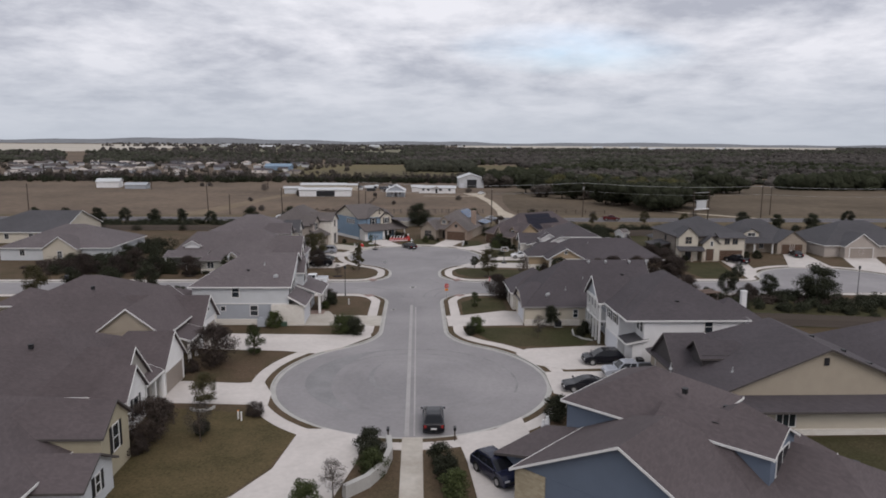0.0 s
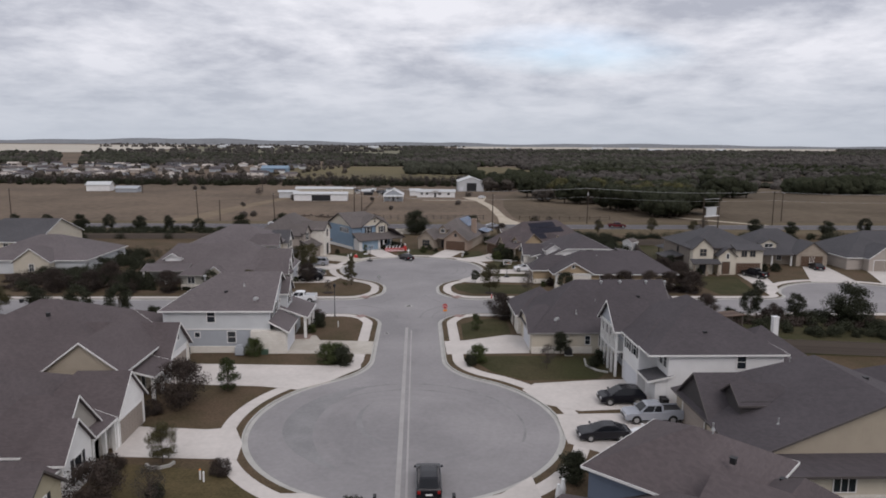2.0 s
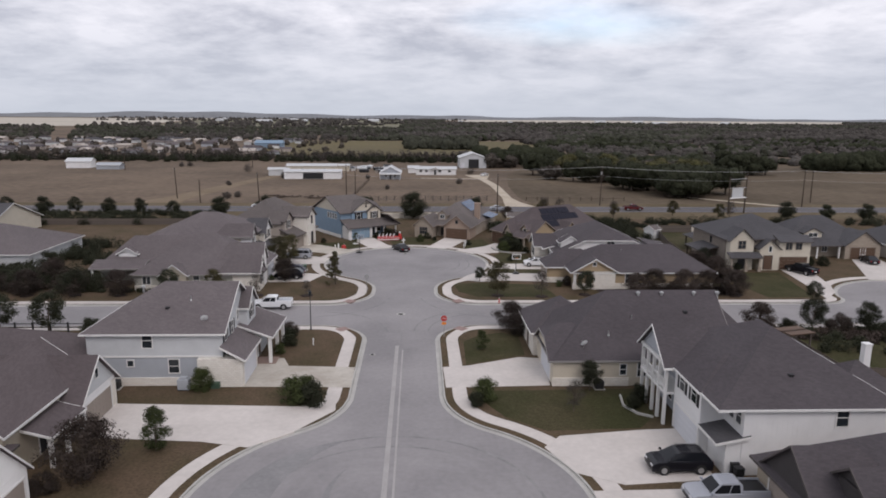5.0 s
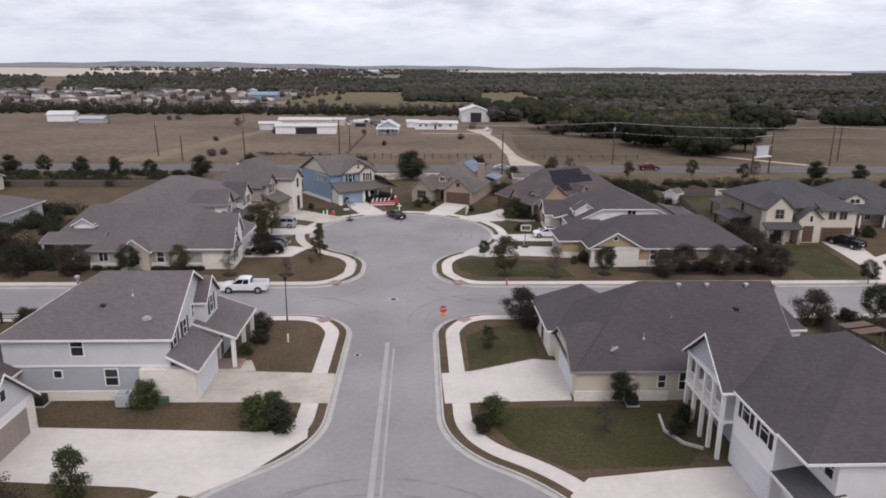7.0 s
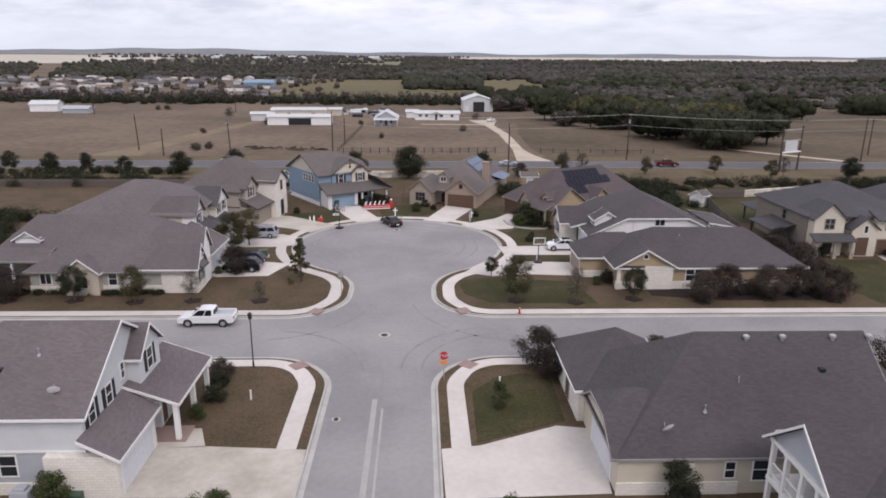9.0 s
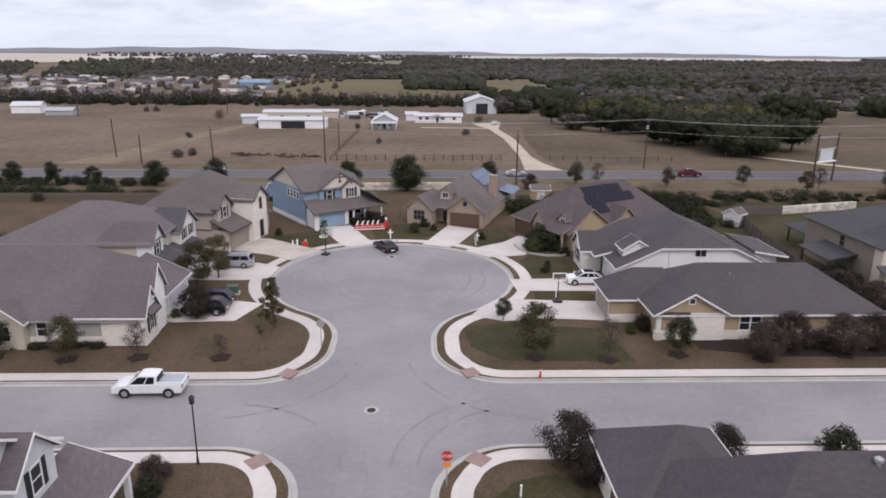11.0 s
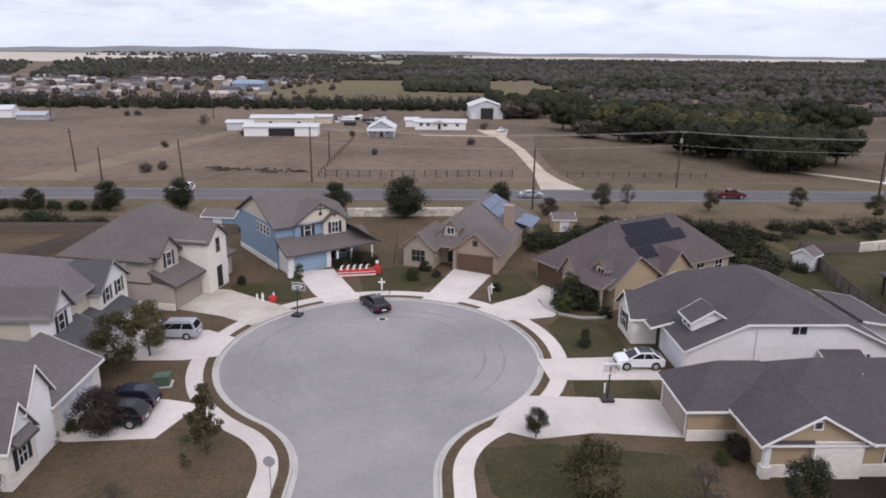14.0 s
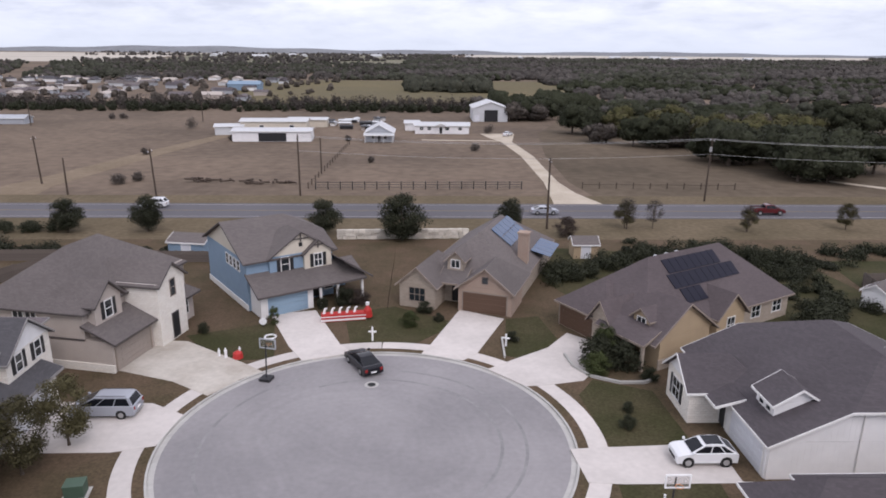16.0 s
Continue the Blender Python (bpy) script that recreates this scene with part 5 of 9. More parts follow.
def house_brown_garage():
    h = house("single-storey tan stone house with brown garage door and blue solar panels", 8.8, 184.7, -21, local=True, roof="roof_brown", trim="trim_tan")
    wall(h, -6.0, 5.4, 2.4, 23.0, 0, 2.9, "stone_tan")
    roof(h, -6.0, 5.4, 2.4, 23.0, 2.9, 4.1, "y", (0, 0), 0.4)
    wall(h, -0.4, 5.6, 0.0, 5.0, 0, 2.9, "brick_tan", "garage_wall", "tan brick garage front")
    roof(h, -0.4, 5.6, 0.0, 7.5, 2.9, 2.3, "y", (1, 0), 0.4, "brick_tan")
    wall(h, -7.0, -2.8, -0.9, 6.0, 0, 2.9, "stone_tan", "front_wall")
    roof(h, -7.0, -2.8, -0.9, 8.0, 2.9, 1.9, "y", (1, 0), 0.4, "stone_tan")
    shed(h, -3.2, 0.0, 0.6, 3.4, 2.8, 3.9, "S")
    dormer(h, -1.7, 2.8, "S", 3.8, 1.9, 1.2, 0.9, 3.0, "stone_tan")
    garage_door(h, 2.6, -0.02, "S", 4.9, 2.2, "door_brown", "trim_tan")
    window(h, -4.9, -0.91, 1.6, "S", 1.8, 1.5, 3, 2, False, "trim_tan")
    window(h, 2.6, -0.02, 3.8, "S", 0.5, 0.6, 1, 1, False, "trim_dark")
    front_door(h, -1.4, 2.39, "S", hh=2.4)
    # brick chimney on the east slope
    bm = bmesh.new()
    box(bm, 3.9, 5.1, 9.4, 10.5, 2.0, 6.8); box(bm, 3.8, 5.2, 9.3, 10.6, 6.8, 7.0)
    part("chimney", bm, M["brick_tan"], h.ob)
    # panels lie along the upper east slope
    k = math.degrees(math.atan2(4.1, 5.7))
    for i in range(2):
        for j in range(5):
            bm = bmesh.new()
            box(bm, 0.05, 1.6, 0, 1.5, 0.06, 0.11)
            part("solar_panel", bm, M["solar_blue"], h.ob, "blue solar panel", pose(0.2 + i * 1.62 * math.cos(radians(k)), 10.4 + j * 1.56, 6.75 - i * 1.62 * math.sin(radians(k)), 0, k, 0))
    for j in range(4):
        bm = bmesh.new()
        box(bm, 0.0, 2.6, 0, 1.5, 0.06, 0.11)
        part("solar_panel", bm, M["solar_blue"], h.ob, "blue solar panel", pose(4.6, 13.4 + j * 1.56, 3.7, 0, 14, 0))


# ---- houses on the east side ----
def house_east_solar():
    h = house("tan stone house with ochre gable wall and black solar panels", 25.8, 170.0, 30, local=True, roof="roof_slate", trim="trim_tan")
    # local x along the long side wall, y to the north-west; origin on the ochre wall
    wall(h, 0.6, 22.6, 2.2, 13.2, 0, 2.95, "stone_tan")
    roof(h, 0.6, 22.6, 2.2, 13.2, 2.95, 4.7, "x", (0, 0), 0.45)
    wall(h, -0.5, 3.0, 6.4, 13.0, 0, 2.9, "stone_tan", "garage_wall")
    roof(h, -0.5, 5.6, 6.4, 13.0, 2.9, 2.6, "x", (0, 0), 0.4)
    wall(h, -0.1, 6.6, 0.0, 5.0, 0, 2.95, "stucco_ochre", "gable_wing", "ochre stucco gable wall")
    roof(h, -0.8, 7.2, 0.0, 7.5, 2.95, 2.9, "y", (1, 0), 0.4, "stucco_ochre")
    wall(h, -0.2, 6.7, -0.1, 0.04, 0, 1.0, "stone_tan", "stone_base")
    wall(h, 9.4, 13.6, 1.2, 4.0, 0, 2.9, "stucco_ochre", "bay_wall")
    roof(h, 9.4, 13.6, 1.2, 6.5, 2.9, 2.0, "y", (1, 0), 0.4, "stucco_ochre")
    shed(h, -2.0, 0.2, 0.2, 6.4, 2.7, 3.7, "W")
    dormer(h, 0.2, 2.6, "W", 3.3, 1.9, 1.0, 0.8, 3.0, "stucco_ochre")
    for y in (0.6, 2.6, 4.6):
        column(h, -1.6, y, 0, 2.7, 0.28, "stone_tan")
    wall(h, -1.2, 1.0, 5.0, 7.4, 0, 3.0, "stone_tan", "entry_wall")
    roof(h, -1.3, 4.6, 4.8, 7.6, 3.0, 1.9, "x", (1, 0), 0.35, "stone_tan")
    window(h, 11.5, 1.19, 1.6, "S", 1.1, 1.5, 2, 2)
    window(h, 17.0, 2.19, 1.6, "S", 1.4, 1.3, 2, 2)
    window(h, 20.6, 2.19, 1.6, "S", 1.4, 1.3, 2, 2)
    front_door(h, -0.11, 3.6, "W")
    garage_door(h, -0.51, 10.4, "W", 4.9, 2.2, "door_brown", "trim_tan")
    slope = 4.7 / 5.5
    k = math.degrees(math.atan(slope))
    for r, (xa, cnt) in enumerate(((7.4, 8), (6.9, 10), (7.4, 3))):
        for i in range(cnt):
            bm = bmesh.new()
            box(bm, 0.02, 0.98, 0, 1.66, 0.08, 0.13)
            y = 7.3 - (r + 1) * 1.34
            part("solar_panel", bm, M["solar"], h.ob, "black solar panel", pose(xa + i * 1.0, y, 2.95 + (y - 2.2) * slope, k, 0, 0))
    for x in (7.8, 9.4, 11.0):
        roof_vent(h, x, 8.2, 7.2, "turbine")


def house_east_grey():
    h = house("white and grey house with a clipped gable and large grey roof", 36, 162, roof="roof_mid")
    wall(h, 27.6, 46.2, 153.6, 168.5, 0, 2.85, "siding_white", label="pale grey siding")
    roof(h, 27.6, 46.2, 153.6, 168.5, 2.85, 4.4, "y", (0.55, 0.5), 0.4, "siding_white")
    wall(h, 27.5, 30.0, 153.7, 159.8, 0, 2.75, "siding_white", "garage_wall")
    wall(h, 25.0, 28.5, 160.9, 165.6, 0, 3.0, "stone_white", "front_wall", "white limestone entry front")
    roof(h, 25.0, 31.0, 160.9, 165.6, 3.0, 1.8, "x", (1, 0), 0.4, "siding_white")
    shed(h, 26.0, 28.2, 158.6, 161.6, 2.7, 3.3, "W")
    wall(h, 28.8, 32.2, 155.9, 158.4, 3.0, 4.5, "siding_white", "dormer_wall")
    roof(h, 28.8, 32.2, 155.9, 158.4, 4.5, 1.05, "y", (1, 1), 0.3, "siding_white", name="dormer_roof")
    for y in (156.6, 157.6):
        window(h, 28.79, y, 3.95, "W", 0.6, 0.75, 1, 1)
    garage_door(h, 27.49, 156.6, "W", 4.9, 2.2, "door_white")
    window(h, 24.99, 163.6, 1.6, "W", 1.4, 1.6, 2, 2, shutters=True)
    front_door(h, 27.48, 160.4, "W")
    window(h, 37.3, 153.58, 4.7, "S", 1.3, 1.1, 2, 1)
    window(h, 43.6, 153.58, 1.7, "S", 0.8, 1.1)
    wall(h, 39.6, 42.6, 152.6, 153.8, 0, 2.4, "siding_white", "store_wall")
    shed(h, 39.2, 43.0, 152.2, 153.8, 2.3, 2.8, "S")
    bm = bmesh.new(); tube(bm, (33.6, 153.52, 0.1), (33.6, 153.52, 5.0), 0.05, 0.05, 8)
    part("downpipe", bm, M["trim"], h.ob, "", h.m())
    wall(h, 46.2, 50.0, 160.0, 167.0, 0, 2.6, "siding_white", "rear_wall")
    shed(h, 46.6, 51.0, 159.0, 168.0, 2.5, 3.2, "E")
    roof_vent(h, 41, 163, 5.0, "pipe"); roof_vent(h, 43.0, 165, 4.2)


def house_east_corner():
    h = house("single-storey ochre house with stone trim and broad grey roof", 36, 147, roof="roof_mid")
    wall(h, 27.6, 50.0, 139.0, 149.8, 0, 2.95, "stucco_ochre", label="ochre stucco walls")
    wall(h, 27.54, 50.06, 138.9, 139.02, 0, 0.95, "stone_white", "stone_base")
    roof(h, 27.6, 50.0, 139.0, 149.8, 2.95, 3.3, "x", (0, 0), 0.45)
    wall(h, 24.0, 29.6, 143.5, 149.2, 0, 2.9, "stucco_ochre", "garage_wall")
    wall(h, 23.95, 29.6, 143.42, 143.52, 0, 0.9, "stone_white", "stone_base")
    roof(h, 24.0, 33.0, 143.5, 149.2, 2.9, 2.2, "x", (0, 0), 0.4)
    roof(h, 28.2, 33.0, 144.2, 147.6, 3.3, 1.1, "x", (1, 0), 0.35, "stucco_ochre")
    wall(h, 28.4, 33.0, 144.4, 147.4, 0, 3.3, "stucco_ochre", "entry_wall")
    wall(h, 30.6, 34.0, 138.6, 141.0, 0, 2.9, "stone_white", "porch_wall", "white limestone porch wall")
    roof(h, 27.2, 34.2, 138.7, 145.0, 2.95, 2.0, "y", (1, 0), 0.4, "stucco_ochre")
    column(h, 27.6, 139.0, 0, 2.95, 0.4, "trim", "stone_white")
    garage_door(h, 23.99, 146.4, "W", 4.9, 2.2, "door_taupe")
    for x in (36.2, 37.3):
        window(h, x, 138.97, 1.75, "S", 0.95, 1.45)
    window(h, 30.6, 138.66, 4.1, "S", 0.5, 0.5, 1, 1)
    front_door(h, 28.39, 146.0, "W")
    roof_vent(h, 40, 146.6, 4.9); roof_vent(h, 36, 143.0, 5.3, "pipe")


def house_east_low():
    h = house("single-storey cream house with white stone and a broad grey hip roof", 28, 107, roof="roof_mid", trim="trim_grey")
    wall(h, 16.4, 35.2, 99.5, 113.4, 0, 2.95, "siding_sand", label="cream siding")
    wall(h, 16.34, 24.2, 99.4, 99.52, 0, 0.9, "stone_white", "stone_base")
    roof(h, 16.4, 35.2, 99.5, 113.4, 2.95, 5.3, "x", (0, 1), 0.3, "siding_sand")
    wall(h, 30.0, 37.4, 103.8, 109.2, 0, 5.0, "siding_white", "return_wall")
    roof(h, 30.0, 37.4, 103.8, 109.2, 5.0, 2.8, "x", (0, 0), 0.35, trim="trim")
    wall(h, 15.9, 19.6, 108.6, 117.2, 0, 3.0, "stone_white", "entry_wall", "white limestone entry wing")
    roof(h, 15.9, 23.5, 108.6, 117.4, 3.0, 2.9, "x", (0, 0), 0.4, trim="trim")
    window(h, 15.89, 114.8, 1.7, "W", 1.2, 1.5, 2, 2)
    garage_door(h, 16.39, 103.4, "W", 4.9, 2.2, "door_white")
    roof(h, 16.2, 22.0, 99.6, 107.4, 2.95, 2.5, "x", (0.6, 0), 0.35, "siding_sand")
    wall(h, 20.0, 21.2, 99.3, 99.6, 0, 2.4, "stone_white", "stone_panel")
    window(h, 23.6, 99.48, 1.75, "S", 0.6, 1.1)
    window(h, 25.6, 99.48, 1.75, "S", 1.0, 1.5)
    front_door(h, 15.88, 112.2, "W", "door_brown")
    dish(h, 19.7, 100.3, 3.7)
    for x in (26.8, 29.4, 33.0, 35.6):
        roof_vent(h, x, 105.9, 7.9, "turbine")
    roof_vent(h, 31.4, 104.0, 6.5); roof_vent(h, 25.4, 103.4, 5.9, "pipe"); roof_vent(h, 22.5, 101.6, 4.8, "pipe"); roof_vent(h, 22.7, 104.4, 6.0, "pipe")


def house_east_balcony():
    h = house("two-storey white house with a columned balcony and grey shingle roof", 32, 90, roof="roof_mid")
    wall(h, 27.4, 39.4, 81.6, 97.4, 0, 5.75, "siding_white", label="white board siding")
    wall(h, 25.4, 30.0, 84.8, 90.4, 0, 5.75, "siding_white", "garage_wall")
    # wall behind the balcony coloured blue-grey to imitate the shade there
    wall(h, 26.6, 30.0, 90.2, 97.2, 0, 5.75, "siding_bluegrey", "balcony_wall")
    roof(h, 25.6, 39.4, 81.6, 97.4, 5.75, 4.0, "y", (0, 0), 0.4)
    roof(h, 25.4, 33.0, 84.8, 90.6, 5.75, 1.9, "x", (0, 0), 0.35)
    roof(h, 24.6, 32.0, 90.4, 97.0, 5.75, 2.6, "x", (1, 0), 0.4, "siding_bluegrey")
    # balcony deck, posts and railing
    wall(h, 24.5, 26.7, 90.4, 97.0, 2.9, 3.12, "trim", "balcony_deck")
    wall(h, 24.45, 24.7, 90.3, 97.1, 5.45, 5.72, "trim", "balcony_beam")
    for y in (90.6, 92.2, 93.7, 95.3, 96.8):
        column(h, 24.65, y, 0, 5.5, 0.26)
    for z in (3.35, 4.05):
        wall(h, 24.6, 24.68, 90.6, 96.8, z, z + 0.08, "trim", "balcony_rail")
    for i in range(40):
        wall(h, 24.62, 24.66, 90.7 + i * 0.155, 90.735 + i * 0.155, 3.4, 4.07, "trim", "baluster")
    garage_door(h, 25.39, 87.5, "W", 4.9, 2.3, "door_white")
    for y in (86.2, 88.7):
        window(h, 25.39, y, 4.75, "W", 1.0, 1.5, shutters=True)
    for y in (91.6, 94.3, 96.2):
        window(h, 26.59, y, 1.7, "W", 0.8, 1.7)
        window(h, 26.59, y, 4.5, "W", 0.8, 1.6)
    for y in (82.4, 83.6):
        window(h, 27.38, y, 4.6, "W", 0.8, 1.3, shutters=False)
    window(h, 35.0, 81.58, 4.7, "S", 0.9, 1.4)
    shed(h, 25.3, 28.0, 81.4, 84.9, 2.75, 3.3, "W", M["roof_dark"])
    wall(h, 26.2, 27.6, 81.7, 84.8, 0, 2.8, "siding_white", "store_wall")
    wall(h, 39.4, 45.6, 84.6, 94.0, 0, 3.1, "siding_white", "rear_wall")
    roof(h, 36.0, 45.6, 84.6, 94.0, 3.1, 3.3, "x", (0, 0), 0.4, "siding_white")
    bm = bmesh.new(); box(bm, 45.0, 45.65, 94.3, 94.95, 0, 6.0, h.m()); box(bm, 44.95, 45.7, 94.25, 95.0, 6.0, 6.12, h.m())
    part("chimney", bm, M["siding_white"], h.ob)
    roof_vent(h, 32, 84.0, 7.2)


def house_east_batten():
    h = house("single-storey tan house with a wide board-and-batten gable", 38, 74, roof="roof_mid", trim="trim_dark")
    wall(h, 27.6, 49.4, 64.2, 79.4, 0, 2.9, "siding_tan")
    roof(h, 27.5, 49.5, 64.2, 79.2, 2.9, 4.6, "y", (1, 0), 0.45, "siding_tan", hip_run=4.6)
    shed(h, 27.3, 49.6, 61.6, 64.3, 2.5, 3.1, "S")
    wall(h, 31.0, 46.0, 62.4, 64.3, 0, 2.6, "siding_sand", "rear_wall")
    wall(h, 30.95, 46.05, 62.3, 62.42, 0, 0.6, "stone_white", "stone_base")
    window(h, 34.0, 62.38, 1.6, "S", 1.7, 1.5, 3, 1)
    # garage gable over a skirt of shingles, and a smaller gable nested beside it; shade painted into their walls
    roof(h, 27.5, 35.0, 71.4, 78.4, 2.95, 2.95, "x", (1, 0), 0.3, "shade_wall", name="garage_roof")
    wall(h, 29.5, 33.0, 70.2, 73.2, 2.9, 4.95, "shade_wall", "nested_gable", "gable base painted dark for shade")
    roof(h, 29.5, 35.0, 70.2, 73.4, 4.85, 1.15, "x", (1, 0), 0.3, "shade_wall", name="nested_roof")
    bm = bmesh.new(); box(bm, 38.15, 38.6, 64.1, 64.25, 5.9, 6.6, h.m())
    part("gable_vent", bm, M["shutter"], h.ob)
    roof(h, 48.0, 60.0, 70.0, 84.0, 2.9, 3.6, "y", (0, 0), 0.4)
    wall(h, 49.5, 59.6, 70.4, 83.6, 0, 2.9, "siding_tan", "east_wall")
    garage_door(h, 27.48, 75.0, "W", 4.9, 2.2, "door_taupe")
    roof_vent(h, 31.0, 66.8, 4.5, "pipe"); roof_vent(h, 41.5, 72.0, 6.4); roof_vent(h, 43.0, 69.0, 5.8); roof_vent(h, 44.0, 66.5, 5.3)
    roof_vent(h, 34.0, 77.2, 5.1, "pipe"); roof_vent(h, 36.6, 75.6, 6.7, "pipe")


def house_east_near():
    h = house("slate-blue house with white trim, dormer and brown shingle roof", 17.0, 51.5, -45, local=True, roof="roof_slate")
    # local x to the south-east, y to the north-east
    wall(h, -0.4, 9.6, -2.4, 12.0, 0, 3.0, "siding_slate", label="slate-blue lap siding")
    roof(h, -0.4, 9.6, -2.4, 12.0, 3.0, 3.8, "y", (0, 0), 0.45)
    wall(h, -5.8, 10.0, -6.6, 0.0, 0, 3.1, "siding_slate", "front_wing")
    roof(h, -5.8, 10.0, -6.6, 6.0, 3.1, 4.1, "y", (1, 0), 0.4, "siding_slate")
    wall(h, -5.9, -3.4, -6.72, -6.58, 0, 3.1, "stone_gold", "stone_front", "golden limestone corner")
    wall(h, -7.8, 1.6, 2.9, 13.0, 0, 5.0, "siding_slate", "upper_wall")
    roof(h, -7.8, 2.2, 2.9, 13.2, 5.0, 2.6, "x", (0, 0), 0.4)
    shed(h, -9.8, -4.4, -4.2, 2.9, 2.0, 3.25, "W", trim="trim_dark")
    wall(h, -9.0, -5.0, -3.6, 2.9, 0, 1.95, "siding_slate", "porch_wall")
    wall(h, 9.0, 16.4, 0.4, 10.4, 0, 2.9, "siding_slate", "rear_wing")
    roof(h, 3.0, 16.4, 0.4, 10.4, 2.9, 2.6, "x", (0, 0), 0.4)
    dormer(h, 8.6, 3.6, "E", 3.75, 4.8, 2.25, 1.2, 7.0, "siding_slate")
    garage_door(h, -7.81, 7.6, "W", 4.9, 2.2, "door_white")
    for x, y, z in ((2.0, -1.0, 5.2), (4.5, 2.5, 6.6), (0.5, 6.5, 6.9), (3.0, 8.5, 5.6), (12.0, 8.4, 4.1)):
        roof_vent(h, x, y, z)
    roof_vent(h, -1.6, 8.4, 7.7, "pipe")


# ---- houses farther off ----
def plain_house(label, x0, x1, y0, y1, storeys, mat, roof_mat, gables, axis="x", rise=3.6, ends=(0, 0), trim="trim"):
    """A house of the same builder seen from farther off; gables: front gables as (face, from, to)."""
    h = house(label, (x0 + x1) / 2, (y0 + y1) / 2, 0, roof_mat, trim)
    ze = 2.9 if storeys == 1 else 5.6
    wall(h, x0, x1, y0, y1, 0, ze, mat)
    roof(h, x0, x1, y0, y1, ze, rise, axis, ends, 0.45, mat)
    for face, a, b, out, zg, gm in gables:
        if face == "S":
            wall(h, a, b, y0 - out, y0 + 1, 0, zg, gm, "front_wall")
            roof(h, a, b, y0 - out, y0 + (b - a) / 2 + 2.5, zg, (b - a) * 0.36, "y", (1, 0), 0.35, gm)
            window(h, (a + b) / 2, y0 - out - 0.01, zg - 1.3, "S", 0.9, 1.4, 2, 2)
        elif face == "E":
            wall(h, x1 - 1, x1 + out, a, b, 0, zg, gm, "front_wall")
            roof(h, x1 - (b - a) / 2 - 2.5, x1 + out, a, b, zg, (b - a) * 0.36, "x", (0, 1), 0.35, gm)
            window(h, x1 + out + 0.01, (a + b) / 2, zg - 1.3, "E", 0.9, 1.4, 2, 2)
    for i in range(3):
        x = x0 + (x1 - x0) * (i + 0.8) / 4
        window(h, x, y0 - 0.01, ze - 1.2, "S", 1.0, 1.3, 2, 1)
    return h


for build in (house_west_corner, house_west_middle, house_west_white_gables, house_west_near, house_west_far_corner, house_west_two_storey, house_west_taupe,
              house_blue, house_brown_garage, house_east_solar, house_east_grey, house_east_corner, house_east_low, house_east_balcony, house_east_batten, house_east_near):
    build()

plain_house("single-storey grey house with covered porch and grey roof", -88, -65, 153, 172, 1, "siding_grey", "roof", [("S", -78, -71, 2.0, 2.9, "siding_sand")], rise=3.8)
plain_house("single-storey house with a cream gable and dark roof", -112, -88, 178, 200, 1, "siding_cream", "roof_dark", [], rise=4.2, ends=(0, 1))


def house_bulb_two_storey():
    h = house("two-storey tan stone house with cream gable, porch and dark hip roof", 66, 162, roof="roof_dark", trim="trim_dark")
    wall(h, 58.6, 74.0, 154.2, 169.0, 0, 5.6, "stone_brown")
    roof(h, 58.6, 74.0, 154.2, 169.0, 5.6, 3.4, "x", (0, 0), 0.5)
    wall(h, 58.7, 63.0, 152.6, 155.0, 0, 5.5, "siding_cream", "front_wall", "cream stucco gable front")
    roof(h, 58.7, 63.0, 152.6, 158.5, 5.5, 2.0, "y", (1, 0), 0.3, "siding_cream")
    window(h, 60.85, 152.58, 4.6, "S", 1.3, 1.4, 2, 2, False, "stone_tan")
    shed(h, 58.2, 64.0, 150.8, 152.6, 2.6, 3.3, "S")
    for x in (58.6, 61.2, 63.6):
        column(h, x, 151.2, 0, 2.6, 0.26, "stone_tan", "stone_tan")
    front_door(h, 60.9, 152.58, "S", "shutter", 1.2, 2.2)
    wall(h, 64.0, 67.6, 152.2, 155.0, 0, 4.1, "siding_cream", "entry_wall", "cream entry bay")
    roof(h, 64.0, 67.6, 152.2, 157.5, 4.1, 1.5, "y", (1, 0), 0.3, "siding_cream")
    front_door(h, 65.6, 152.19, "S", "door_brown", 1.5, 2.5)
    window(h, 65.9, 152.19, 3.9, "S", 0.5, 1.0, 1, 1)
    wall(h, 67.8, 73.6, 152.8, 155.0, 0, 5.3, "siding_cream", "garage_wall", "cream wall over the garage")
    shed(h, 67.6, 73.8, 152.2, 154.8, 5.2, 6.1, "S")
    for x in (69.6, 71.4):
        window(h, x, 152.79, 4.3, "S", 1.1, 1.2, 2, 1, False, "stone_tan")
    garage_door(h, 70.6, 152.78, "S", 4.9, 2.2, "door_brown", "trim_tan")
    shed(h, 55.0, 58.6, 157.0, 164.0, 2.7, 3.4, "W")
    for y in (157.4, 163.6):
        column(h, 55.4, y, 0, 2.7, 0.24, "wood_pole")
    window(h, 58.59, 160.5, 4.2, "W", 0.8, 1.2, 1, 2, False, "trim_dark")


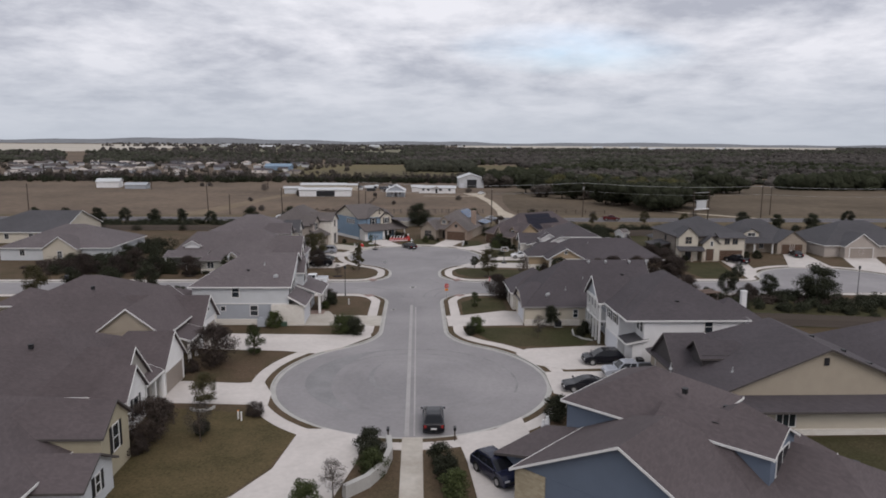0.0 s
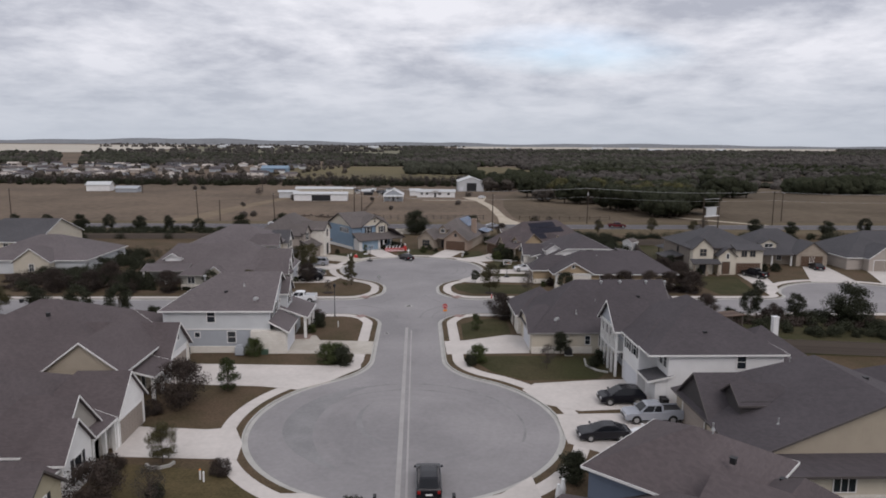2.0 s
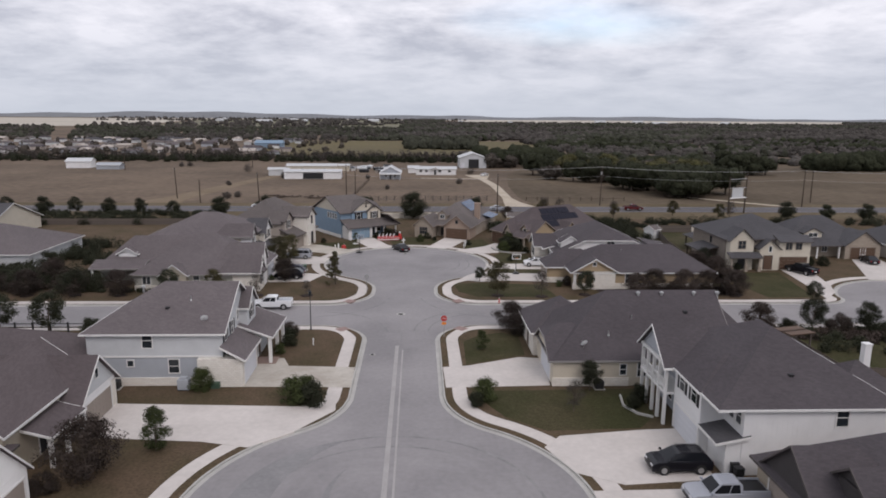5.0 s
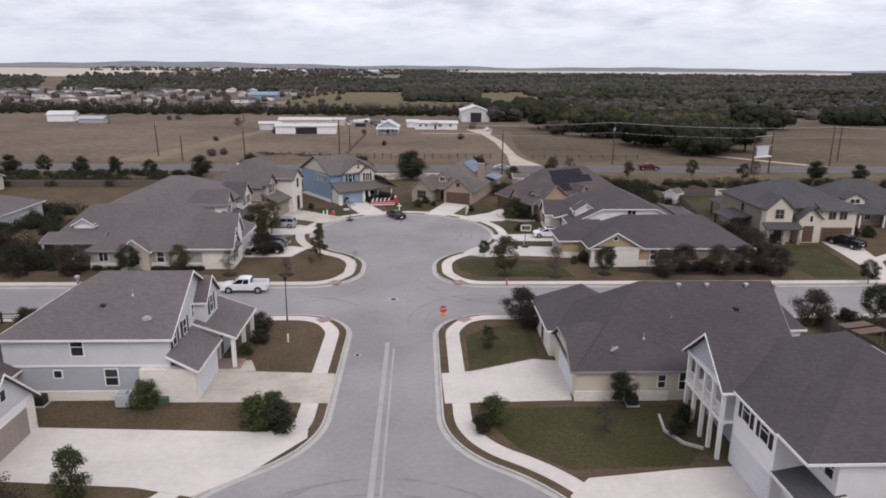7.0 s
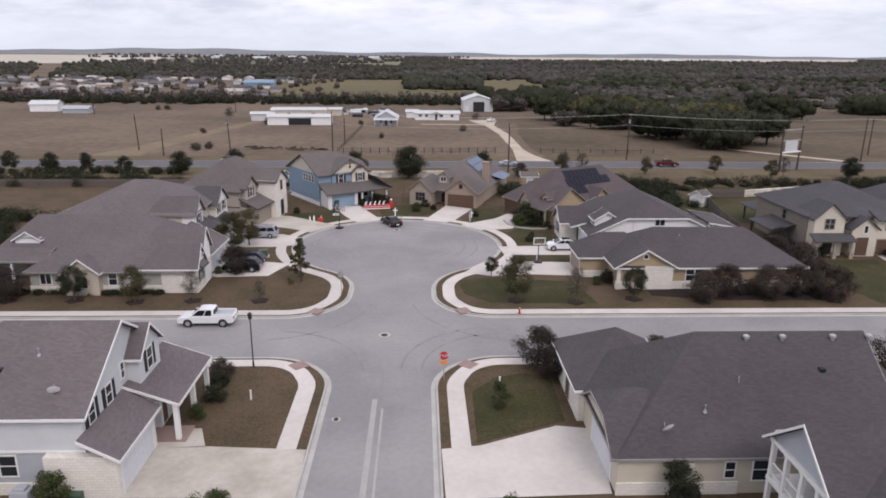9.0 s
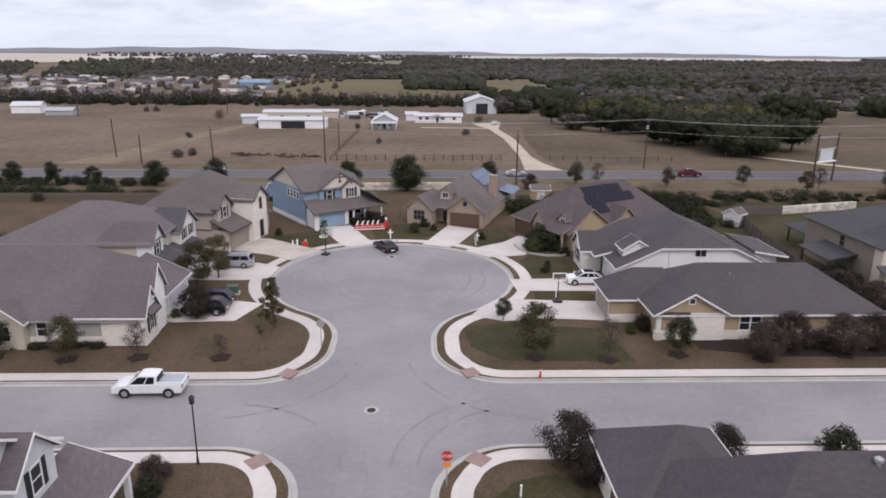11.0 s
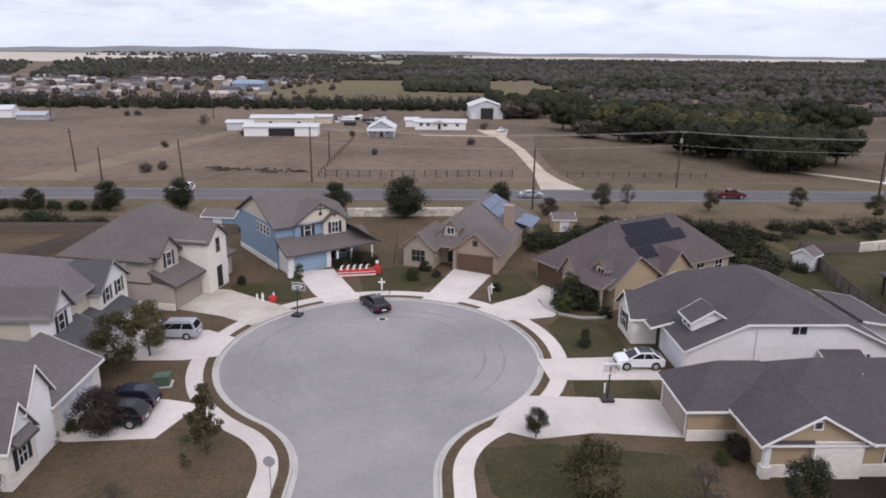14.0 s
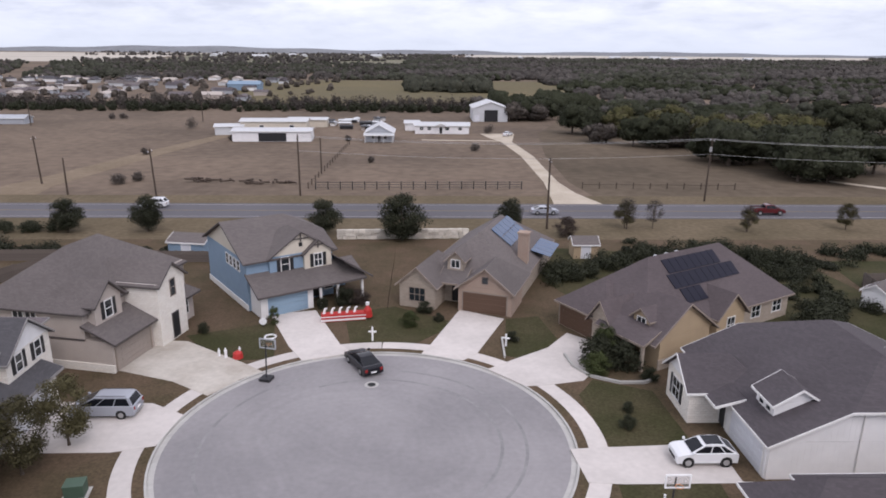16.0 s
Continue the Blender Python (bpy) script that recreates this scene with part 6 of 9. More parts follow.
house_bulb_two_storey()
h = plain_house("single-storey stone house with dormer and garage gable", 75.5, 93, 164.5, 178, 1, "stone_tan", "roof_dark", [("S", 86.0, 93.0, 2.6, 2.9, "stone_tan")], rise=4.4, trim="trim_dark")
dormer(h, 81.4, 165.6, "S", 3.6, 3.6, 1.1, 0.9, 3.0, "siding_cream")
garage_door(h, 89.5, 161.88, "S", 4.9, 2.2, "door_brown", "trim_tan")
shed(h, 76.0, 85.6, 162.2, 164.6, 2.6, 3.3, "S")
for x in (76.4, 80.8, 85.2):
    column(h, x, 162.6, 0, 2.6, 0.3, "trim")
h = plain_house("single-storey grey house with white-trimmed garage gable", 95, 118, 158, 175, 1, "siding_taupe", "roof_dark", [("S", 98.6, 106.2, 2.0, 2.9, "siding_taupe")], rise=4.6)
garage_door(h, 102.4, 155.96, "S", 5.4, 2.3, "door_taupe")

# ---- trees and shrubs ----
def leaf_cloud(rng, lumps, n, size, loose=0.55, lift=0.0):
    """n small bent leaves scattered through ellipsoid lumps (x, y, z, rx, ry, rz), denser to the outside."""
    lumps = np.array(lumps, float)
    w = lumps[:, 3] * lumps[:, 4]
    pick = rng.choice(len(lumps), n, p=w / w.sum())
    d = rng.normal(size=(n, 3))
    d /= np.linalg.norm(d, axis=1)[:, None]
    c = lumps[pick, :3] + d * lumps[pick, 3:] * (rng.random(n) ** 0.45)[:, None]
    nrm = d / lumps[pick, 3:] * lumps[pick, 3][:, None] + rng.normal(size=(n, 3)) * loose + np.array((0, 0, lift))
    a = np.cross(nrm, rng.normal(size=(n, 3))); a /= np.linalg.norm(a, axis=1)[:, None]
    b = np.cross(nrm, a); b /= np.linalg.norm(b, axis=1)[:, None]
    s = size * (0.6 + 0.8 * rng.random(n))[:, None]
    k = np.cross(a, b) * s * 0.25
    v = np.stack([c - a * s, c + b * s * 0.55 + k, c + a * s, c - b * s * 0.55 + k], 1).reshape(-1, 3)
    return v


def quads_mesh(name, v, mat):
    n = len(v) // 4
    me = bpy.data.meshes.new(name)
    me.vertices.add(len(v)); me.vertices.foreach_set("co", v.astype(np.float32).ravel())
    me.loops.add(4 * n); me.loops.foreach_set("vertex_index", np.arange(4 * n, dtype=np.int32))
    me.polygons.add(n); me.polygons.foreach_set("loop_start", np.arange(0, 4 * n, 4, dtype=np.int32))
    me.polygons.foreach_set("loop_total", np.full(n, 4, np.int32))
    me.update(calc_edges=True)
    me.materials.append(mat)
    return me


def crown_lumps(rng, h0, h1, r, n, cone=0.0):
    out = []
    for i in range(n):
        f = rng.random()
        z = h0 + (h1 - h0) * f
        spread = r * ((1 - cone * f) * math.sin(math.pi * (0.18 + 0.72 * f)) if cone < 0.5 else (1 - 0.9 * f))
        a = rng.random() * 2 * math.pi
        q = spread * (0.3 + 0.62 * rng.random())
        s = r * (0.24 + 0.2 * rng.random()) * (1 if cone < 0.5 else 0.42)
        out.append((q * math.cos(a), q * math.sin(a), z, s, s, s * 0.75))
    return out


def tree(seed, name, h, r, trunk_h, leaf, n, size, lumps=14, cone=0.0, twigs=10, label="", thick=0.09):
    """A tapered trunk with limbs and a crown of many small leaves, standing at the origin."""
    rng = np.random.default_rng(seed)
    ob = empty(name, Matrix(), label, "tree" if trunk_h else "shrub")
    lm = crown_lumps(rng, trunk_h, h * 0.93, r, lumps, cone)
    bm = bmesh.new()
    top = Vector((rng.normal() * 0.1, rng.normal() * 0.1, trunk_h + (h - trunk_h) * 0.45))
    if trunk_h > 0:
        tube(bm, (0, 0, -0.1), (0, 0, 0.25), thick * 1.5, thick, 8)
        tube(bm, (0, 0, 0.25), top, thick, thick * 0.5, 8)
    for i in range(min(twigs, len(lm))):
        p = lm[i]
        f = 0.35 + 0.6 * rng.random()
        root = Vector((0, 0, max(0.02, trunk_h * 0.9))).lerp(top, f) if trunk_h else Vector((p[0] * 0.1, p[1] * 0.1, 0))
        mid = root.lerp(Vector(p[:3]), 0.55) + Vector((0, 0, 0.1 * h / 5))
        tube(bm, root, mid, thick * 0.42, thick * 0.26, 5, False)
        tube(bm, mid, Vector(p[:3]) + Vector((p[0], p[1], p[2] * 0.1)) * 0.15, thick * 0.26, thick * 0.08, 5, False)
    part("trunk", bm, M["bark"], ob)
    link_part("crown", quads_mesh("crown", leaf_cloud(rng, lm, n, size), M[leaf]), ob)
    return ob


PARK = pose(0, -300, -40)
proto = {
    "oak": tree(1, "oak_tree", 4.6, 1.8, 1.0, "leaf_dark", 7000, 0.075, 44, label="young evergreen oak with a rounded dark crown"),
    "oak2": tree(2, "oak_tree", 5.0, 1.9, 1.2, "leaf_olive", 7600, 0.075, 46, label="young oak with an olive-brown winter crown"),
    "bare": tree(3, "bare_tree", 4.4, 1.6, 1.2, "leaf_wood", 2600, 0.055, 40, twigs=36, label="nearly bare young tree with thin grey twigs", thick=0.07),
    "rust": tree(4, "crape_myrtle", 3.6, 2.0, 0.5, "leaf_rust", 11000, 0.06, 52, twigs=26, label="multi-stemmed shrub tree with rusty winter leaves"),
    "green": tree(5, "ornamental_tree", 3.6, 1.25, 0.4, "leaf_green", 4600, 0.065, 34, label="small upright tree with fresh green leaves"),
    "bush": tree(6, "bush", 1.7, 1.2, 0.0, "leaf_green", 4600, 0.055, 30, label="rounded green evergreen garden bush"),
    "bushdark": tree(7, "bush", 1.4, 1.1, 0.0, "leaf_dark", 4000, 0.055, 30, label="dark rounded evergreen garden bush"),
    "bushrust": tree(8, "bush", 1.6, 1.35, 0.0, "leaf_rust", 6000, 0.05, 34, label="leafless brown winter garden bush"),
    "conifer": tree(9, "conifer", 4.8, 1.9, 0.4, "leaf_olive", 4200, 0.07, 60, cone=1.0, twigs=54, label="small open conifer with long side branches"),
    "bigoak": tree(10, "oak_tree", 6.4, 3.2, 0.9, "leaf_dark", 12000, 0.12, 60, label="broad dark evergreen oak by the highway", thick=0.16),
}
for p in proto.values():
    p.matrix_basis = PARK


def plant(kind, x, y, s=1.0, z=0.14, group=""):
    ob = copy_thing(proto[kind], pose(x, y, z, 0, 0, (x * 37 + y * 91) % 360) @ Matrix.Diagonal((s, s, s, 1)))
    return tagged(ob, group=group)


def mulch(x, y, r=1.1):
    bm = bmesh.new()
    n = 14
    ring = [(x + r * (0.9 + 0.15 * math.sin(i * 2.3 + x)) * math.cos(2 * math.pi * i / n), y + r * (0.9 + 0.15 * math.sin(i * 2.3 + x)) * math.sin(2 * math.pi * i / n)) for i in range(n)]
    v = [bm.verts.new((*p, 0.13)) for p in ring]
    u = [bm.verts.new((x + (p[0] - x) * 0.7, y + (p[1] - y) * 0.7, 0.24)) for p in ring]
    for i in range(n):
        bm.faces.new((v[i], v[(i + 1) % n], u[(i + 1) % n], u[i]))
    bm.faces.new(u)
    tagged(part("mulch_ring", bm, M["mulch"]), "dark bark mulch ring round a tree", "mulch ring", "mulch rings along the cross street")


for k, x, y, s in (("oak2", 14.8, 135.0, 1.1), ("bare", 21.5, 134.4, 0.95), ("oak", 28.4, 135.4, 0.85), ("rust", 36.0, 134.3, 1.0), ("rust", 39.4, 136.2, 1.05), ("rust", 44.0, 135.2, 1.1),
                   ("rust", 47.8, 136.4, 1.0), ("rust", 51.5, 134.6, 1.1), ("bare", -21.7, 135.4, 0.8), ("bare", -14.2, 135.3, 0.55), ("oak2", -28.0, 135.0, 0.85), ("oak", -34.9, 135.6, 0.9), ("rust", -42.2, 135.5, 1.1),
                   ("oak", -49.0, 135.8, 0.9), ("rust", -56.0, 135.5, 1.1), ("rust", -62, 135.8, 1.2)):
    plant(k, x, y, s, group="street trees along the cross street")
    mulch(x, y)
slab("mulch_bed", [(31.0, 136.6), (38.0, 134.9), (53.0, 134.6), (53.0, 138.8), (31.0, 138.8)], 0.0, 0.17, M["mulch"], "dark mulch bed along the ochre house", "mulch bed")
for k, x, y, s in (("oak", -49.3, 117.6, 1.15), ("oak", -43.3, 117.4, 1.2), ("oak", -55.4, 117.2, 1.15), ("oak2", -61.5, 117.4, 1.1), ("bushdark", -38.2, 117.4, 1.3), ("rust", 46.2, 116.6, 1.1), ("rust", 24.8, 117.5, 0.85), ("bushdark", 33.6, 118.4, 1.5), ("oak", 53.6, 117.1, 1.0), ("oak", 60.5, 116.5, 0.9), ("bushrust", 57, 117, 1.4), ("bigoak", 67.0, 113.4, 0.95),
                   ("bushdark", 50.0, 116.5, 1.2)):
    plant(k, x, y, s, group="street trees along the cross street")
# corner plots and front gardens
for k, x, y, s in (("rust", 14.4, 118.0, 1.05), ("rust", 15.4, 115.6, 0.8), ("green", 10.2, 110.6, 0.7), ("bushrust", -13.4, 117.0, 0.95), ("bushdark", -13.0, 114.6, 1.0), ("bushdark", -12.6, 112.2, 1.0), ("bush", -13.2, 109.6, 0.7),
                   ("oak", 12.9, 144.0, 0.55), ("conifer", -10.7, 142.2, 1.2), ("rust", -19.4, 144.9, 1.0), ("bush", -23.6, 142.4, 0.8), ("bush", -22.6, 143.6, 0.7), ("bush", -21.6, 145.2, 0.55),
                   ("green", -18.7, 86.6, 1.1), ("rust", -22.3, 82.2, 1.35), ("bushrust", -24.4, 80.4, 0.9), ("bush", -18.9, 99.2, 1.25), ("bush", -9.2, 95.9, 1.45), ("bushdark", -7.4, 95.4, 1.5), ("bush", -8.2, 97.3, 1.2), ("oak2", -19.6, 70.0, 0.72),
                   ("bushrust", -14.2, 67.8, 0.8), ("bushdark", -18.0, 63.8, 0.9), ("bare", -17.6, 62.2, 0.85), ("rust", -21.8, 62.4, 1.05), ("bushrust", -22.6, 60.0, 1.2), ("bushrust", -23.2, 68.6, 0.9), ("bushdark", -22.8, 66.6, 1.0),
                   ("bush", 9.2, 96.2, 1.25), ("bushdark", 8.2, 94.8, 0.9), ("oak", 19.9, 98.2, 0.72), ("bare", 17.2, 93.4, 0.7), ("bushdark", 24.2, 95.6, 1.1), ("bushdark", 23.0, 94.0, 0.8), ("bushdark", 14.2, 66.4, 1.5), ("oak", 14.3, 66.2, 0.55),
                   ("bushdark", -2.8, 60.3, 1.3), ("bushdark", -2.6, 58.0, 1.3), ("bush", -2.4, 56.0, 1.2), ("bare", -5.0, 52.4, 0.7), ("bush", -6.8, 50.6, 1.3), ("bushdark", 3.0, 57.4, 1.25), ("bushdark", 3.4, 55.0, 1.3), ("bush", 4.0, 52.4, 1.2),
                   ("bushdark", 20.4, 171.0, 1.9), ("bushdark", 21.9, 172.6, 1.8), ("bush", 20.0, 169.4, 1.2), ("bushdark", 22.6, 170.4, 1.7), ("green", 21.2, 171.8, 1.05), ("bushdark", 24.4, 168.0, 0.8), ("bushdark", 20.9, 162.7, 0.55), ("bushdark", 20.2, 160.2, 0.7),
                   ("bushdark", -6.6, 185.6, 0.8), ("bushdark", -4.2, 186.6, 1.3), ("bushrust", -2.6, 187.0, 1.0), ("green", -10.9, 181.0, 0.55), ("oak2", -22.3, 154.9, 1.15), ("oak2", -20.9, 158.4, 1.1), ("bush", 3.2, 180.4, 0.9), ("bushdark", 4.8, 184.0, 0.9), ("bushdark", 6.2, 181.6, 0.6), ("bushdark", 13.4, 176.4, 0.7),
                   ("bush", 25.4, 140.6, 0.6), ("bushrust", 27.0, 141.6, 0.9), ("bushrust", 43.0, 138.0, 0.9), ("bushdark", 36.5, 97.8, 0.9), ("bushdark", -17.6, 178.8, 0.7),
                   ("oak", 54, 153.0, 0.9), ("rust", 50.5, 147.5, 1.2), ("rust", 52.5, 143.5, 1.2), ("bushdark", 60, 152, 0.9), ("bushdark", 78, 155.8, 1.2), ("bushdark", 75.5, 155.8, 1.1), ("oak", 62, 131, 0.7), ("bigoak", -60, 150, 0.6), ("bushdark", -66, 151, 1.2), ("bushdark", -58, 147, 1.5), ("bushdark", -62, 143, 1.4), ("rust", -55.5, 142.5, 1.2)):
    plant(k, x, y, s)
# trees along the highway's near side
for i, (k, x, y, s) in enumerate((("bigoak", 1.4, 213.5, 1.12), ("bigoak", -10.8, 217.5, 0.85), ("bigoak", 18.4, 219.5, 0.8), ("bigoak", -38.6, 219.5, 0.86), ("bigoak", -50.6, 218.6, 0.82), ("oak", -62.0, 215.5, 1.05), ("oak", -72, 219, 1.1), ("bigoak", -81, 221, 0.7), ("oak", -90, 221, 1.1),
                                  ("bigoak", -99, 222, 0.75), ("oak", -108, 221, 1.1), ("oak", -118, 222, 1.1), ("bare", 37.6, 221.0, 1.2), ("bare", 42.0, 221.5, 1.1), ("oak2", 37.4, 221.6, 0.9), ("bare", 56.6, 219.5, 1.0), ("oak2", 56.8, 219.5, 0.75), ("oak2", 73.8, 221.0, 0.9), ("bare", 88, 216.5, 1.1),
                                  ("bigoak", 103, 215, 0.75), ("bigoak", 113.5, 214, 0.65), ("bigoak", 124, 213, 0.7), ("oak", 136, 214, 1.2), ("rust", 26.6, 216.0, 0.9), ("oak2", 84, 214, 0.9))):
    plant(k, x, y, s, -0.05, "trees along the highway verge")


for p in proto.values():
    for o in (*p.children_recursive, p):
        bpy.data.objects.remove(o)


def blob_grid(nu, nv):
    """Unit directions of a closed grid ball and its faces."""
    v = [(0, 0, 1)]
    for a in range(1, nv):
        for b in range(nu):
            p, q = math.pi * a / nv, 2 * math.pi * b / nu
            v.append((math.sin(p) * math.cos(q), math.sin(p) * math.sin(q), math.cos(p)))
    v.append((0, 0, -1))
    f = [(0, 1 + b, 1 + (b + 1) % nu, 1 + (b + 1) % nu) for b in range(nu)]
    for a in range(nv - 2):
        for b in range(nu):
            c, d = 1 + a * nu, 1 + (a + 1) * nu
            f.append((c + b, d + b, d + (b + 1) % nu, c + (b + 1) % nu))
    e = 1 + (nv - 2) * nu
    f += [(e + b, len(v) - 1, len(v) - 1, e + (b + 1) % nu) for b in range(nu)]
    return np.array(v, float), f


def canopy_mesh(name, rng, lumps, mat, nu, nv):
    """Ragged rounded clumps joined into one mesh, each clump roughened by waves of its own."""
    d, faces = blob_grid(nu, nv)
    tri = [(a, b, c) for a, b, c, e in faces] + [(a, c, e) for a, b, c, e in faces]
    tri = np.array([t for t in tri if len(set(t)) == 3], np.int32)
    lm = np.array(lumps, float)
    n, k = len(lm), len(d)
    w = np.zeros((n, k))
    for amp, fr in ((0.15, 2.6), (0.12, 5.0), (0.10, 9.0)):
        ax = rng.normal(size=(n, 3)); ax /= np.linalg.norm(ax, axis=1)[:, None]
        w += amp * np.sin(fr * (ax @ d.T) * 2 + rng.random((n, 1)) * 6.283)
    w += 0.10 * rng.normal(size=(n, k))
    v = lm[:, None, :3] + d[None] * lm[:, None, 3:] * (1 + w)[:, :, None]
    f = (tri[None] + (np.arange(n) * k)[:, None, None]).reshape(-1, 3)
    me = bpy.data.meshes.new(name)
    me.vertices.add(n * k); me.vertices.foreach_set("co", v.astype(np.float32).ravel())
    m_ = len(f)
    me.loops.add(3 * m_); me.loops.foreach_set("vertex_index", f.astype(np.int32).ravel())
    me.polygons.add(m_); me.polygons.foreach_set("loop_start", np.arange(0, 3 * m_, 3, dtype=np.int32))
    me.polygons.foreach_set("loop_total", np.full(m_, 3, np.int32))
    me.polygons.foreach_set("use_smooth", np.ones(m_, bool))
    me.update(calc_edges=True)
    me.materials.append(mat)
    return me


def scatter_stuff(name, label, seed, spots, quads, size, leaf, category="trees", squash=0.62, sink=0.25):
    """Many crowns as one mass; spots: rows of x, y, crown radius. Low brush is leaves, woods are ragged clumps."""
    rng = np.random.default_rng(seed)
    far = max(y for x, y, r in spots) > 240 and category == "woods"
    out, clumps = [], []
    for x, y, r in spots:
        lm = []
        count = 5 if not far else 6 if quads > 600 else 2 if quads >= 150 else 1
        for j in range(count):
            a = rng.random() * 6.283
            q = r * 0.55 * rng.random()
            s = r * (0.48 + 0.2 * rng.random())
            lm.append((x + q * math.cos(a), y + q * math.sin(a), r * (0.35 + 0.5 * rng.random()) * (1.0 if squash > 0.5 else 0.6), s, s, s * squash * 1.3))
        lm.append((x, y, r * sink, r * 0.75, r * 0.75, r * 0.4))
        if far:
            clumps += lm
        else:
            out.append(leaf_cloud(rng, lm, int(quads * 2.4), size * 0.62, 0.6))
    if far:
        me = canopy_mesh(name, rng, clumps, M["canopy_" + leaf], *((16, 10) if quads > 600 else (8, 6) if quads >= 150 else (6, 4)))
    else:
        me = quads_mesh(name, np.concatenate(out), M[leaf])
    return tagged(new(name, me), label, category, "", "stuff")


def spots_in(seed, n, region, r0, r1):
    rng = np.random.default_rng(seed)
    out = []
    while len(out) < n:
        x, y = region(rng)
        if x is not None:
            out.append((x, y, r0 + (r1 - r0) * rng.random()))
    return out


def brush_line(x0, y0, x1, y1, width):
    def f(rng):
        t = rng.random()
        return x0 + (x1 - x0) * t + rng.normal() * width * 0.4, y0 + (y1 - y0) * t + rng.normal() * width
    return f


scatter_stuff("brush", "low dark brush along the back fences", 11, spots_in(11, 120, brush_line(-125, 208, -24, 206, 1.6), 1.0, 2.1) + spots_in(12, 60, brush_line(34, 207, 60, 200, 2.0), 0.9, 1.6) + spots_in(13, 70, brush_line(62, 206, 150, 205, 1.6), 0.8, 1.5),
              170, 0.2, "leaf_dark", "brush", 0.45)
scatter_stuff("brush", "tall dark brush by the back fences", 18, spots_in(18, 46, brush_line(-98, 207, -54, 207, 2.0), 1.6, 2.8) + spots_in(19, 30, brush_line(-74, 150, -50, 146, 2.0), 1.2, 2.2) + spots_in(20, 26, brush_line(44, 176, 54, 192, 1.6), 1.0, 1.8)
              + spots_in(41, 30, brush_line(62, 112, 110, 108, 2.0), 1.0, 2.0), 240, 0.22, "leaf_dark", "brush", 0.6)
scatter_stuff("brush", "dark overgrown brush behind the gardens", 42, spots_in(42, 46, brush_line(20, 194, 40, 208, 1.3), 1.0, 2.1) + spots_in(43, 34, brush_line(40, 208, 55, 201, 1.3), 1.3, 2.4) + spots_in(47, 60, brush_line(60, 205, 150, 204, 1.6), 1.2, 2.4), 220, 0.2, "leaf_dark", "brush", 0.55)
scatter_stuff("brush", "dark rusty shrubs along the ochre house", 44, spots_in(44, 26, brush_line(38, 137.2, 52, 136.8, 0.6), 0.7, 1.3), 260, 0.11, "leaf_rust", "shrubs", 0.7)
scatter_stuff("brush", "dark shrubs scattered over the back gardens", 45, spots_in(45, 50, brush_line(-95, 178, -54, 173, 1.4), 1.0, 2.2) + spots_in(46, 24, lambda g: (30 + 12 * g.random(), 195 + 10 * g.random()), 0.8, 1.8) + spots_in(48, 30, lambda g: (46.5 + 8 * g.random(), 183 + 20 * g.random()), 0.8, 1.9), 200, 0.18, "leaf_dark", "shrubs", 0.6)
scatter_stuff("hedge", "low clipped hedge along the cream house", 14, spots_in(14, 64, brush_line(-52, 137.9, -26, 137.9, 0.2), 0.75, 1.0), 260, 0.11, "leaf_dark", "hedge", 0.5)
scatter_stuff("brush", "brown winter brush between the streets", 15, spots_in(15, 60, brush_line(42, 117.0, 72, 112.0, 1.2), 0.8, 1.5) + spots_in(16, 50, brush_line(-74, 142, -52, 140, 2.2), 0.9, 1.7) + spots_in(17, 30, brush_line(-78, 148, -66, 146, 2.0), 0.9, 1.5), 150, 0.18, "leaf_rust", "brush", 0.5)


scatter_stuff("brush", "tall dark overgrown shrubs beside the cross street", 51, spots_in(51, 46, brush_line(-68, 145, -47, 141, 2.4), 1.5, 2.6) + spots_in(52, 24, brush_line(-66, 168, -54, 158, 2.4), 1.4, 2.4), 420, 0.17, "leaf_dark", "brush", 0.75)
scatter_stuff("brush", "tall brown winter shrubs beside the cross street", 53, spots_in(53, 40, brush_line(-72, 143, -48, 139.5, 1.8), 1.2, 2.2) + spots_in(54, 20, brush_line(46, 141, 57, 147, 1.6), 1.0, 1.9) + spots_in(55, 26, brush_line(52, 150, 58, 157, 1.6), 0.9, 1.7), 380, 0.15, "leaf_rust", "brush", 0.75)
scatter_stuff("brush", "dark hedge row beside the highway verge", 56, spots_in(56, 70, brush_line(-112, 219.5, -52, 219.5, 0.8), 0.9, 1.6), 260, 0.18, "leaf_dark", "brush", 0.6)
scatter_stuff("brush", "dark brush in the eastern back garden", 57, spots_in(57, 40, brush_line(50, 113, 76, 104, 2.4), 0.8, 1.7) + spots_in(58, 30, brush_line(56, 118, 80, 113, 1.2), 0.8, 1.4), 300, 0.15, "leaf_dark", "brush", 0.6)
# oak grove by the highway, and the woods behind it
def clump(rng, rows, r0, r1):
    """Spots within ellipses given as centre, half sizes and count."""
    out = []
    for cx, cy, rx, ry, n in rows:
        for i in range(n):
            a, q = rng.random() * 6.283, math.sqrt(rng.random())
            out.append((cx + rx * q * math.cos(a), cy + ry * q * math.sin(a), r0 + (r1 - r0) * rng.random()))
    return out


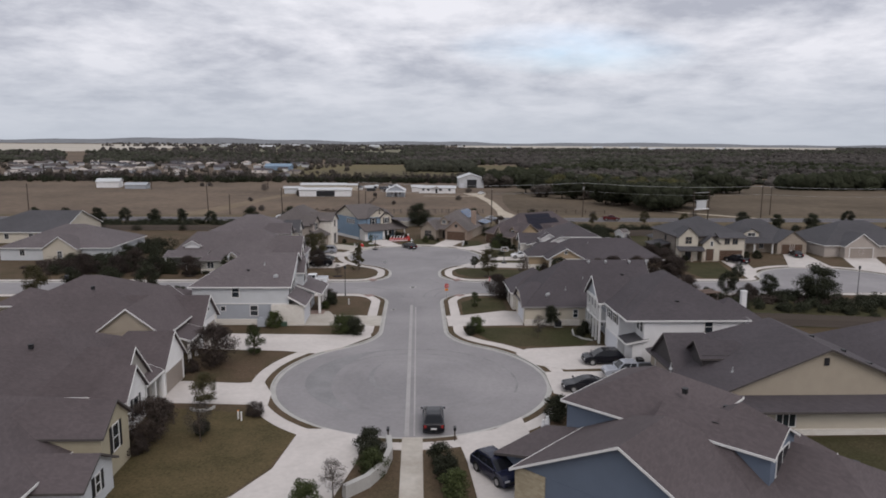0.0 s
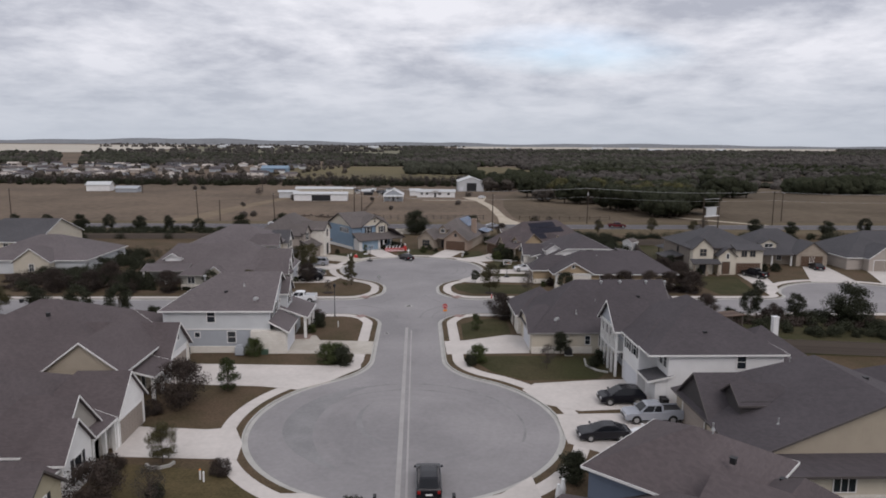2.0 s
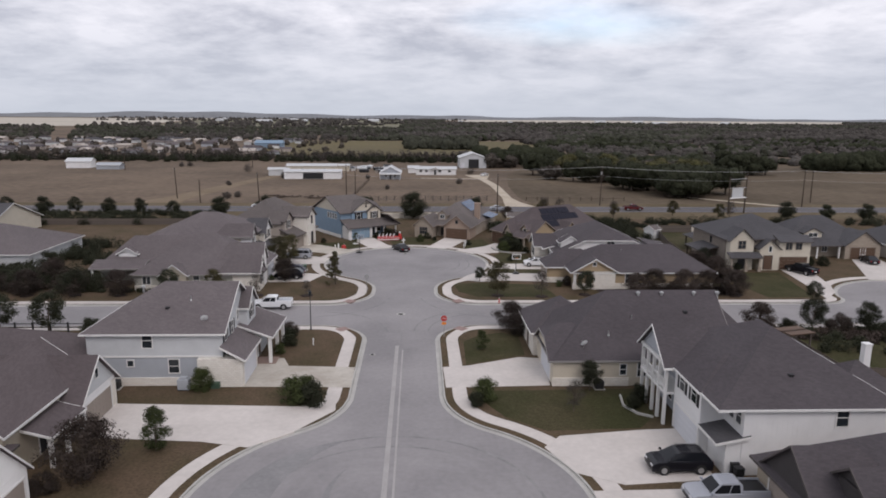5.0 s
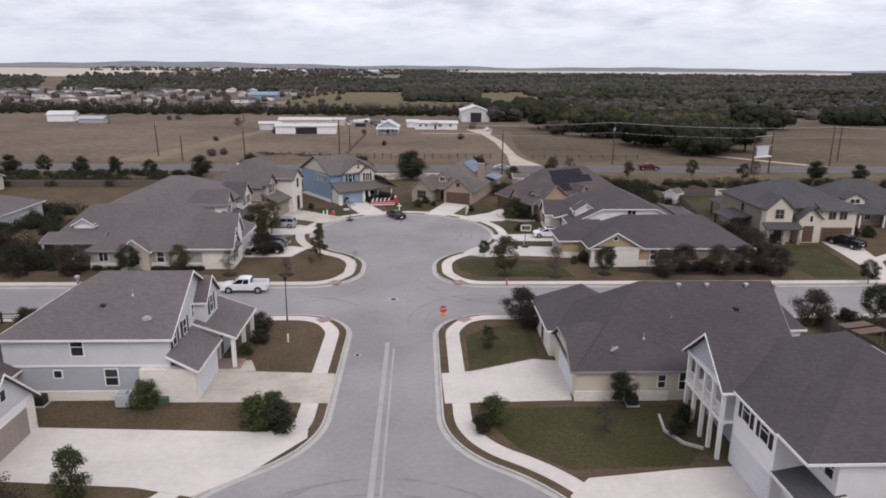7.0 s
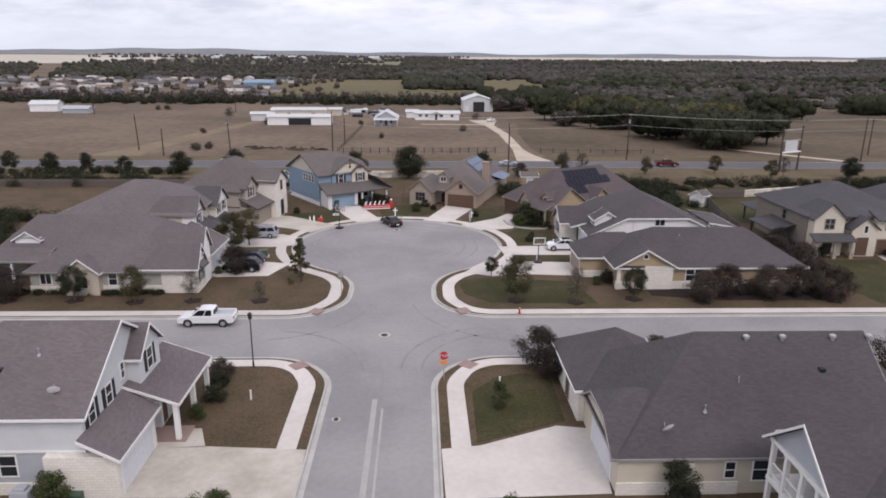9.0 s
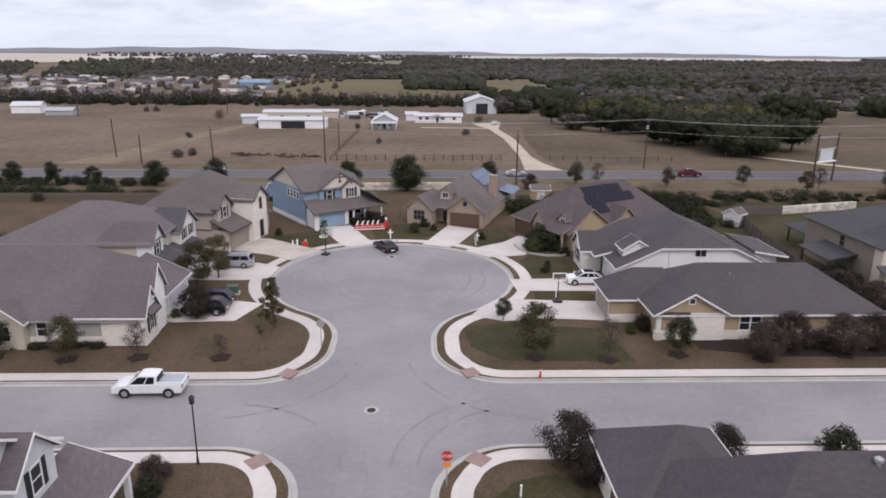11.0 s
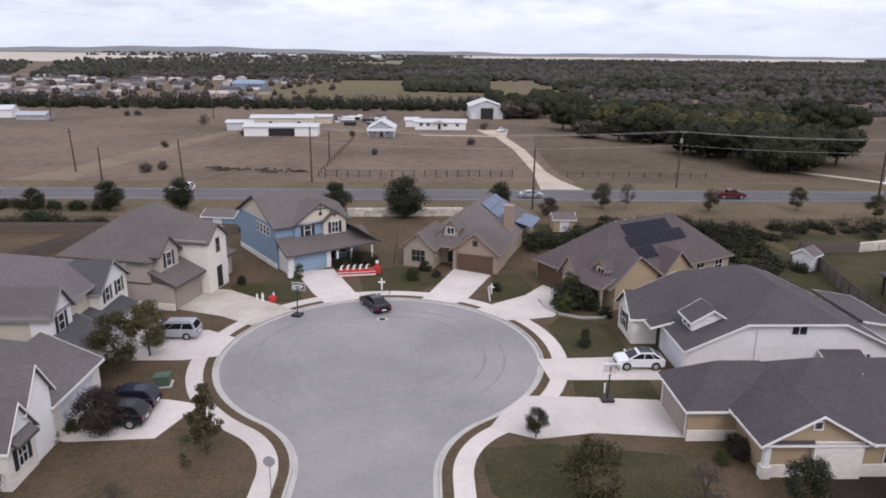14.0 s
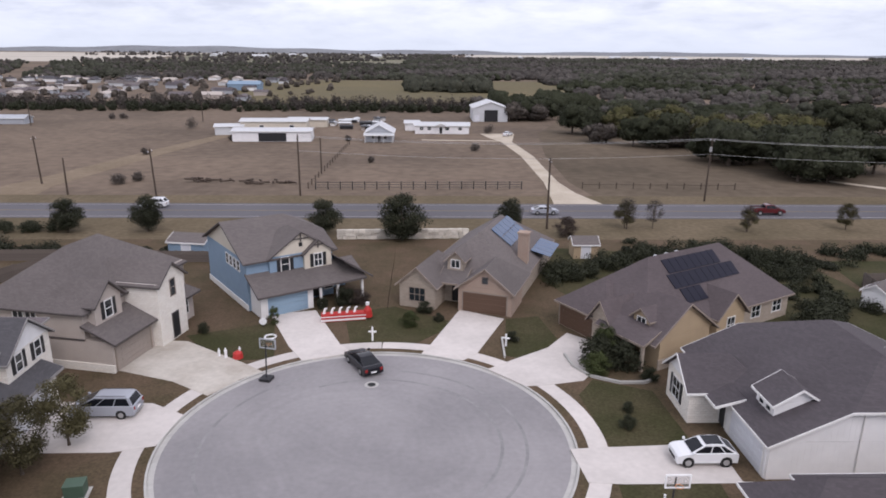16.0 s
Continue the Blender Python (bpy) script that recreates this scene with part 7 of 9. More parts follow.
def grove_oak(rng, x, y, r, leaf, label):
    """One big spreading oak: a short forked trunk under a crown of ragged clumps."""
    ob = empty("oak_tree", pose(x, y, -0.06), label, "tree", "oaks of the highway grove")
    lm = []
    for k in range(9):
        a, q = rng.random() * 6.283, r * 0.62 * math.sqrt(rng.random())
        sz = r * (0.36 + 0.16 * rng.random())
        lm.append((q * math.cos(a), q * math.sin(a), r * (0.52 + 0.62 * rng.random()) - 0.25 * q, sz, sz, sz * 0.8))
    lm.append((0, 0, r * 0.55, r * 0.72, r * 0.72, r * 0.32))
    link_part("crown", quads_mesh("crown", leaf_cloud(rng, lm, 2600, 0.36, 0.7), M[leaf]), ob)
    # solid core added inside the crown to block light through the leaves
    core = [(a, b, c, d * 0.72, e * 0.72, f * 0.72) for a, b, c, d, e, f in lm]
    link_part("inner_crown", canopy_mesh("inner_crown", rng, core, M["canopy_" + leaf], 9, 6), ob)
    bm = bmesh.new()
    tube(bm, (0, 0, -0.3), (0, 0, r * 0.3), 0.42, 0.3, 8)
    for k in range(3):
        a = k * 2.1 + rng.random()
        tube(bm, (0, 0, r * 0.27), (r * 0.4 * math.cos(a), r * 0.4 * math.sin(a), r * 0.6), 0.24, 0.12, 6)
    part("trunk", bm, M["bark"], ob)


grove_rng = np.random.default_rng(21)
for rows, r0, r1, leaf, label in ((((93, 268, 11, 7, 9), (106, 277, 9, 7, 7), (88, 288, 12, 9, 11), (101, 296, 11, 8, 7), (163, 360, 13, 6, 12), (66, 352, 12, 9, 7), (74, 318, 7, 6, 5), (52, 402, 6, 8, 5)), 6.0, 8.6, "leaf_dark", "large dark evergreen oak in the highway grove"),
                                  (((96, 318, 12, 8, 7), (85, 345, 16, 10, 7), (118, 320, 10, 10, 6)), 5.8, 8.2, "leaf_olive", "large olive-green oak in the highway grove"),
                                  (((60, 331, 4, 3, 3), (79, 322, 7, 9, 5), (112, 345, 22, 14, 12), (52, 398, 12, 8, 5)), 4.2, 6.0, "leaf_wood", "bare grey-brown tree in the highway grove")):
    for x, y, r in clump(grove_rng, rows, r0, r1):
        grove_oak(grove_rng, x, y, r, leaf, label)
scatter_stuff("woods", "dark oaks along the edge of the woods", 21, clump(grove_rng, ((224, 388, 24, 8, 12), (262, 392, 34, 10, 22), (320, 396, 40, 12, 18), (62, 428, 24, 8, 14)), 5.6, 8.2), 1300, 0.42, "leaf_dark", "woods", 0.7, 0.3)


def drift(region, low, high, scale=0.013):
    """Only those spots of a region where a slow noise lies between low and high, so that trees of a kind stand together."""
    def f(rng):
        x, y = region(rng)
        if x is None or not low <= noise.noise(Vector((x * scale, y * scale, 0.5))) < high:
            return None, None
        return x, y
    return f


def wood_right(rng):
    y = 385 + 400 * rng.random() ** 1.2
    x = 30 + 0.85 * y * rng.random()
    if x > 150 and y < 420 or x < 66 and y < 418:
        return None, None
    if x < 105 and 470 < y < 770 or 185 < x < 330 and 440 < y < 500:
        return None, None
    return x, y


scatter_stuff("woods", "dense dark winter woods", 23, spots_in(23, 560, drift(wood_right, 0.12, 2), 3.2, 5.4), 160, 0.85, "leaf_dark", "woods", 0.62, 0.3)
scatter_stuff("woods", "bare winter woods, greyed for distance haze", 24, spots_in(24, 1250, drift(wood_right, -2, 0.16), 2.6, 4.4), 160, 0.85, "leaf_fargrey", "woods", 0.62, 0.3)
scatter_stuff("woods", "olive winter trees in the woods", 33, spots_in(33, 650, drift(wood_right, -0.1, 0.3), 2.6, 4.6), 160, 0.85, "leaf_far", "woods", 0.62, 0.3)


def belt(x0, x1, y0, y1):
    return lambda rng: (x0 + (x1 - x0) * rng.random(), y0 + (y1 - y0) * rng.random())


scatter_stuff("tree_belt", "belt of bare and brown trees behind the pastures", 25, spots_in(25, 420, belt(-420, 55, 440, 468), 2.0, 3.8), 70, 0.75, "leaf_wood", "tree belt", 1.5, 0.3)
scatter_stuff("tree_belt", "belt of dark trees behind the pastures", 26, spots_in(26, 520, belt(-420, 66, 430, 456), 1.6, 3.0), 70, 0.75, "leaf_dark", "tree belt", 0.8, 0.3)
scatter_stuff("woods", "clump of dark trees in the open fields", 27, spots_in(27, 90, belt(-6, 50, 585, 650), 4.0, 6.5), 160, 1.4, "leaf_far", "woods", 0.8, 0.3)


def far_belt(rng):
    y = 770 + 680 * rng.random() ** 1.25
    x = -0.75 * y + 0.85 * y * rng.random()
    if -0.5 * y < x < -0.47 * y:
        return None, None
    return x, y


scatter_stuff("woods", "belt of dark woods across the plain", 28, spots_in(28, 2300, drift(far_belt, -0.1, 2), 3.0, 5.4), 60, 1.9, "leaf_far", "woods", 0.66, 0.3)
scatter_stuff("woods", "belt of bare woods across the plain, haze-greyed", 34, spots_in(34, 1700, drift(far_belt, -2, 0.05), 2.6, 4.6), 60, 1.9, "leaf_fargrey", "woods", 0.66, 0.3)


def far_woods(rng):
    y = 760 + 3300 * rng.random() ** 1.5
    x = -0.02 * y + 0.9 * y * rng.random()
    if x < 130 and y < 800 or y > 2500 and 0.04 < x / y < 0.62:
        return None, None
    return x, y


def far_rows(rng):
    """thin tree lines across the far fields"""
    k = rng.integers(0, 9)
    y = 1500 + 290 * k + 20 * rng.normal()
    return (-0.45 + 0.06 * (k % 4)) * y + 0.34 * y * rng.random(), y


# the haze over these woods is in their canopy colours
scatter_stuff("woods", "distant wooded plain in haze-greyed green", 29, spots_in(29, 5200, drift(far_woods, 0.0, 2, 0.005), 4.0, 7.0), 34, 2.8, "leaf_far", "woods", 0.6, 0.3)
scatter_stuff("woods", "distant bare woods, greyed for haze", 30, spots_in(30, 7200, drift(far_woods, -2, 0.1, 0.005), 4.0, 6.5), 30, 2.8, "leaf_fargrey", "woods", 0.6, 0.3)
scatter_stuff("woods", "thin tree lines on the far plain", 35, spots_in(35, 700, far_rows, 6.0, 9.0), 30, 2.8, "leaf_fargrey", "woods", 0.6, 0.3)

scatter_stuff("woods", "bare trees among the distant estate", 36, spots_in(36, 260, belt(-520, -60, 490, 760), 1.6, 3.4), 160, 0.9, "leaf_wood", "woods", 0.8, 0.3)
# long low hills on the horizon, distance haze painted in as pale blue-grey
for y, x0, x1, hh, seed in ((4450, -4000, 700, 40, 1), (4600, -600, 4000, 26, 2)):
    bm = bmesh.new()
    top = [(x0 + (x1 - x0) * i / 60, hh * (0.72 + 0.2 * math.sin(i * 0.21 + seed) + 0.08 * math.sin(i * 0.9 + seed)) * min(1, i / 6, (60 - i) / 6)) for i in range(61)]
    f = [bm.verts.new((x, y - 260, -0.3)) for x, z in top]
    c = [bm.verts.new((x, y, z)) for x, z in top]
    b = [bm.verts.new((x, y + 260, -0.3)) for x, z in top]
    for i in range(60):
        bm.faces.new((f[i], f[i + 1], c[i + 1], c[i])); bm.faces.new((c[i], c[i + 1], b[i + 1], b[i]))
    tagged(part("hill", bm, M["hill"]), "long low wooded hill on the horizon, haze-tinted", "hill", "", "structure")
scatter_stuff("pasture_shrubs", "scattered bare shrubs in the dry pasture", 31, [(-78, 362, 3.4), (-60, 258, 2.2), (-57, 262, 1.8), (-55, 330, 1.6), (-58, 345, 1.5), (-70, 300, 1.4), (19.4, 310, 2.2), (-8.8, 288, 1.2), (27, 352, 2.4), (-19, 330, 1.5), (-120, 395, 2.0), (-116, 396, 2.0)], 260, 0.3, "leaf_wood", "shrubs", 0.7, 0.4)

# ---- highway, tracks and fields ----
def strip(name, x0, x1, y0, y1, z, mat, label, category):
    bm = bmesh.new()
    box(bm, x0, x1, y0, y1, z - 0.2, z)
    return tagged(part(name, bm, M[mat]), label, category, "", "structure")


strip("highway", -900, 900, 228.2, 239.6, -0.01, "highway", "two-lane dark asphalt highway", "highway")
for y in (229.3, 238.5):
    strip("road_line", -900, 900, y - 0.05, y + 0.05, -0.002, "gutter", "white painted highway edge line", "road line")
for y in (233.7, 234.0):
    strip("road_line", -900, 900, y - 0.05, y + 0.05, -0.002, "line_faded", "faded yellow highway centre line", "road line")
strip("verge", -500, 500, 214.0, 228.2, -0.03, "verge", "dry greenish highway verge", "verge")
strip("verge", -500, 500, 239.6, 247.0, -0.035, "verge", "dry greenish highway verge", "verge")
slab("track", [(29.2, 239.6), (38.5, 239.6), (35.5, 250), (34.2, 262), (34.6, 300), (32.5, 330), (36, 352), (24, 352), (26, 340), (29.0, 330), (31.2, 300), (31.0, 262)], -0.1, -0.02, M["gravel"], "pale caliche farm drive", "track", "structure")
slab("track", [(-88, 239.6), (-70, 239.6), (-72, 256), (-66, 300), (-58, 345), (-62, 349), (-72, 306), (-80, 262)], -0.1, -0.04, M["dirt"], "worn dirt farm track", "track", "structure")
slab("track", [(4, 333), (30, 331), (30, 333), (4, 335)], -0.1, -0.03, M["gravel"], "pale caliche farm drive", "track", "structure")
slab("track", [(117.0, 239.6), (121.0, 239.6), (99.6, 262.0), (91.0, 270.5), (90.0, 269.5), (97.6, 261.0)], -0.1, -0.03, M["gravel"], "pale caliche farm drive", "track", "structure")
slab("field", [(38.6, 247.0), (420, 247.0), (420, 425), (150, 425), (66, 414), (44, 352), (38.0, 300), (36.6, 262)], -0.1, -0.045, M["field_dark"], "darker grazed winter pasture round the oak grove", "field", "structure")
slab("field", [(-150, 690), (-90, 476), (60, 475), (170, 720), (160, 760), (-150, 760)], -0.1, -0.04, M["field_green"], "greening winter field", "field", "structure")
slab("field", [(-2600, 1480), (-590, 1480), (-1100, 3600), (-3600, 3600)], -0.1, -0.02, M["field_pale"], "pale stubble field near the horizon", "field", "structure")
slab("field", [(-560, 1480), (60, 1300), (60, 3600), (-1060, 3600)], -0.1, -0.025, M["field_mid"], "pale greening field on the far plain", "field", "structure")
slab("field", [(-1500, 3500), (900, 3500), (900, 3900), (-1500, 3900)], -0.1, -0.02, M["field_pale"], "pale stubble field near the horizon", "field", "structure")

# pale slab added to give the whitish line under the horizon
slab("field", [(160, 2600), (1560, 2600), (2700, 4300), (240, 4300)], -0.1, -0.015, M["field_pale"], "pale strip of far plain under the horizon", "field", "structure")

# distant estate of small pale houses, and far sheds on the plain
rng = np.random.default_rng(5)
def far_hut(x, y, w, d, hh, mat, roof_mat, label, category="house", group="distant pale houses"):
    ob = empty("distant_house", pose(x, y, -0.06, 0, 0, float(rng.integers(0, 2)) * 90), label, category, group)
    bm = bmesh.new(); box(bm, -w / 2, w / 2, -d / 2, d / 2, 0, hh)
    part("wall", bm, M[mat], ob)
    bm = bmesh.new()
    t = [(-w / 2 - .4, -d / 2 - .4, hh), (w / 2 + .4, -d / 2 - .4, hh), (w / 2 + .4, d / 2 + .4, hh), (-w / 2 - .4, d / 2 + .4, hh), (-w / 2, 0, hh + d * 0.22), (w / 2, 0, hh + d * 0.22)]
    v = [bm.verts.new(p) for p in t]
    for f in ((0, 1, 5, 4), (2, 3, 4, 5), (3, 0, 4), (1, 2, 5), (3, 2, 1, 0)):
        bm.faces.new([v[i] for i in f])
    part("roof", bm, M[roof_mat], ob)
    return ob


for i in range(150):
    y = 500 + 250 * rng.random()
    x = -0.10 * y - 40 - 400 * rng.random()
    far_hut(x, y, 8 + 5 * rng.random(), 5 + 3 * rng.random(), 2.3, ("siding_bluegrey", "siding_taupe", "siding_grey", "siding_white")[i % 4], ("roof", "roof_brown", "roof_mid", "roof_dark", "siding_taupe")[i % 5], "small pale house on a distant estate")
for i in range(14):
    a = -0.3 + 0.8 * rng.random()
    y = 2300 + 900 * rng.random()
    far_hut(y * a, y, 26 + 30 * rng.random(), 20, 5, "siding_grey", "metal_roof", "large pale shed far out on the plain", "shed", "distant pale sheds")
far_hut(-118, 600, 22, 10, 4, "siding_blue", "siding_blue", "blue metal shed on the distant estate", "shed")

# ---- homestead across the highway ----
def farm_building(label, x, y, rz, w, d, hh, rise, mat, roof_mat, category, openings=()):
    h = House(empty(category.replace(" ", "_"), pose(x, y, -0.05, 0, 0, rz), label, category), 0, 0, M[roof_mat], M["trim"])
    wall(h, -w / 2, w / 2, -d / 2, d / 2, 0, hh, mat)
    roof(h, -w / 2, w / 2, -d / 2, d / 2, hh, rise, "x" if w >= d else "y", (1, 1), 0.4, mat)
    for x0, z, ww, wh in openings:
        window(h, x0, -d / 2 - 0.01, z, "S", ww, wh)
    return h


h = farm_building("small blue-grey cottage with white metal roof and porch", -9.2, 334, 0, 8.6, 12.0, 3.0, 2.3, "siding_bluegrey", "metal_roof", "cottage", ((-1.8, 1.7, 1.0, 1.3), (1.9, 1.7, 1.0, 1.3)))
shed(h, -4.6, 4.6, -8.4, -5.9, 2.4, 2.9, "S")
for x in (-4.2, -1.4, 1.4, 4.2):
    column(h, x, -8.2, 0, 2.4, 0.16)
front_door(h, 0, -6.02, "S")
h = farm_building("long white mobile home with grey roof", 11.0, 353, -2, 18.5, 5.0, 2.9, 0.9, "siding_white", "metal_roof", "mobile home", ((-7.0, 1.8, 1.2, 1.0), (-4.4, 1.8, 1.2, 1.0), (1.8, 1.8, 1.4, 1.0), (6.2, 1.8, 1.2, 1.0)))
roof(h, -2.4, 1.6, -3.4, 0.6, 2.7, 1.0, "y", (1, 0), 0.3, "siding_white")
front_door(h, -0.4, -2.52, "S")
farm_building("small white outbuilding beside the mobile home", 0.5, 362, 0, 5, 4, 2.7, 0.8, "siding_white", "metal_roof", "outbuilding")
h = farm_building("white metal barn with a black panel for its open doorway", 31.5, 402, 0, 14.0, 18.0, 5.4, 2.4, "metal_roof", "metal_roof", "barn")
# black panel on the closed wall imitates the barn's unlit inside
bm = bmesh.new(); box(bm, -2.4, 3.0, -9.08, -8.9, 0, 4.6); part("doorway", bm, M["shutter"], h.ob, "black panel standing for the shaded barn doorway")
bm = bmesh.new(); box(bm, -6.4, -4.4, -9.06, -8.9, 0, 2.6); part("side_door", bm, M["door_white"], h.ob)
h = farm_building("long flat white-roofed farm shed", -42.5, 332, 2, 24, 8, 3.2, 0.7, "siding_white", "metal_roof", "farm shed")
# another black panel gives the shade of an open bay
bm = bmesh.new(); box(bm, -4.0, 4.5, -4.1, -3.9, 0.1, 2.6); part("openingbay", bm, M["shutter"], h.ob, "black panel standing for a shaded open bay")
farm_building("long cream farm shed with pale roof", -46, 352, 2, 22, 8, 4.2, 0.7, "siding_cream", "metal_roof", "farm shed", ((-4, 2.2, 1.4, 1.4), (6, 2.2, 1.4, 1.4)))
farm_building("open white metal carport beside the farm shed", -60.5, 348, 10, 9, 7, 2.8, 0.6, "siding_grey", "metal_roof", "carport")
farm_building("pale farm shed with low roof", -38, 372, 0, 14, 6, 2.8, 0.6, "siding_sand", "metal_roof", "farm shed")
farm_building("low grey shed far out in the pasture", -148.6, 377, 0, 11, 6, 2.2, 1.0, "siding_bluegrey", "siding_bluegrey", "farm shed")
farm_building("white shed far out in the pasture", -167, 386, 8, 11.5, 8, 3.4, 1.4, "siding_white", "siding_grey", "farm shed")
for i in range(14):
    x, y = -35 + 26 * rng.random(), 362 + 34 * rng.random()
    far_hut(x, y, 4.6, 1.9, 1.2, ("metal_dark", "siding_white", "siding_bluegrey", "siding_taupe")[i % 4], ("car_glass", "siding_grey", "metal_dark")[i % 3], "old vehicle parked in the farmyard", "vehicle", "old vehicles in the farmyard")

# heaps of scrap and logs in the pasture
for x, y, n, ln, label in ((-43.5, 261, 16, 3.0, "heap of rusty farm scrap in the pasture"), (-31.0, 259, 20, 7.0, "long low pile of dark logs in the pasture")):
    bm = bmesh.new()
    for i in range(n):
        a = Vector((x + rng.normal() * ln * 0.4, y + rng.normal() * 0.5, 0.2 + 0.5 * rng.random()))
        b = a + Vector((rng.normal() * 1.6, rng.normal() * 0.4, rng.normal() * 0.2))
        tube(bm, a, b, 0.22, 0.18, 7)
    tagged(part("scrap_heap", bm, M["wood_pole"]), label, "scrap heap", "", "stuff")

# ---- poles, wires, signs ----
def utility_pole(x, y, hh, arm=True, lean=0.0):
    ob = empty("utility_pole", pose(x, y, -0.06, 0, lean, 0), "tall dark wooden utility pole", "utility pole", "utility poles along the highway")
    bm = bmesh.new(); tube(bm, (0, 0, -0.3), (0, 0, hh), 0.2, 0.13, 10)
    part("pole", bm, M["wood_pole"], ob)
    if arm:
        bm = bmesh.new(); box(bm, -0.06, 0.06, -1.1, 1.1, hh - 0.7, hh - 0.58)
        part("crossarm", bm, M["wood_pole"], ob)
        for y0 in (-0.9, 0, 0.9):
            bm = bmesh.new(); tube(bm, (0, y0, hh - 0.58), (0, y0, hh - 0.35), 0.05, 0.04, 8)
            part("insulator", bm, M["white"], ob)
    return ob


POLES = [(-75.6, 258.2, 10.0, -2), (-45.1, 240.6, 10.0, -2), (-19.6, 246.8, 12.0, 0), (24.6, 221.2, 11.6, 0), (59.0, 242.6, 12.3, 1), (122, 241, 11.5, 0), (131, 252, 10.5, 0), (190, 242, 11.5, 0), (-140, 258, 10.0, 0)]
for x, y, hh, lean in POLES:
    utility_pole(x, y, hh, True, lean)
for x, y, hh in ((-64.8, 247.2, 7.2), (-19.2, 273, 8.0), (-138.5, 369.8, 8.5), (-81.6, 387, 8.0), (-205, 262, 9)):
    utility_pole(x, y, hh, False)
bm = bmesh.new(); tube(bm, (59.0, 242.3, 9.6), (59.0, 242.3, 10.5), 0.26, 0.26, 10)
tagged(part("transformer", bm, M["metal"]), "grey steel transformer mounted on a pole", "transformer")


def wire(p, q, sag):
    """A sagging cable swept as one tube."""
    n, r = 12, 0.022
    pts = [Vector(p).lerp(Vector(q), i / n) - Vector((0, 0, sag * 4 * (i / n) * (1 - i / n))) for i in range(n + 1)]
    side = (Vector(q) - Vector(p)).cross(Vector((0, 0, 1))).normalized()
    bm = bmesh.new()
    rings = [[bm.verts.new(c + side * r * math.cos(a) + Vector((0, 0, r * math.sin(a)))) for a in (0.0, 1.571, 3.142, 4.712)] for c in pts]
    for a, b in zip(rings, rings[1:]):
        for k in range(4):
            bm.faces.new((a[k], a[(k + 1) % 4], b[(k + 1) % 4], b[k]))
    tagged(part("overhead_wire", bm, M["metal"]), "thin overhead power line", "power line", "overhead power lines")


for dz, dy in ((-0.35, 0.9), (-0.35, -0.9), (-3.2, 0.0)):
    wire((59, 242.6 + dy, 12.3 + dz), (122, 241 + dy, 11.5 + dz), 0.9)
    wire((122, 241 + dy, 11.5 + dz), (190, 242 + dy, 11.5 + dz), 0.9)
    wire((-19.6, 246.8 + dy, 12.0 + dz), (59, 242.6 + dy, 12.3 + dz), 1.2)

# billboard on two poles beside the highway
bb = empty("billboard", pose(94.0, 225.6, -0.06, 0, 0, 27), "blank pale panelled billboard on two tall dark posts", "billboard")
for x in (-3.4, 3.4):
    bm = bmesh.new(); tube(bm, (x, 0, -0.3), (x * 1.06, 0, 10.8), 0.22, 0.17, 10); part("post", bm, M["wood_pole"], bb)
for i in range(4):
    bm = bmesh.new(); box(bm, -2.3 + i * 1.15, -1.2 + i * 1.15, -0.12, 0.04, 4.8, 7.4); part("panel", bm, M["siding_grey"], bb)
bm = bmesh.new(); box(bm, -3.3, 3.3, -0.5, 0.1, 4.5, 4.75); part("catwalk", bm, M["white"], bb, "pale catwalk below the panels")
for z in (7.45, 10.0):
    bm = bmesh.new(); box(bm, -3.5, 3.5, -0.1, 0.1, z - 0.08, z + 0.08); part("rail", bm, M["metal"], bb)


def street_lamp(x, y, hh=4.6):
    ob = empty("street_lamp", pose(x, y, 0.14), "dark post-top street lamp", "street lamp", "street lamps")
    bm = bmesh.new(); tube(bm, (0, 0, 0), (0, 0, 0.5), 0.1, 0.08, 10); tube(bm, (0, 0, 0.5), (0, 0, hh), 0.06, 0.05, 10)
    part("post", bm, M["metal_dark"], ob)
    bm = bmesh.new(); tube(bm, (0, 0, hh), (0, 0, hh + 0.12), 0.16, 0.2, 10); tube(bm, (0, 0, hh + 0.45), (0, 0, hh + 0.62), 0.22, 0.05, 10)
    part("cap", bm, M["metal_dark"], ob)
    bm = bmesh.new(); tube(bm, (0, 0, hh + 0.12), (0, 0, hh + 0.45), 0.17, 0.2, 10)
    part("globe", bm, M["glass"], ob)


street_lamp(-11.0, 118.4); street_lamp(75.5, 116.0, 5.0)


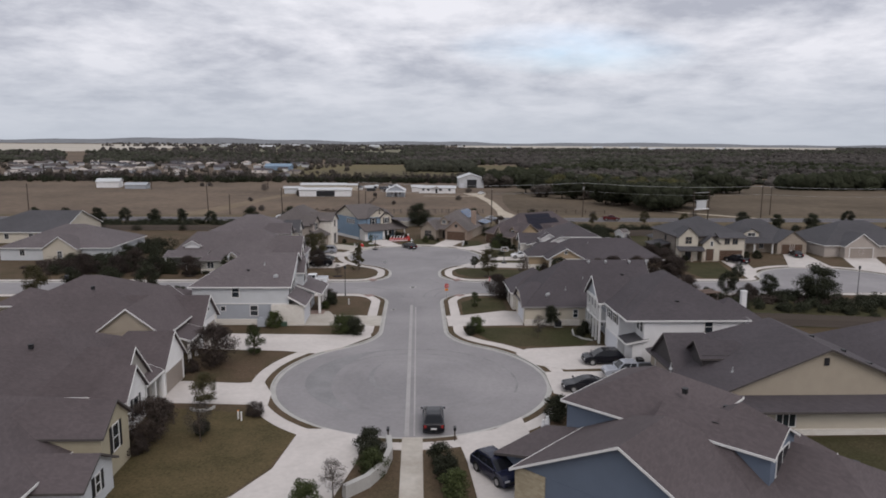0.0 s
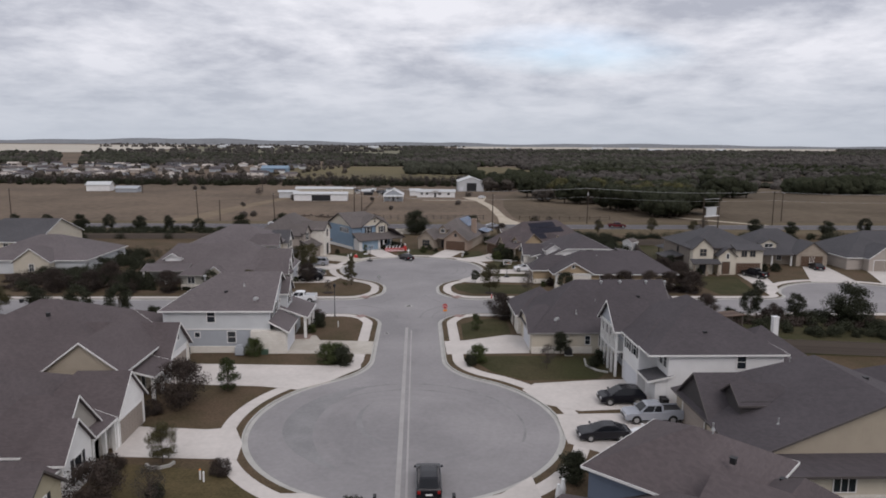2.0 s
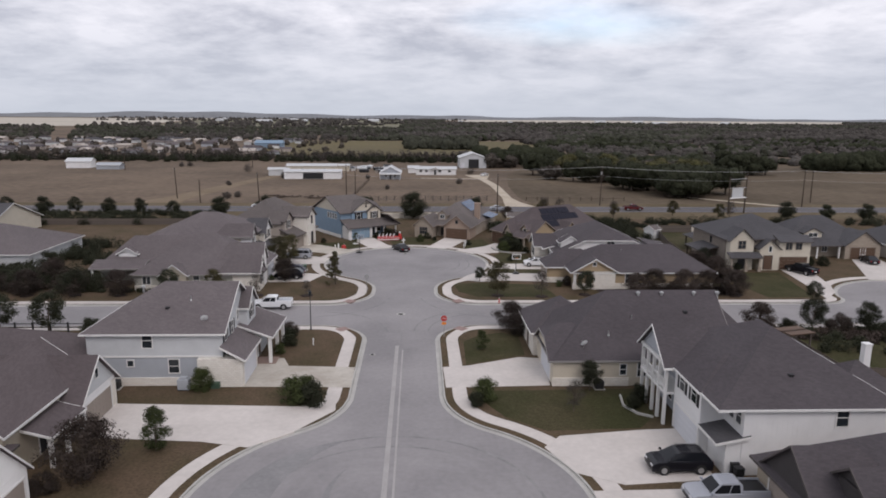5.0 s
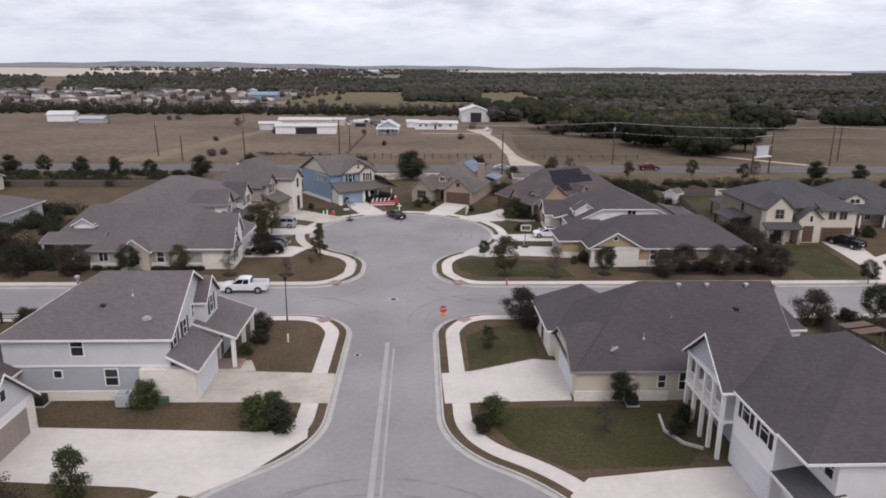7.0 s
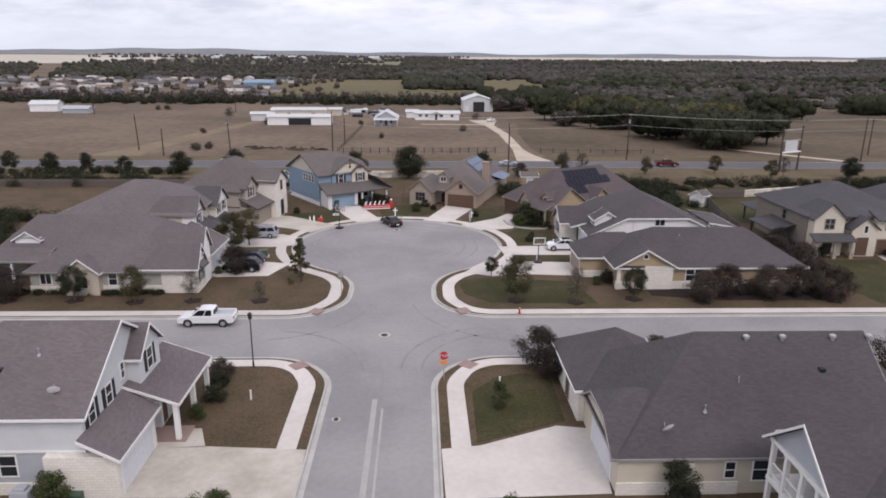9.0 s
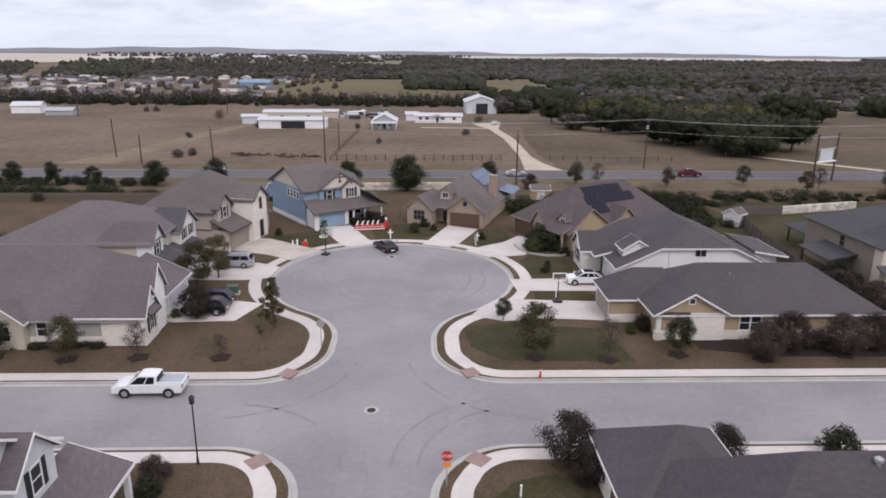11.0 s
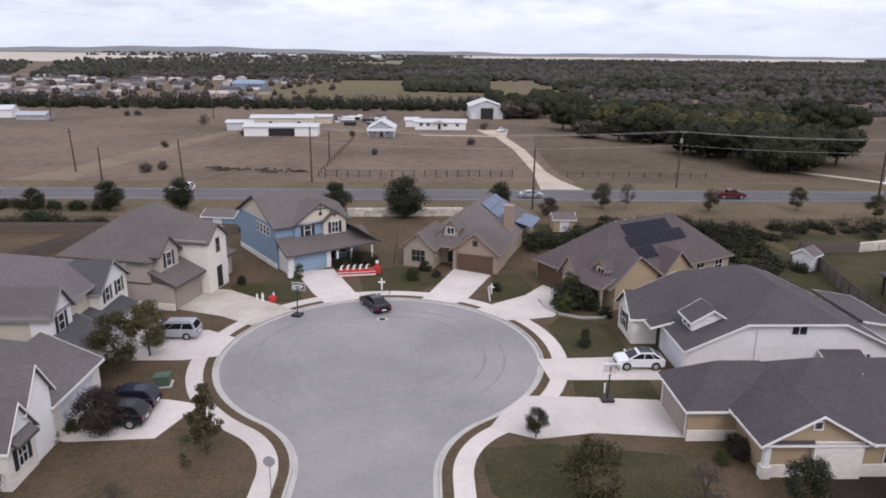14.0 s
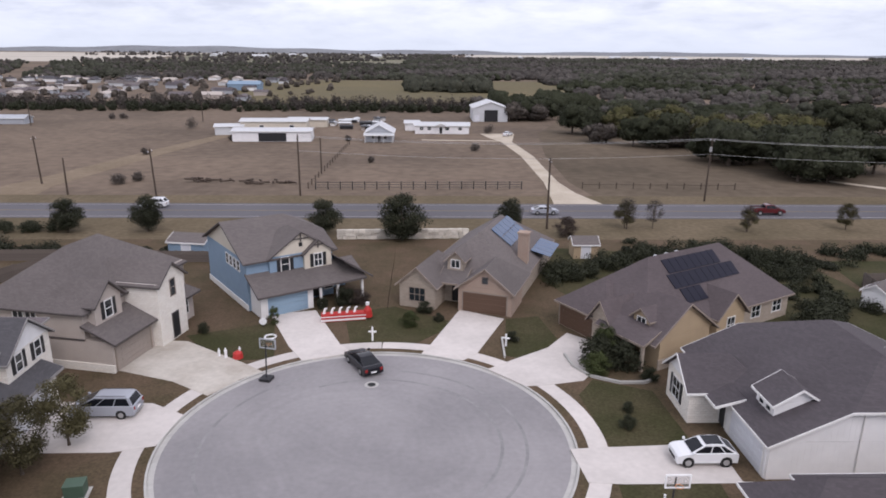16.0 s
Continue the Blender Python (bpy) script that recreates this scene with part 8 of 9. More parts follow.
def sign_post(x, y, face_rz, kind):
    ob = empty("road_sign", pose(x, y, 0.14, 0, 0, face_rz), "red stop sign with an orange plate below" if kind == "stop" else "grey back of an octagonal road sign", "road sign")
    bm = bmesh.new(); tube(bm, (0, 0.04, 0), (0, 0.04, 2.75), 0.035, 0.035, 8); part("post", bm, M["metal"], ob)
    bm = bmesh.new()
    for r, t, y0 in ((0.40, 0.02, 0.0),):
        v = [bm.verts.new((r * math.cos(math.pi / 8 + i * math.pi / 4), y0, 2.35 + r * math.sin(math.pi / 8 + i * math.pi / 4))) for i in range(8)]
        u = [bm.verts.new(a.co + Vector((0, t, 0))) for a in v]
        bm.faces.new(v); bm.faces.new(u[::-1])
        for i in range(8):
            bm.faces.new((v[i], u[i], u[(i + 1) % 8], v[(i + 1) % 8]))
    part("plate", bm, M["red"] if kind == "stop" else M["metal"], ob)
    if kind == "stop":
        cu = bpy.data.curves.new("lettering", "FONT"); cu.body, cu.size, cu.align_x, cu.align_y, cu.extrude = "STOP", 0.30, "CENTER", "CENTER", 0.002
        tx = new("lettering_curve", cu)
        me = bpy.data.meshes.new_from_object(tx)
        bpy.data.objects.remove(tx)
        me.materials.append(M["white"])
        link_part("lettering", me, ob, "white letters", pose(0, -0.006, 2.35, 90, 0, 0))
        bm = bmesh.new(); box(bm, -0.28, 0.28, 0.0, 0.015, 1.55, 1.87); part("lower_plate", bm, M["orange"], ob, "orange plate")


sign_post(5.9, 115.4, 0, "stop"); sign_post(-5.3, 137.6, 0, "back")


def hydrant(x, y):
    ob = empty("fire_hydrant", pose(x, y, 0.15), "white and red fire hydrant", "fire hydrant")
    bm = bmesh.new(); tube(bm, (0, 0, 0), (0, 0, 0.06), 0.16, 0.16, 12); tube(bm, (0, 0, 0.06), (0, 0, 0.5), 0.1, 0.1, 12); tube(bm, (0, 0, 0.5), (0, 0, 0.66), 0.13, 0.05, 12)
    part("barrel", bm, M["red"], ob)
    bm = bmesh.new(); tube(bm, (-0.2, 0, 0.38), (0.2, 0, 0.38), 0.06, 0.06, 10); part("outlet", bm, M["white"], ob)
    bm = bmesh.new(); tube(bm, (0, 0, 0.66), (0, 0, 0.74), 0.06, 0.04, 8); part("bonnet", bm, M["white"], ob)


hydrant(14.6, 130.84)

# ---- vehicles ----
def car(kind, paint, x, y, rz, z=0.0, label=""):
    """A parked vehicle at x, y, its front towards local +x."""
    spec = {
        "sedan": dict(L=4.8, W=1.84, H=1.46, wb=2.8, r=0.33, prof=[(-2.4, .45), (-2.38, .85), (-2.1, 1.0), (-1.3, 1.02), (1.0, .98), (1.9, .88), (2.3, .74), (2.4, .5), (2.36, .25), (-2.36, .28)], cab=(-2.0, 1.25, -1.0, 0.2)),
        "suv": dict(L=4.8, W=1.92, H=1.75, wb=2.85, r=0.38, prof=[(-2.4, .5), (-2.4, 1.0), (-2.3, 1.12), (-1.3, 1.14), (0.95, 1.12), (1.95, 1.03), (2.3, .88), (2.4, .6), (2.36, .32), (-2.36, .34)], cab=(-2.32, 1.3, -1.75, 0.3)),
        "compact": dict(L=4.35, W=1.84, H=1.62, wb=2.65, r=0.36, prof=[(-2.17, .5), (-2.17, .95), (-2.0, 1.06), (-1.2, 1.08), (0.85, 1.06), (1.75, .98), (2.08, .84), (2.17, .58), (2.13, .3), (-2.13, .32)], cab=(-2.08, 1.2, -1.25, 0.2)),
        "van": dict(L=5.1, W=1.98, H=1.75, wb=3.05, r=0.34, prof=[(-2.55, .45), (-2.55, 1.0), (-2.45, 1.08), (-1.3, 1.1), (1.2, 1.08), (2.1, .95), (2.45, .78), (2.55, .5), (2.5, .26), (-2.5, .28)], cab=(-2.47, 1.85, -2.1, 0.5)),
        "pickup": dict(L=5.7, W=1.98, H=1.88, wb=3.55, r=0.4, prof=[(-2.85, .55), (-2.85, 1.15), (-2.8, 1.22), (-0.75, 1.22), (1.3, 1.16), (2.4, 1.08), (2.75, .95), (2.85, .65), (2.8, .42), (-2.8, .45)], cab=(-0.85, 1.5, -0.78, 0.7)),
    }[kind]
    W, H = spec["W"], spec["H"]
    ob = empty("car" if kind != "pickup" else "pickup_truck", pose(x, y, z, 0, 0, rz), label, "car" if kind != "pickup" else "pickup truck", "")
    bm = bmesh.new()
    prof = spec["prof"]
    rows = []
    for yy, k in ((-W / 2, 0.93), (-W / 2 + 0.09, 1.0), (W / 2 - 0.09, 1.0), (W / 2, 0.93)):
        rows.append([bm.verts.new((px * (0.985 if k < 1 else 1), yy, 0.62 + (pz - 0.62) * k)) for px, pz in prof])
    n = len(prof)
    for a, b in zip(rows, rows[1:]):
        for i in range(n):
            j = (i + 1) % n
            bm.faces.new((a[i], a[j], b[j], b[i]))
    bm.faces.new(rows[0]); bm.faces.new(rows[-1][::-1])
    bmesh.ops.bevel(bm, geom=[e for e in bm.edges if e.calc_face_angle(0) > 0.5], offset=0.04, segments=2, affect="EDGES")
    part("body", bm, M[paint], ob)
    belt = max(p[1] for p in prof) - 0.06
    b0, b1, t0, t1 = spec["cab"]
    zt = H
    def half(z):
        return W / 2 - 0.07 - 0.22 * (z - belt) / (zt - belt)
    # painted cabin with a crowned roof
    line = [(b0, belt), (t0 - 0.06, zt - 0.13), (t0 + 0.12, zt - 0.035), ((t0 + t1) / 2, zt), (t1 - 0.15, zt - 0.03), (t1 + 0.06, zt - 0.1), (b1, belt)]
    bm = bmesh.new()
    sides = [[bm.verts.new((px, s * half(pz), pz)) for px, pz in line] for s in (-1, 1)]
    n = len(line)
    for i in range(n):
        k = (i + 1) % n
        bm.faces.new((sides[0][i], sides[0][k], sides[1][k], sides[1][i]))
    bm.faces.new(sides[0]); bm.faces.new(sides[1][::-1])
    bmesh.ops.bevel(bm, geom=[e for e in bm.edges if e.calc_face_angle(0) > 0.7], offset=0.03, segments=2, affect="EDGES")
    part("cabin", bm, M[paint], ob)
    def pane(name, quad, push):
        bm = bmesh.new()
        p = Vector(push)
        v = [bm.verts.new(Vector(q) + p) for q in quad] + [bm.verts.new(Vector(q) - p * 2) for q in quad]
        m_ = len(quad)
        bm.faces.new(v[:m_]); bm.faces.new(v[m_:][::-1])
        for i in range(m_):
            k = (i + 1) % m_
            bm.faces.new((v[i], v[i + m_], v[k + m_], v[k]))
        part(name, bm, M["car_glass"], ob, "dark tinted glass")
    zl, zh = belt + 0.05, zt - 0.13
    def rear_x(z):
        return b0 + (t0 - 0.06 - b0) * (z - belt) / (zt - 0.13 - belt)
    def front_x(z):
        return b1 + (t1 + 0.06 - b1) * (z - belt) / (zt - 0.1 - belt)
    pane("windscreen", [(front_x(zl), -half(zl) + 0.1, zl), (front_x(zl), half(zl) - 0.1, zl), (front_x(zh), half(zh) - 0.07, zh), (front_x(zh), -half(zh) + 0.07, zh)], (0.012, 0, 0.012))
    pane("rear_window", [(rear_x(zl), -half(zl) + 0.12, zl), (rear_x(zl), half(zl) - 0.12, zl), (rear_x(zh), half(zh) - 0.1, zh), (rear_x(zh), -half(zh) + 0.1, zh)], (-0.012, 0, 0.006))
    cuts = {"sedan": (0, 0.5, 1), "suv": (0, 0.27, 0.62, 1), "compact": (0, 0.22, 0.58, 1), "van": (0, 0.33, 0.68, 1), "pickup": (0, 0.42, 1)}[kind]
    for s in (-1, 1):
        for f0, f1 in zip(cuts, cuts[1:]):
            q = []
            for z, f in ((zl, f0), (zl, f1), (zh, f1), (zh, f0)):
                xa, xb = rear_x(z) + 0.16, front_x(z) - 0.12
                e = 0.035 if f in (f0,) else -0.035
                q.append((xa + (xb - xa) * f + e, s * half(z), z))
            pane("side_window", q, (0, s * 0.01, 0.0))
    if "roof glass" in label:
        pane("roof_glass", [(t0 + 0.15, -half(zt) + 0.08, zt - 0.03), (t1 - 0.1, -half(zt) + 0.08, zt - 0.025), (t1 - 0.1, half(zt) - 0.08, zt - 0.025), (t0 + 0.15, half(zt) - 0.08, zt - 0.03)], (0, 0, 0.045))
    if kind == "pickup":
        # flat plate below the rails, coloured like the shaded inside of the bed
        bm = bmesh.new()
        box(bm, -2.7, -0.8, -W / 2 + 0.16, W / 2 - 0.16, 1.2, 1.232)
        part("bed_cover", bm, M["siding_bluegrey"] if paint == "paint_white" else M["metal_dark"], ob, "shade-toned plate in place of the open cargo bed")
        for s in (-1, 1):
            bm = bmesh.new(); box(bm, -2.78, -0.76, s * (W / 2 - 0.1) - 0.06, s * (W / 2 - 0.1) + 0.06, 1.18, 1.36); part("bed_rail", bm, M[paint], ob)
    else:
        for s in (-1, 1):
            if kind in ("suv", "van"):
                bm = bmesh.new(); tube(bm, (t0 + 0.2, s * (W / 2 - 0.34), H + 0.05), (t1 - 0.1, s * (W / 2 - 0.34), H + 0.05), 0.02, 0.02, 6); part("roof_rail", bm, M["metal_dark"], ob)
    for sx in (-1, 1):
        for sy in (-1, 1):
            r = spec["r"]
            bm = bmesh.new(); tube(bm, (0, -0.09, 0), (0, 0.09, 0), r * 1.17, r * 1.17, 18)
            part("wheel_arch", bm, M["rubber"], ob, "", pose(sx * spec["wb"] / 2, sy * (W / 2 - 0.082), r + 0.02))
            bm = bmesh.new(); tube(bm, (0, -0.11, 0), (0, 0.11, 0), r, r, 18)
            wh = part("wheel", bm, M["rubber"], ob, "", pose(sx * spec["wb"] / 2, sy * (W / 2 - 0.1), r))
            bm = bmesh.new(); tube(bm, (0, -0.125, 0), (0, 0.125, 0), r * 0.62, r * 0.62, 12)
            part("rim", bm, M["metal"], wh)
    zf, zr = spec["prof"][6][1] - 0.12, spec["prof"][1][1] - 0.12
    for s in (-1, 1):
        bm = bmesh.new(); box(bm, spec["L"] / 2 - 0.14, spec["L"] / 2 - 0.015, s * (W / 2 - 0.32) - 0.2, s * (W / 2 - 0.32) + 0.2, zf - 0.08, zf + 0.06); part("headlight", bm, M["lamp_clear"], ob)
        bm = bmesh.new(); box(bm, -spec["L"] / 2 - 0.012, -spec["L"] / 2 + 0.1, s * (W / 2 - 0.2) - 0.12, s * (W / 2 - 0.2) + 0.12, zr - 0.15, zr + 0.12); part("taillight", bm, M["lamp_red"], ob)
        bm = bmesh.new(); box(bm, b1 - 0.25, b1 - 0.08, s * (W / 2 + 0.1) - 0.09, s * (W / 2 + 0.1) + 0.09, belt + 0.06, belt + 0.2); part("wing_mirror", bm, M[paint], ob)
    bm = bmesh.new(); box(bm, -spec["L"] / 2 - 0.014, -spec["L"] / 2 + 0.02, -0.26, 0.26, zr - 0.3, zr - 0.16); part("number_plate", bm, M["white"], ob)
    bm = bmesh.new(); box(bm, spec["L"] / 2 - 0.03, spec["L"] / 2 + 0.008, -0.55, 0.55, zf - 0.3, zf - 0.1); part("grille", bm, M["metal_dark"], ob)
    return ob


car("sedan", "paint_black", -0.85, 171.2, 118, 0.0, "black saloon parked askew on the turning circle")
car("suv", "paint_black", 2.6, 65.6, 90, 0.0, "black crossover parked nose-in on the turning circle")
car("suv", "paint_navy", 7.3, 55.4, -62, 0.165, "dark navy crossover parked on a driveway")
car("suv", "paint_black", 23.0, 82.6, 180, 0.165, "black estate car parked by the white house")
car("pickup", "paint_silver", 24.6, 77.9, 180, 0.165, "silver pickup truck parked on a driveway")
car("sedan", "paint_black", 18.8, 74.0, 180, 0.165, "dark saloon parked on a driveway")
car("sedan", "paint_white", 23.6, 73.4, 180, 0.165, "white saloon parked on a driveway")
car("pickup", "paint_white", -18.1, 128.9, 180, 0.0, "white extended-cab pickup truck at the kerb")
car("van", "paint_silver", -20.2, 162.9, 180, 0.165, "silver minivan parked on a driveway")
car("suv", "paint_black", -18.9, 146.4, 180, 0.165, "black crossover parked on a driveway")
car("suv", "paint_navy", -19.0, 148.9, 180, 0.165, "dark navy crossover parked beside another car")
car("compact", "paint_white", 24.2, 155.9, 180, 0.165, "white crossover with black roof glass on a driveway")
car("pickup", "paint_black", 70.6, 149.8, 110, 0.165, "black pickup truck parked by the stone house")
car("sedan", "paint_black", 88.6, 158.4, 80, 0.165, "dark car parked by the stone house")
car("suv", "paint_white", -44.0, 236.4, 180, 0.0, "white utility vehicle on the highway")
car("pickup", "paint_maroon", 66.0, 231.6, 0, 0.0, "maroon pickup truck on the highway")
car("sedan", "paint_silver", 26.0, 231.6, 0, 0.0, "silver saloon on the highway")
car("sedan", "paint_white", 33.0, 346.0, 60, -0.02, "white car in the farmyard")

# ---- fences and walls ----
def panel_fence(pts, hh=1.8, mat="wood_fence", label="weathered grey timber privacy fence"):
    """A close-boarded fence: posts, two rails and boards."""
    ob = empty("fence", Matrix(), label, "fence", "back garden fences")
    for (x0, y0), (x1, y1) in zip(pts, pts[1:]):
        d = Vector((x1 - x0, y1 - y0))
        ln = d.length
        rz = math.degrees(math.atan2(d.y, d.x))
        fr = pose(x0, y0, 0.1, 0, 0, rz)
        n = max(1, round(ln / 2.4))
        count = max(2, round(ln / 0.3))
        pitch = ln / count
        boards = []
        for v in range(3):
            bm = bmesh.new()
            box(bm, 0.006, pitch - 0.006, -0.012, 0.012, 0.02, hh - 0.03 * v)
            bmesh.ops.recalc_face_normals(bm, faces=bm.faces)
            me = bpy.data.meshes.new("board"); bm.to_mesh(me); bm.free(); me.materials.append(M[mat])
            boards.append(me)
        for k in range(count):
            link_part("board", boards[(k * 7 + k // 5) % 3], ob, "", fr @ pose(k * pitch, 0, 0))
        for i in range(n):
            a, b = ln * i / n, ln * (i + 1) / n
            for z in (0.4, hh - 0.35):
                bm = bmesh.new(); box(bm, a, b - 0.01, 0.012, 0.05, z, z + 0.09, fr); part("rail", bm, M[mat], ob)
            bm = bmesh.new(); box(bm, a - 0.05, a + 0.05, 0.05, 0.14, -0.1, hh + 0.04, fr); part("post", bm, M[mat], ob)


panel_fence([(53.0, 139.5), (53.2, 160.0), (54.6, 172.0), (58.8, 192.6)], 1.9)
panel_fence([(58.8, 192.6), (68.0, 193.0)], 1.7)
panel_fence([(47.0, 98.6), (47.0, 117.0)], 1.8)
panel_fence([(47, 100), (72, 96)], 1.8)
panel_fence([(-52.0, 157.0), (-53.5, 175.0), (-46.0, 196.0), (-40.0, 203.0)], 1.8)
panel_fence([(-40.0, 203.0), (-24.0, 202.6)], 1.6)
panel_fence([(-56.0, 108.2), (-55.0, 117.0)], 1.8)
panel_fence([(-93, 202.5), (-40, 203.4)], 1.6)
panel_fence([(50.6, 137.6), (50.6, 132.8 + 2.4)], 1.2)
panel_fence([(36.0, 138.2 - 1.4), (52.0, 136.9)], 0.9)


def rail_fence(x0, y0, x1, y1, n, hh=1.25, mat="metal_dark", label="dark post and rail fence along the pasture", rails=(0.45, 0.85, 1.2), z=-0.06):
    ob = empty("rail_fence", Matrix(), label, "rail fence")
    for i in range(n + 1):
        x, y = x0 + (x1 - x0) * i / n, y0 + (y1 - y0) * i / n
        bm = bmesh.new(); box(bm, x - 0.09, x + 0.09, y - 0.09, y + 0.09, z - 0.2, z + hh + 0.1); part("post", bm, M[mat], ob)
    for r in rails:
        bm = bmesh.new(); tube(bm, (x0, y0, z + r), (x1, y1, z + r), 0.05, 0.05, 6); part("rail", bm, M[mat], ob)


rail_fence(-17.5, 253.0, 25.0, 254.0, 17, 1.6, rails=(0.5, 1.0, 1.5))
rail_fence(-52.0, 117.9, -39.0, 117.9, 6, 1.2, "metal_dark", "dark tubular fence behind the pavement", (0.6, 1.1), 0.12)
rail_fence(38, 255, 70, 254, 9, 1.3, "wood_pole", "old wooden pasture fence", (0.9,))
rail_fence(-19.2, 254, -17.8, 322, 16, 1.2, "wood_pole", "old wooden pasture fence", (0.9,))

# dry-stacked white limestone walls at the back of the lots
def rock_wall(x0, y0, x1, y1, hh, seed, label="dry-stacked white limestone retaining wall"):
    ob = empty("rock_wall", Matrix(), label, "rock wall")
    r = random.Random(seed)
    d = Vector((x1 - x0, y1 - y0)); ln = d.length
    fr = pose(x0, y0, 0, 0, 0, math.degrees(math.atan2(d.y, d.x)))
    rows = 3
    for k in range(rows):
        u = 0.0
        while u < ln:
            w = 0.7 + 0.8 * r.random()
            bm = bmesh.new()
            vs = box(bm, u + 0.03, min(u + w, ln) - 0.02, -0.3 + 0.12 * r.random(), 0.35, hh * k / rows + 0.02, hh * (k + 1) / rows - 0.02)
            for v in vs:
                v.co += Vector((r.uniform(-.05, .05), r.uniform(-.06, .06), r.uniform(-.03, .03)))
            part("stone", bm, M["stone_block"], ob, "", fr)
            u += w


M["stone_block"] = material("white_limestone_block", (0.60, 0.56, 0.49), 0.9, (0.42, 0.38, 0.32), 0.9, 0.7, 6, 0.1, 0.3, tint=0.18)
rock_wall(-8.5, 214.6, 11.5, 215.4, 1.5, 1)
rock_wall(68.0, 193.2, 84.0, 197.6, 1.5, 2)
rock_wall(-27.0, 212.0, -23.0, 213.0, 1.0, 3)

# ---- small garden and street things ----
def simple(name, label, category, x, y, z, rz, pieces, group=""):
    ob = empty(name, pose(x, y, z, 0, 0, rz), label, category, group)
    for pn, mat, boxes in pieces:
        bm = bmesh.new()
        for b in boxes:
            if len(b) == 6:
                box(bm, *b)
            else:
                tube(bm, b[0], b[1], b[2], b[3], 12)
        if any(len(b) == 6 for b in boxes):
            bmesh.ops.bevel(bm, geom=bm.edges[:], offset=0.015, segments=1, affect="EDGES")
        part(pn, bm, M[mat], ob)
    return ob


simple("utility_box", "green steel utility box on a pad", "utility box", -17.6, 152.6, 0.14, 10, [("cabinet", "green_box", [(-.6, .6, -.5, .5, .08, .9)]), ("lid", "green_box", [(-.63, .63, -.53, .53, .9, .98)]), ("pad", "gutter", [(-.8, .8, -.7, .7, 0, .08)])])
simple("utility_box", "small green utility box by the house wall", "utility box", -17.6, 99.6, 0.14, 0, [("cabinet", "green_box", [(-.4, .4, -.3, .3, .0, .55)]), ("lid", "green_box", [(-.43, .43, -.33, .33, .55, .6)])])
for x, y in ((21.0, 98.8), (44.0, 152.4), (-27.5, 99.6)):
    simple("air_conditioner", "dark grey outdoor air-conditioning unit beside a house", "air conditioner", x, y, 0.14, 0, [("casing", "metal_dark", [(-.42, .42, -.42, .42, .06, .85)]), ("fan_grille", "metal_dark", [((0, 0, .85), (0, 0, .9), .36, .34)]), ("pad", "gutter", [(-.55, .55, -.55, .55, 0, .06)])], "outdoor air conditioners")
simple("covered_grill", "dark grey covered barbecue by the wall", "barbecue", -20.6, 99.2, 0.14, 0, [("cover", "siding_bluegrey", [(-.55, .55, -.42, .42, .12, 1.15), (-.35, .35, -.3, .3, 1.15, 1.35)]), ("feet", "metal_dark", [(-.5, .5, -.36, .36, 0, .12)])])
def basketball_hoop(x, y, z, rz, label, frame="white"):
    hoop = simple("basketball_hoop", label, "basketball hoop", x, y, z, rz, [("base", "metal_dark", [(-.5, .5, .1, 1.1, 0, .25)]), ("pole", "metal_dark", [((0, .6, .2), (0, .35, 3.2), .06, .06)]), ("backboard", "clear_board", [(-.7, .7, 0, .04, 2.75, 3.55)]),
           ("backboard_frame", frame, [(-.78, .78, -.02, .06, 3.52, 3.62), (-.78, .78, -.02, .06, 2.68, 2.78), (-.78, -.68, -.02, .06, 2.78, 3.52), (.68, .78, -.02, .06, 2.78, 3.52)])])
    bm = bmesh.new()
    for i in range(12):
        a, b = 2 * math.pi * i / 12, 2 * math.pi * (i + 1) / 12
        tube(bm, (0.23 * math.cos(a), -0.25 + 0.23 * math.sin(a), 2.98), (0.23 * math.cos(b), -0.25 + 0.23 * math.sin(b), 2.98), 0.015, 0.015, 5)
    part("rim", bm, M["orange"], hoop)


basketball_hoop(19.7, 149.0, 0.14, 0, "portable basketball hoop with white backboard on the lawn")
basketball_hoop(-8.9, 169.3, 0.0, 165, "portable basketball hoop with black base at the kerb", "siding_bluegrey")
simple("garden_ornament", "white round garden ornament beside the driveway", "garden ornament", -11.9, 180.2, 0.14, 0, [("stake", "metal_dark", [((0, 0, 0), (0, 0, .3), .04, .04)]), ("disc", "white", [((0, -.05, .62), (0, .05, .62), .38, .38)])])
bm = bmesh.new()
for i in range(16):
    a, b = 2 * math.pi * i / 16, 2 * math.pi * (i + 1) / 16
    tube(bm, (0.55 * math.cos(a), 0.55 * math.sin(a), 0.08), (0.55 * math.cos(b), 0.55 * math.sin(b), 0.08), 0.08, 0.08, 6)
tagged(part("garden_edging", bm, M["white"], None, "", pose(-10.6, 177.5, 0.14)), "small white ring edging in the lawn", "garden edging")
for x in (-1.4, 4.4):
    simple("mailbox", "dark mailbox on a short post beside the kerb", "mailbox", x, 61.9, 0.14, 0, [("post", "wood_pole", [(-.06, .06, -.06, .06, 0, 1.0)]), ("box", "metal_dark", [(-.12, .12, -.25, .25, 1.0, 1.26)])], "mailboxes")
for x, y in ((19.8, 150.9), (-15.6, 67.0), (-15.2, 66.6), (-9.8, 112.4), (10.6, 114.4)):
    simple("marker_post", "short white utility marker post in the lawn", "marker post", x, y, 0.13, 0, [("post", "white", [(-.06, .06, -.06, .06, 0, .8)]), ("cap", "orange" if x < -15.4 else "white", [(-.07, .07, -.07, .07, .8, .88)])], "marker posts")
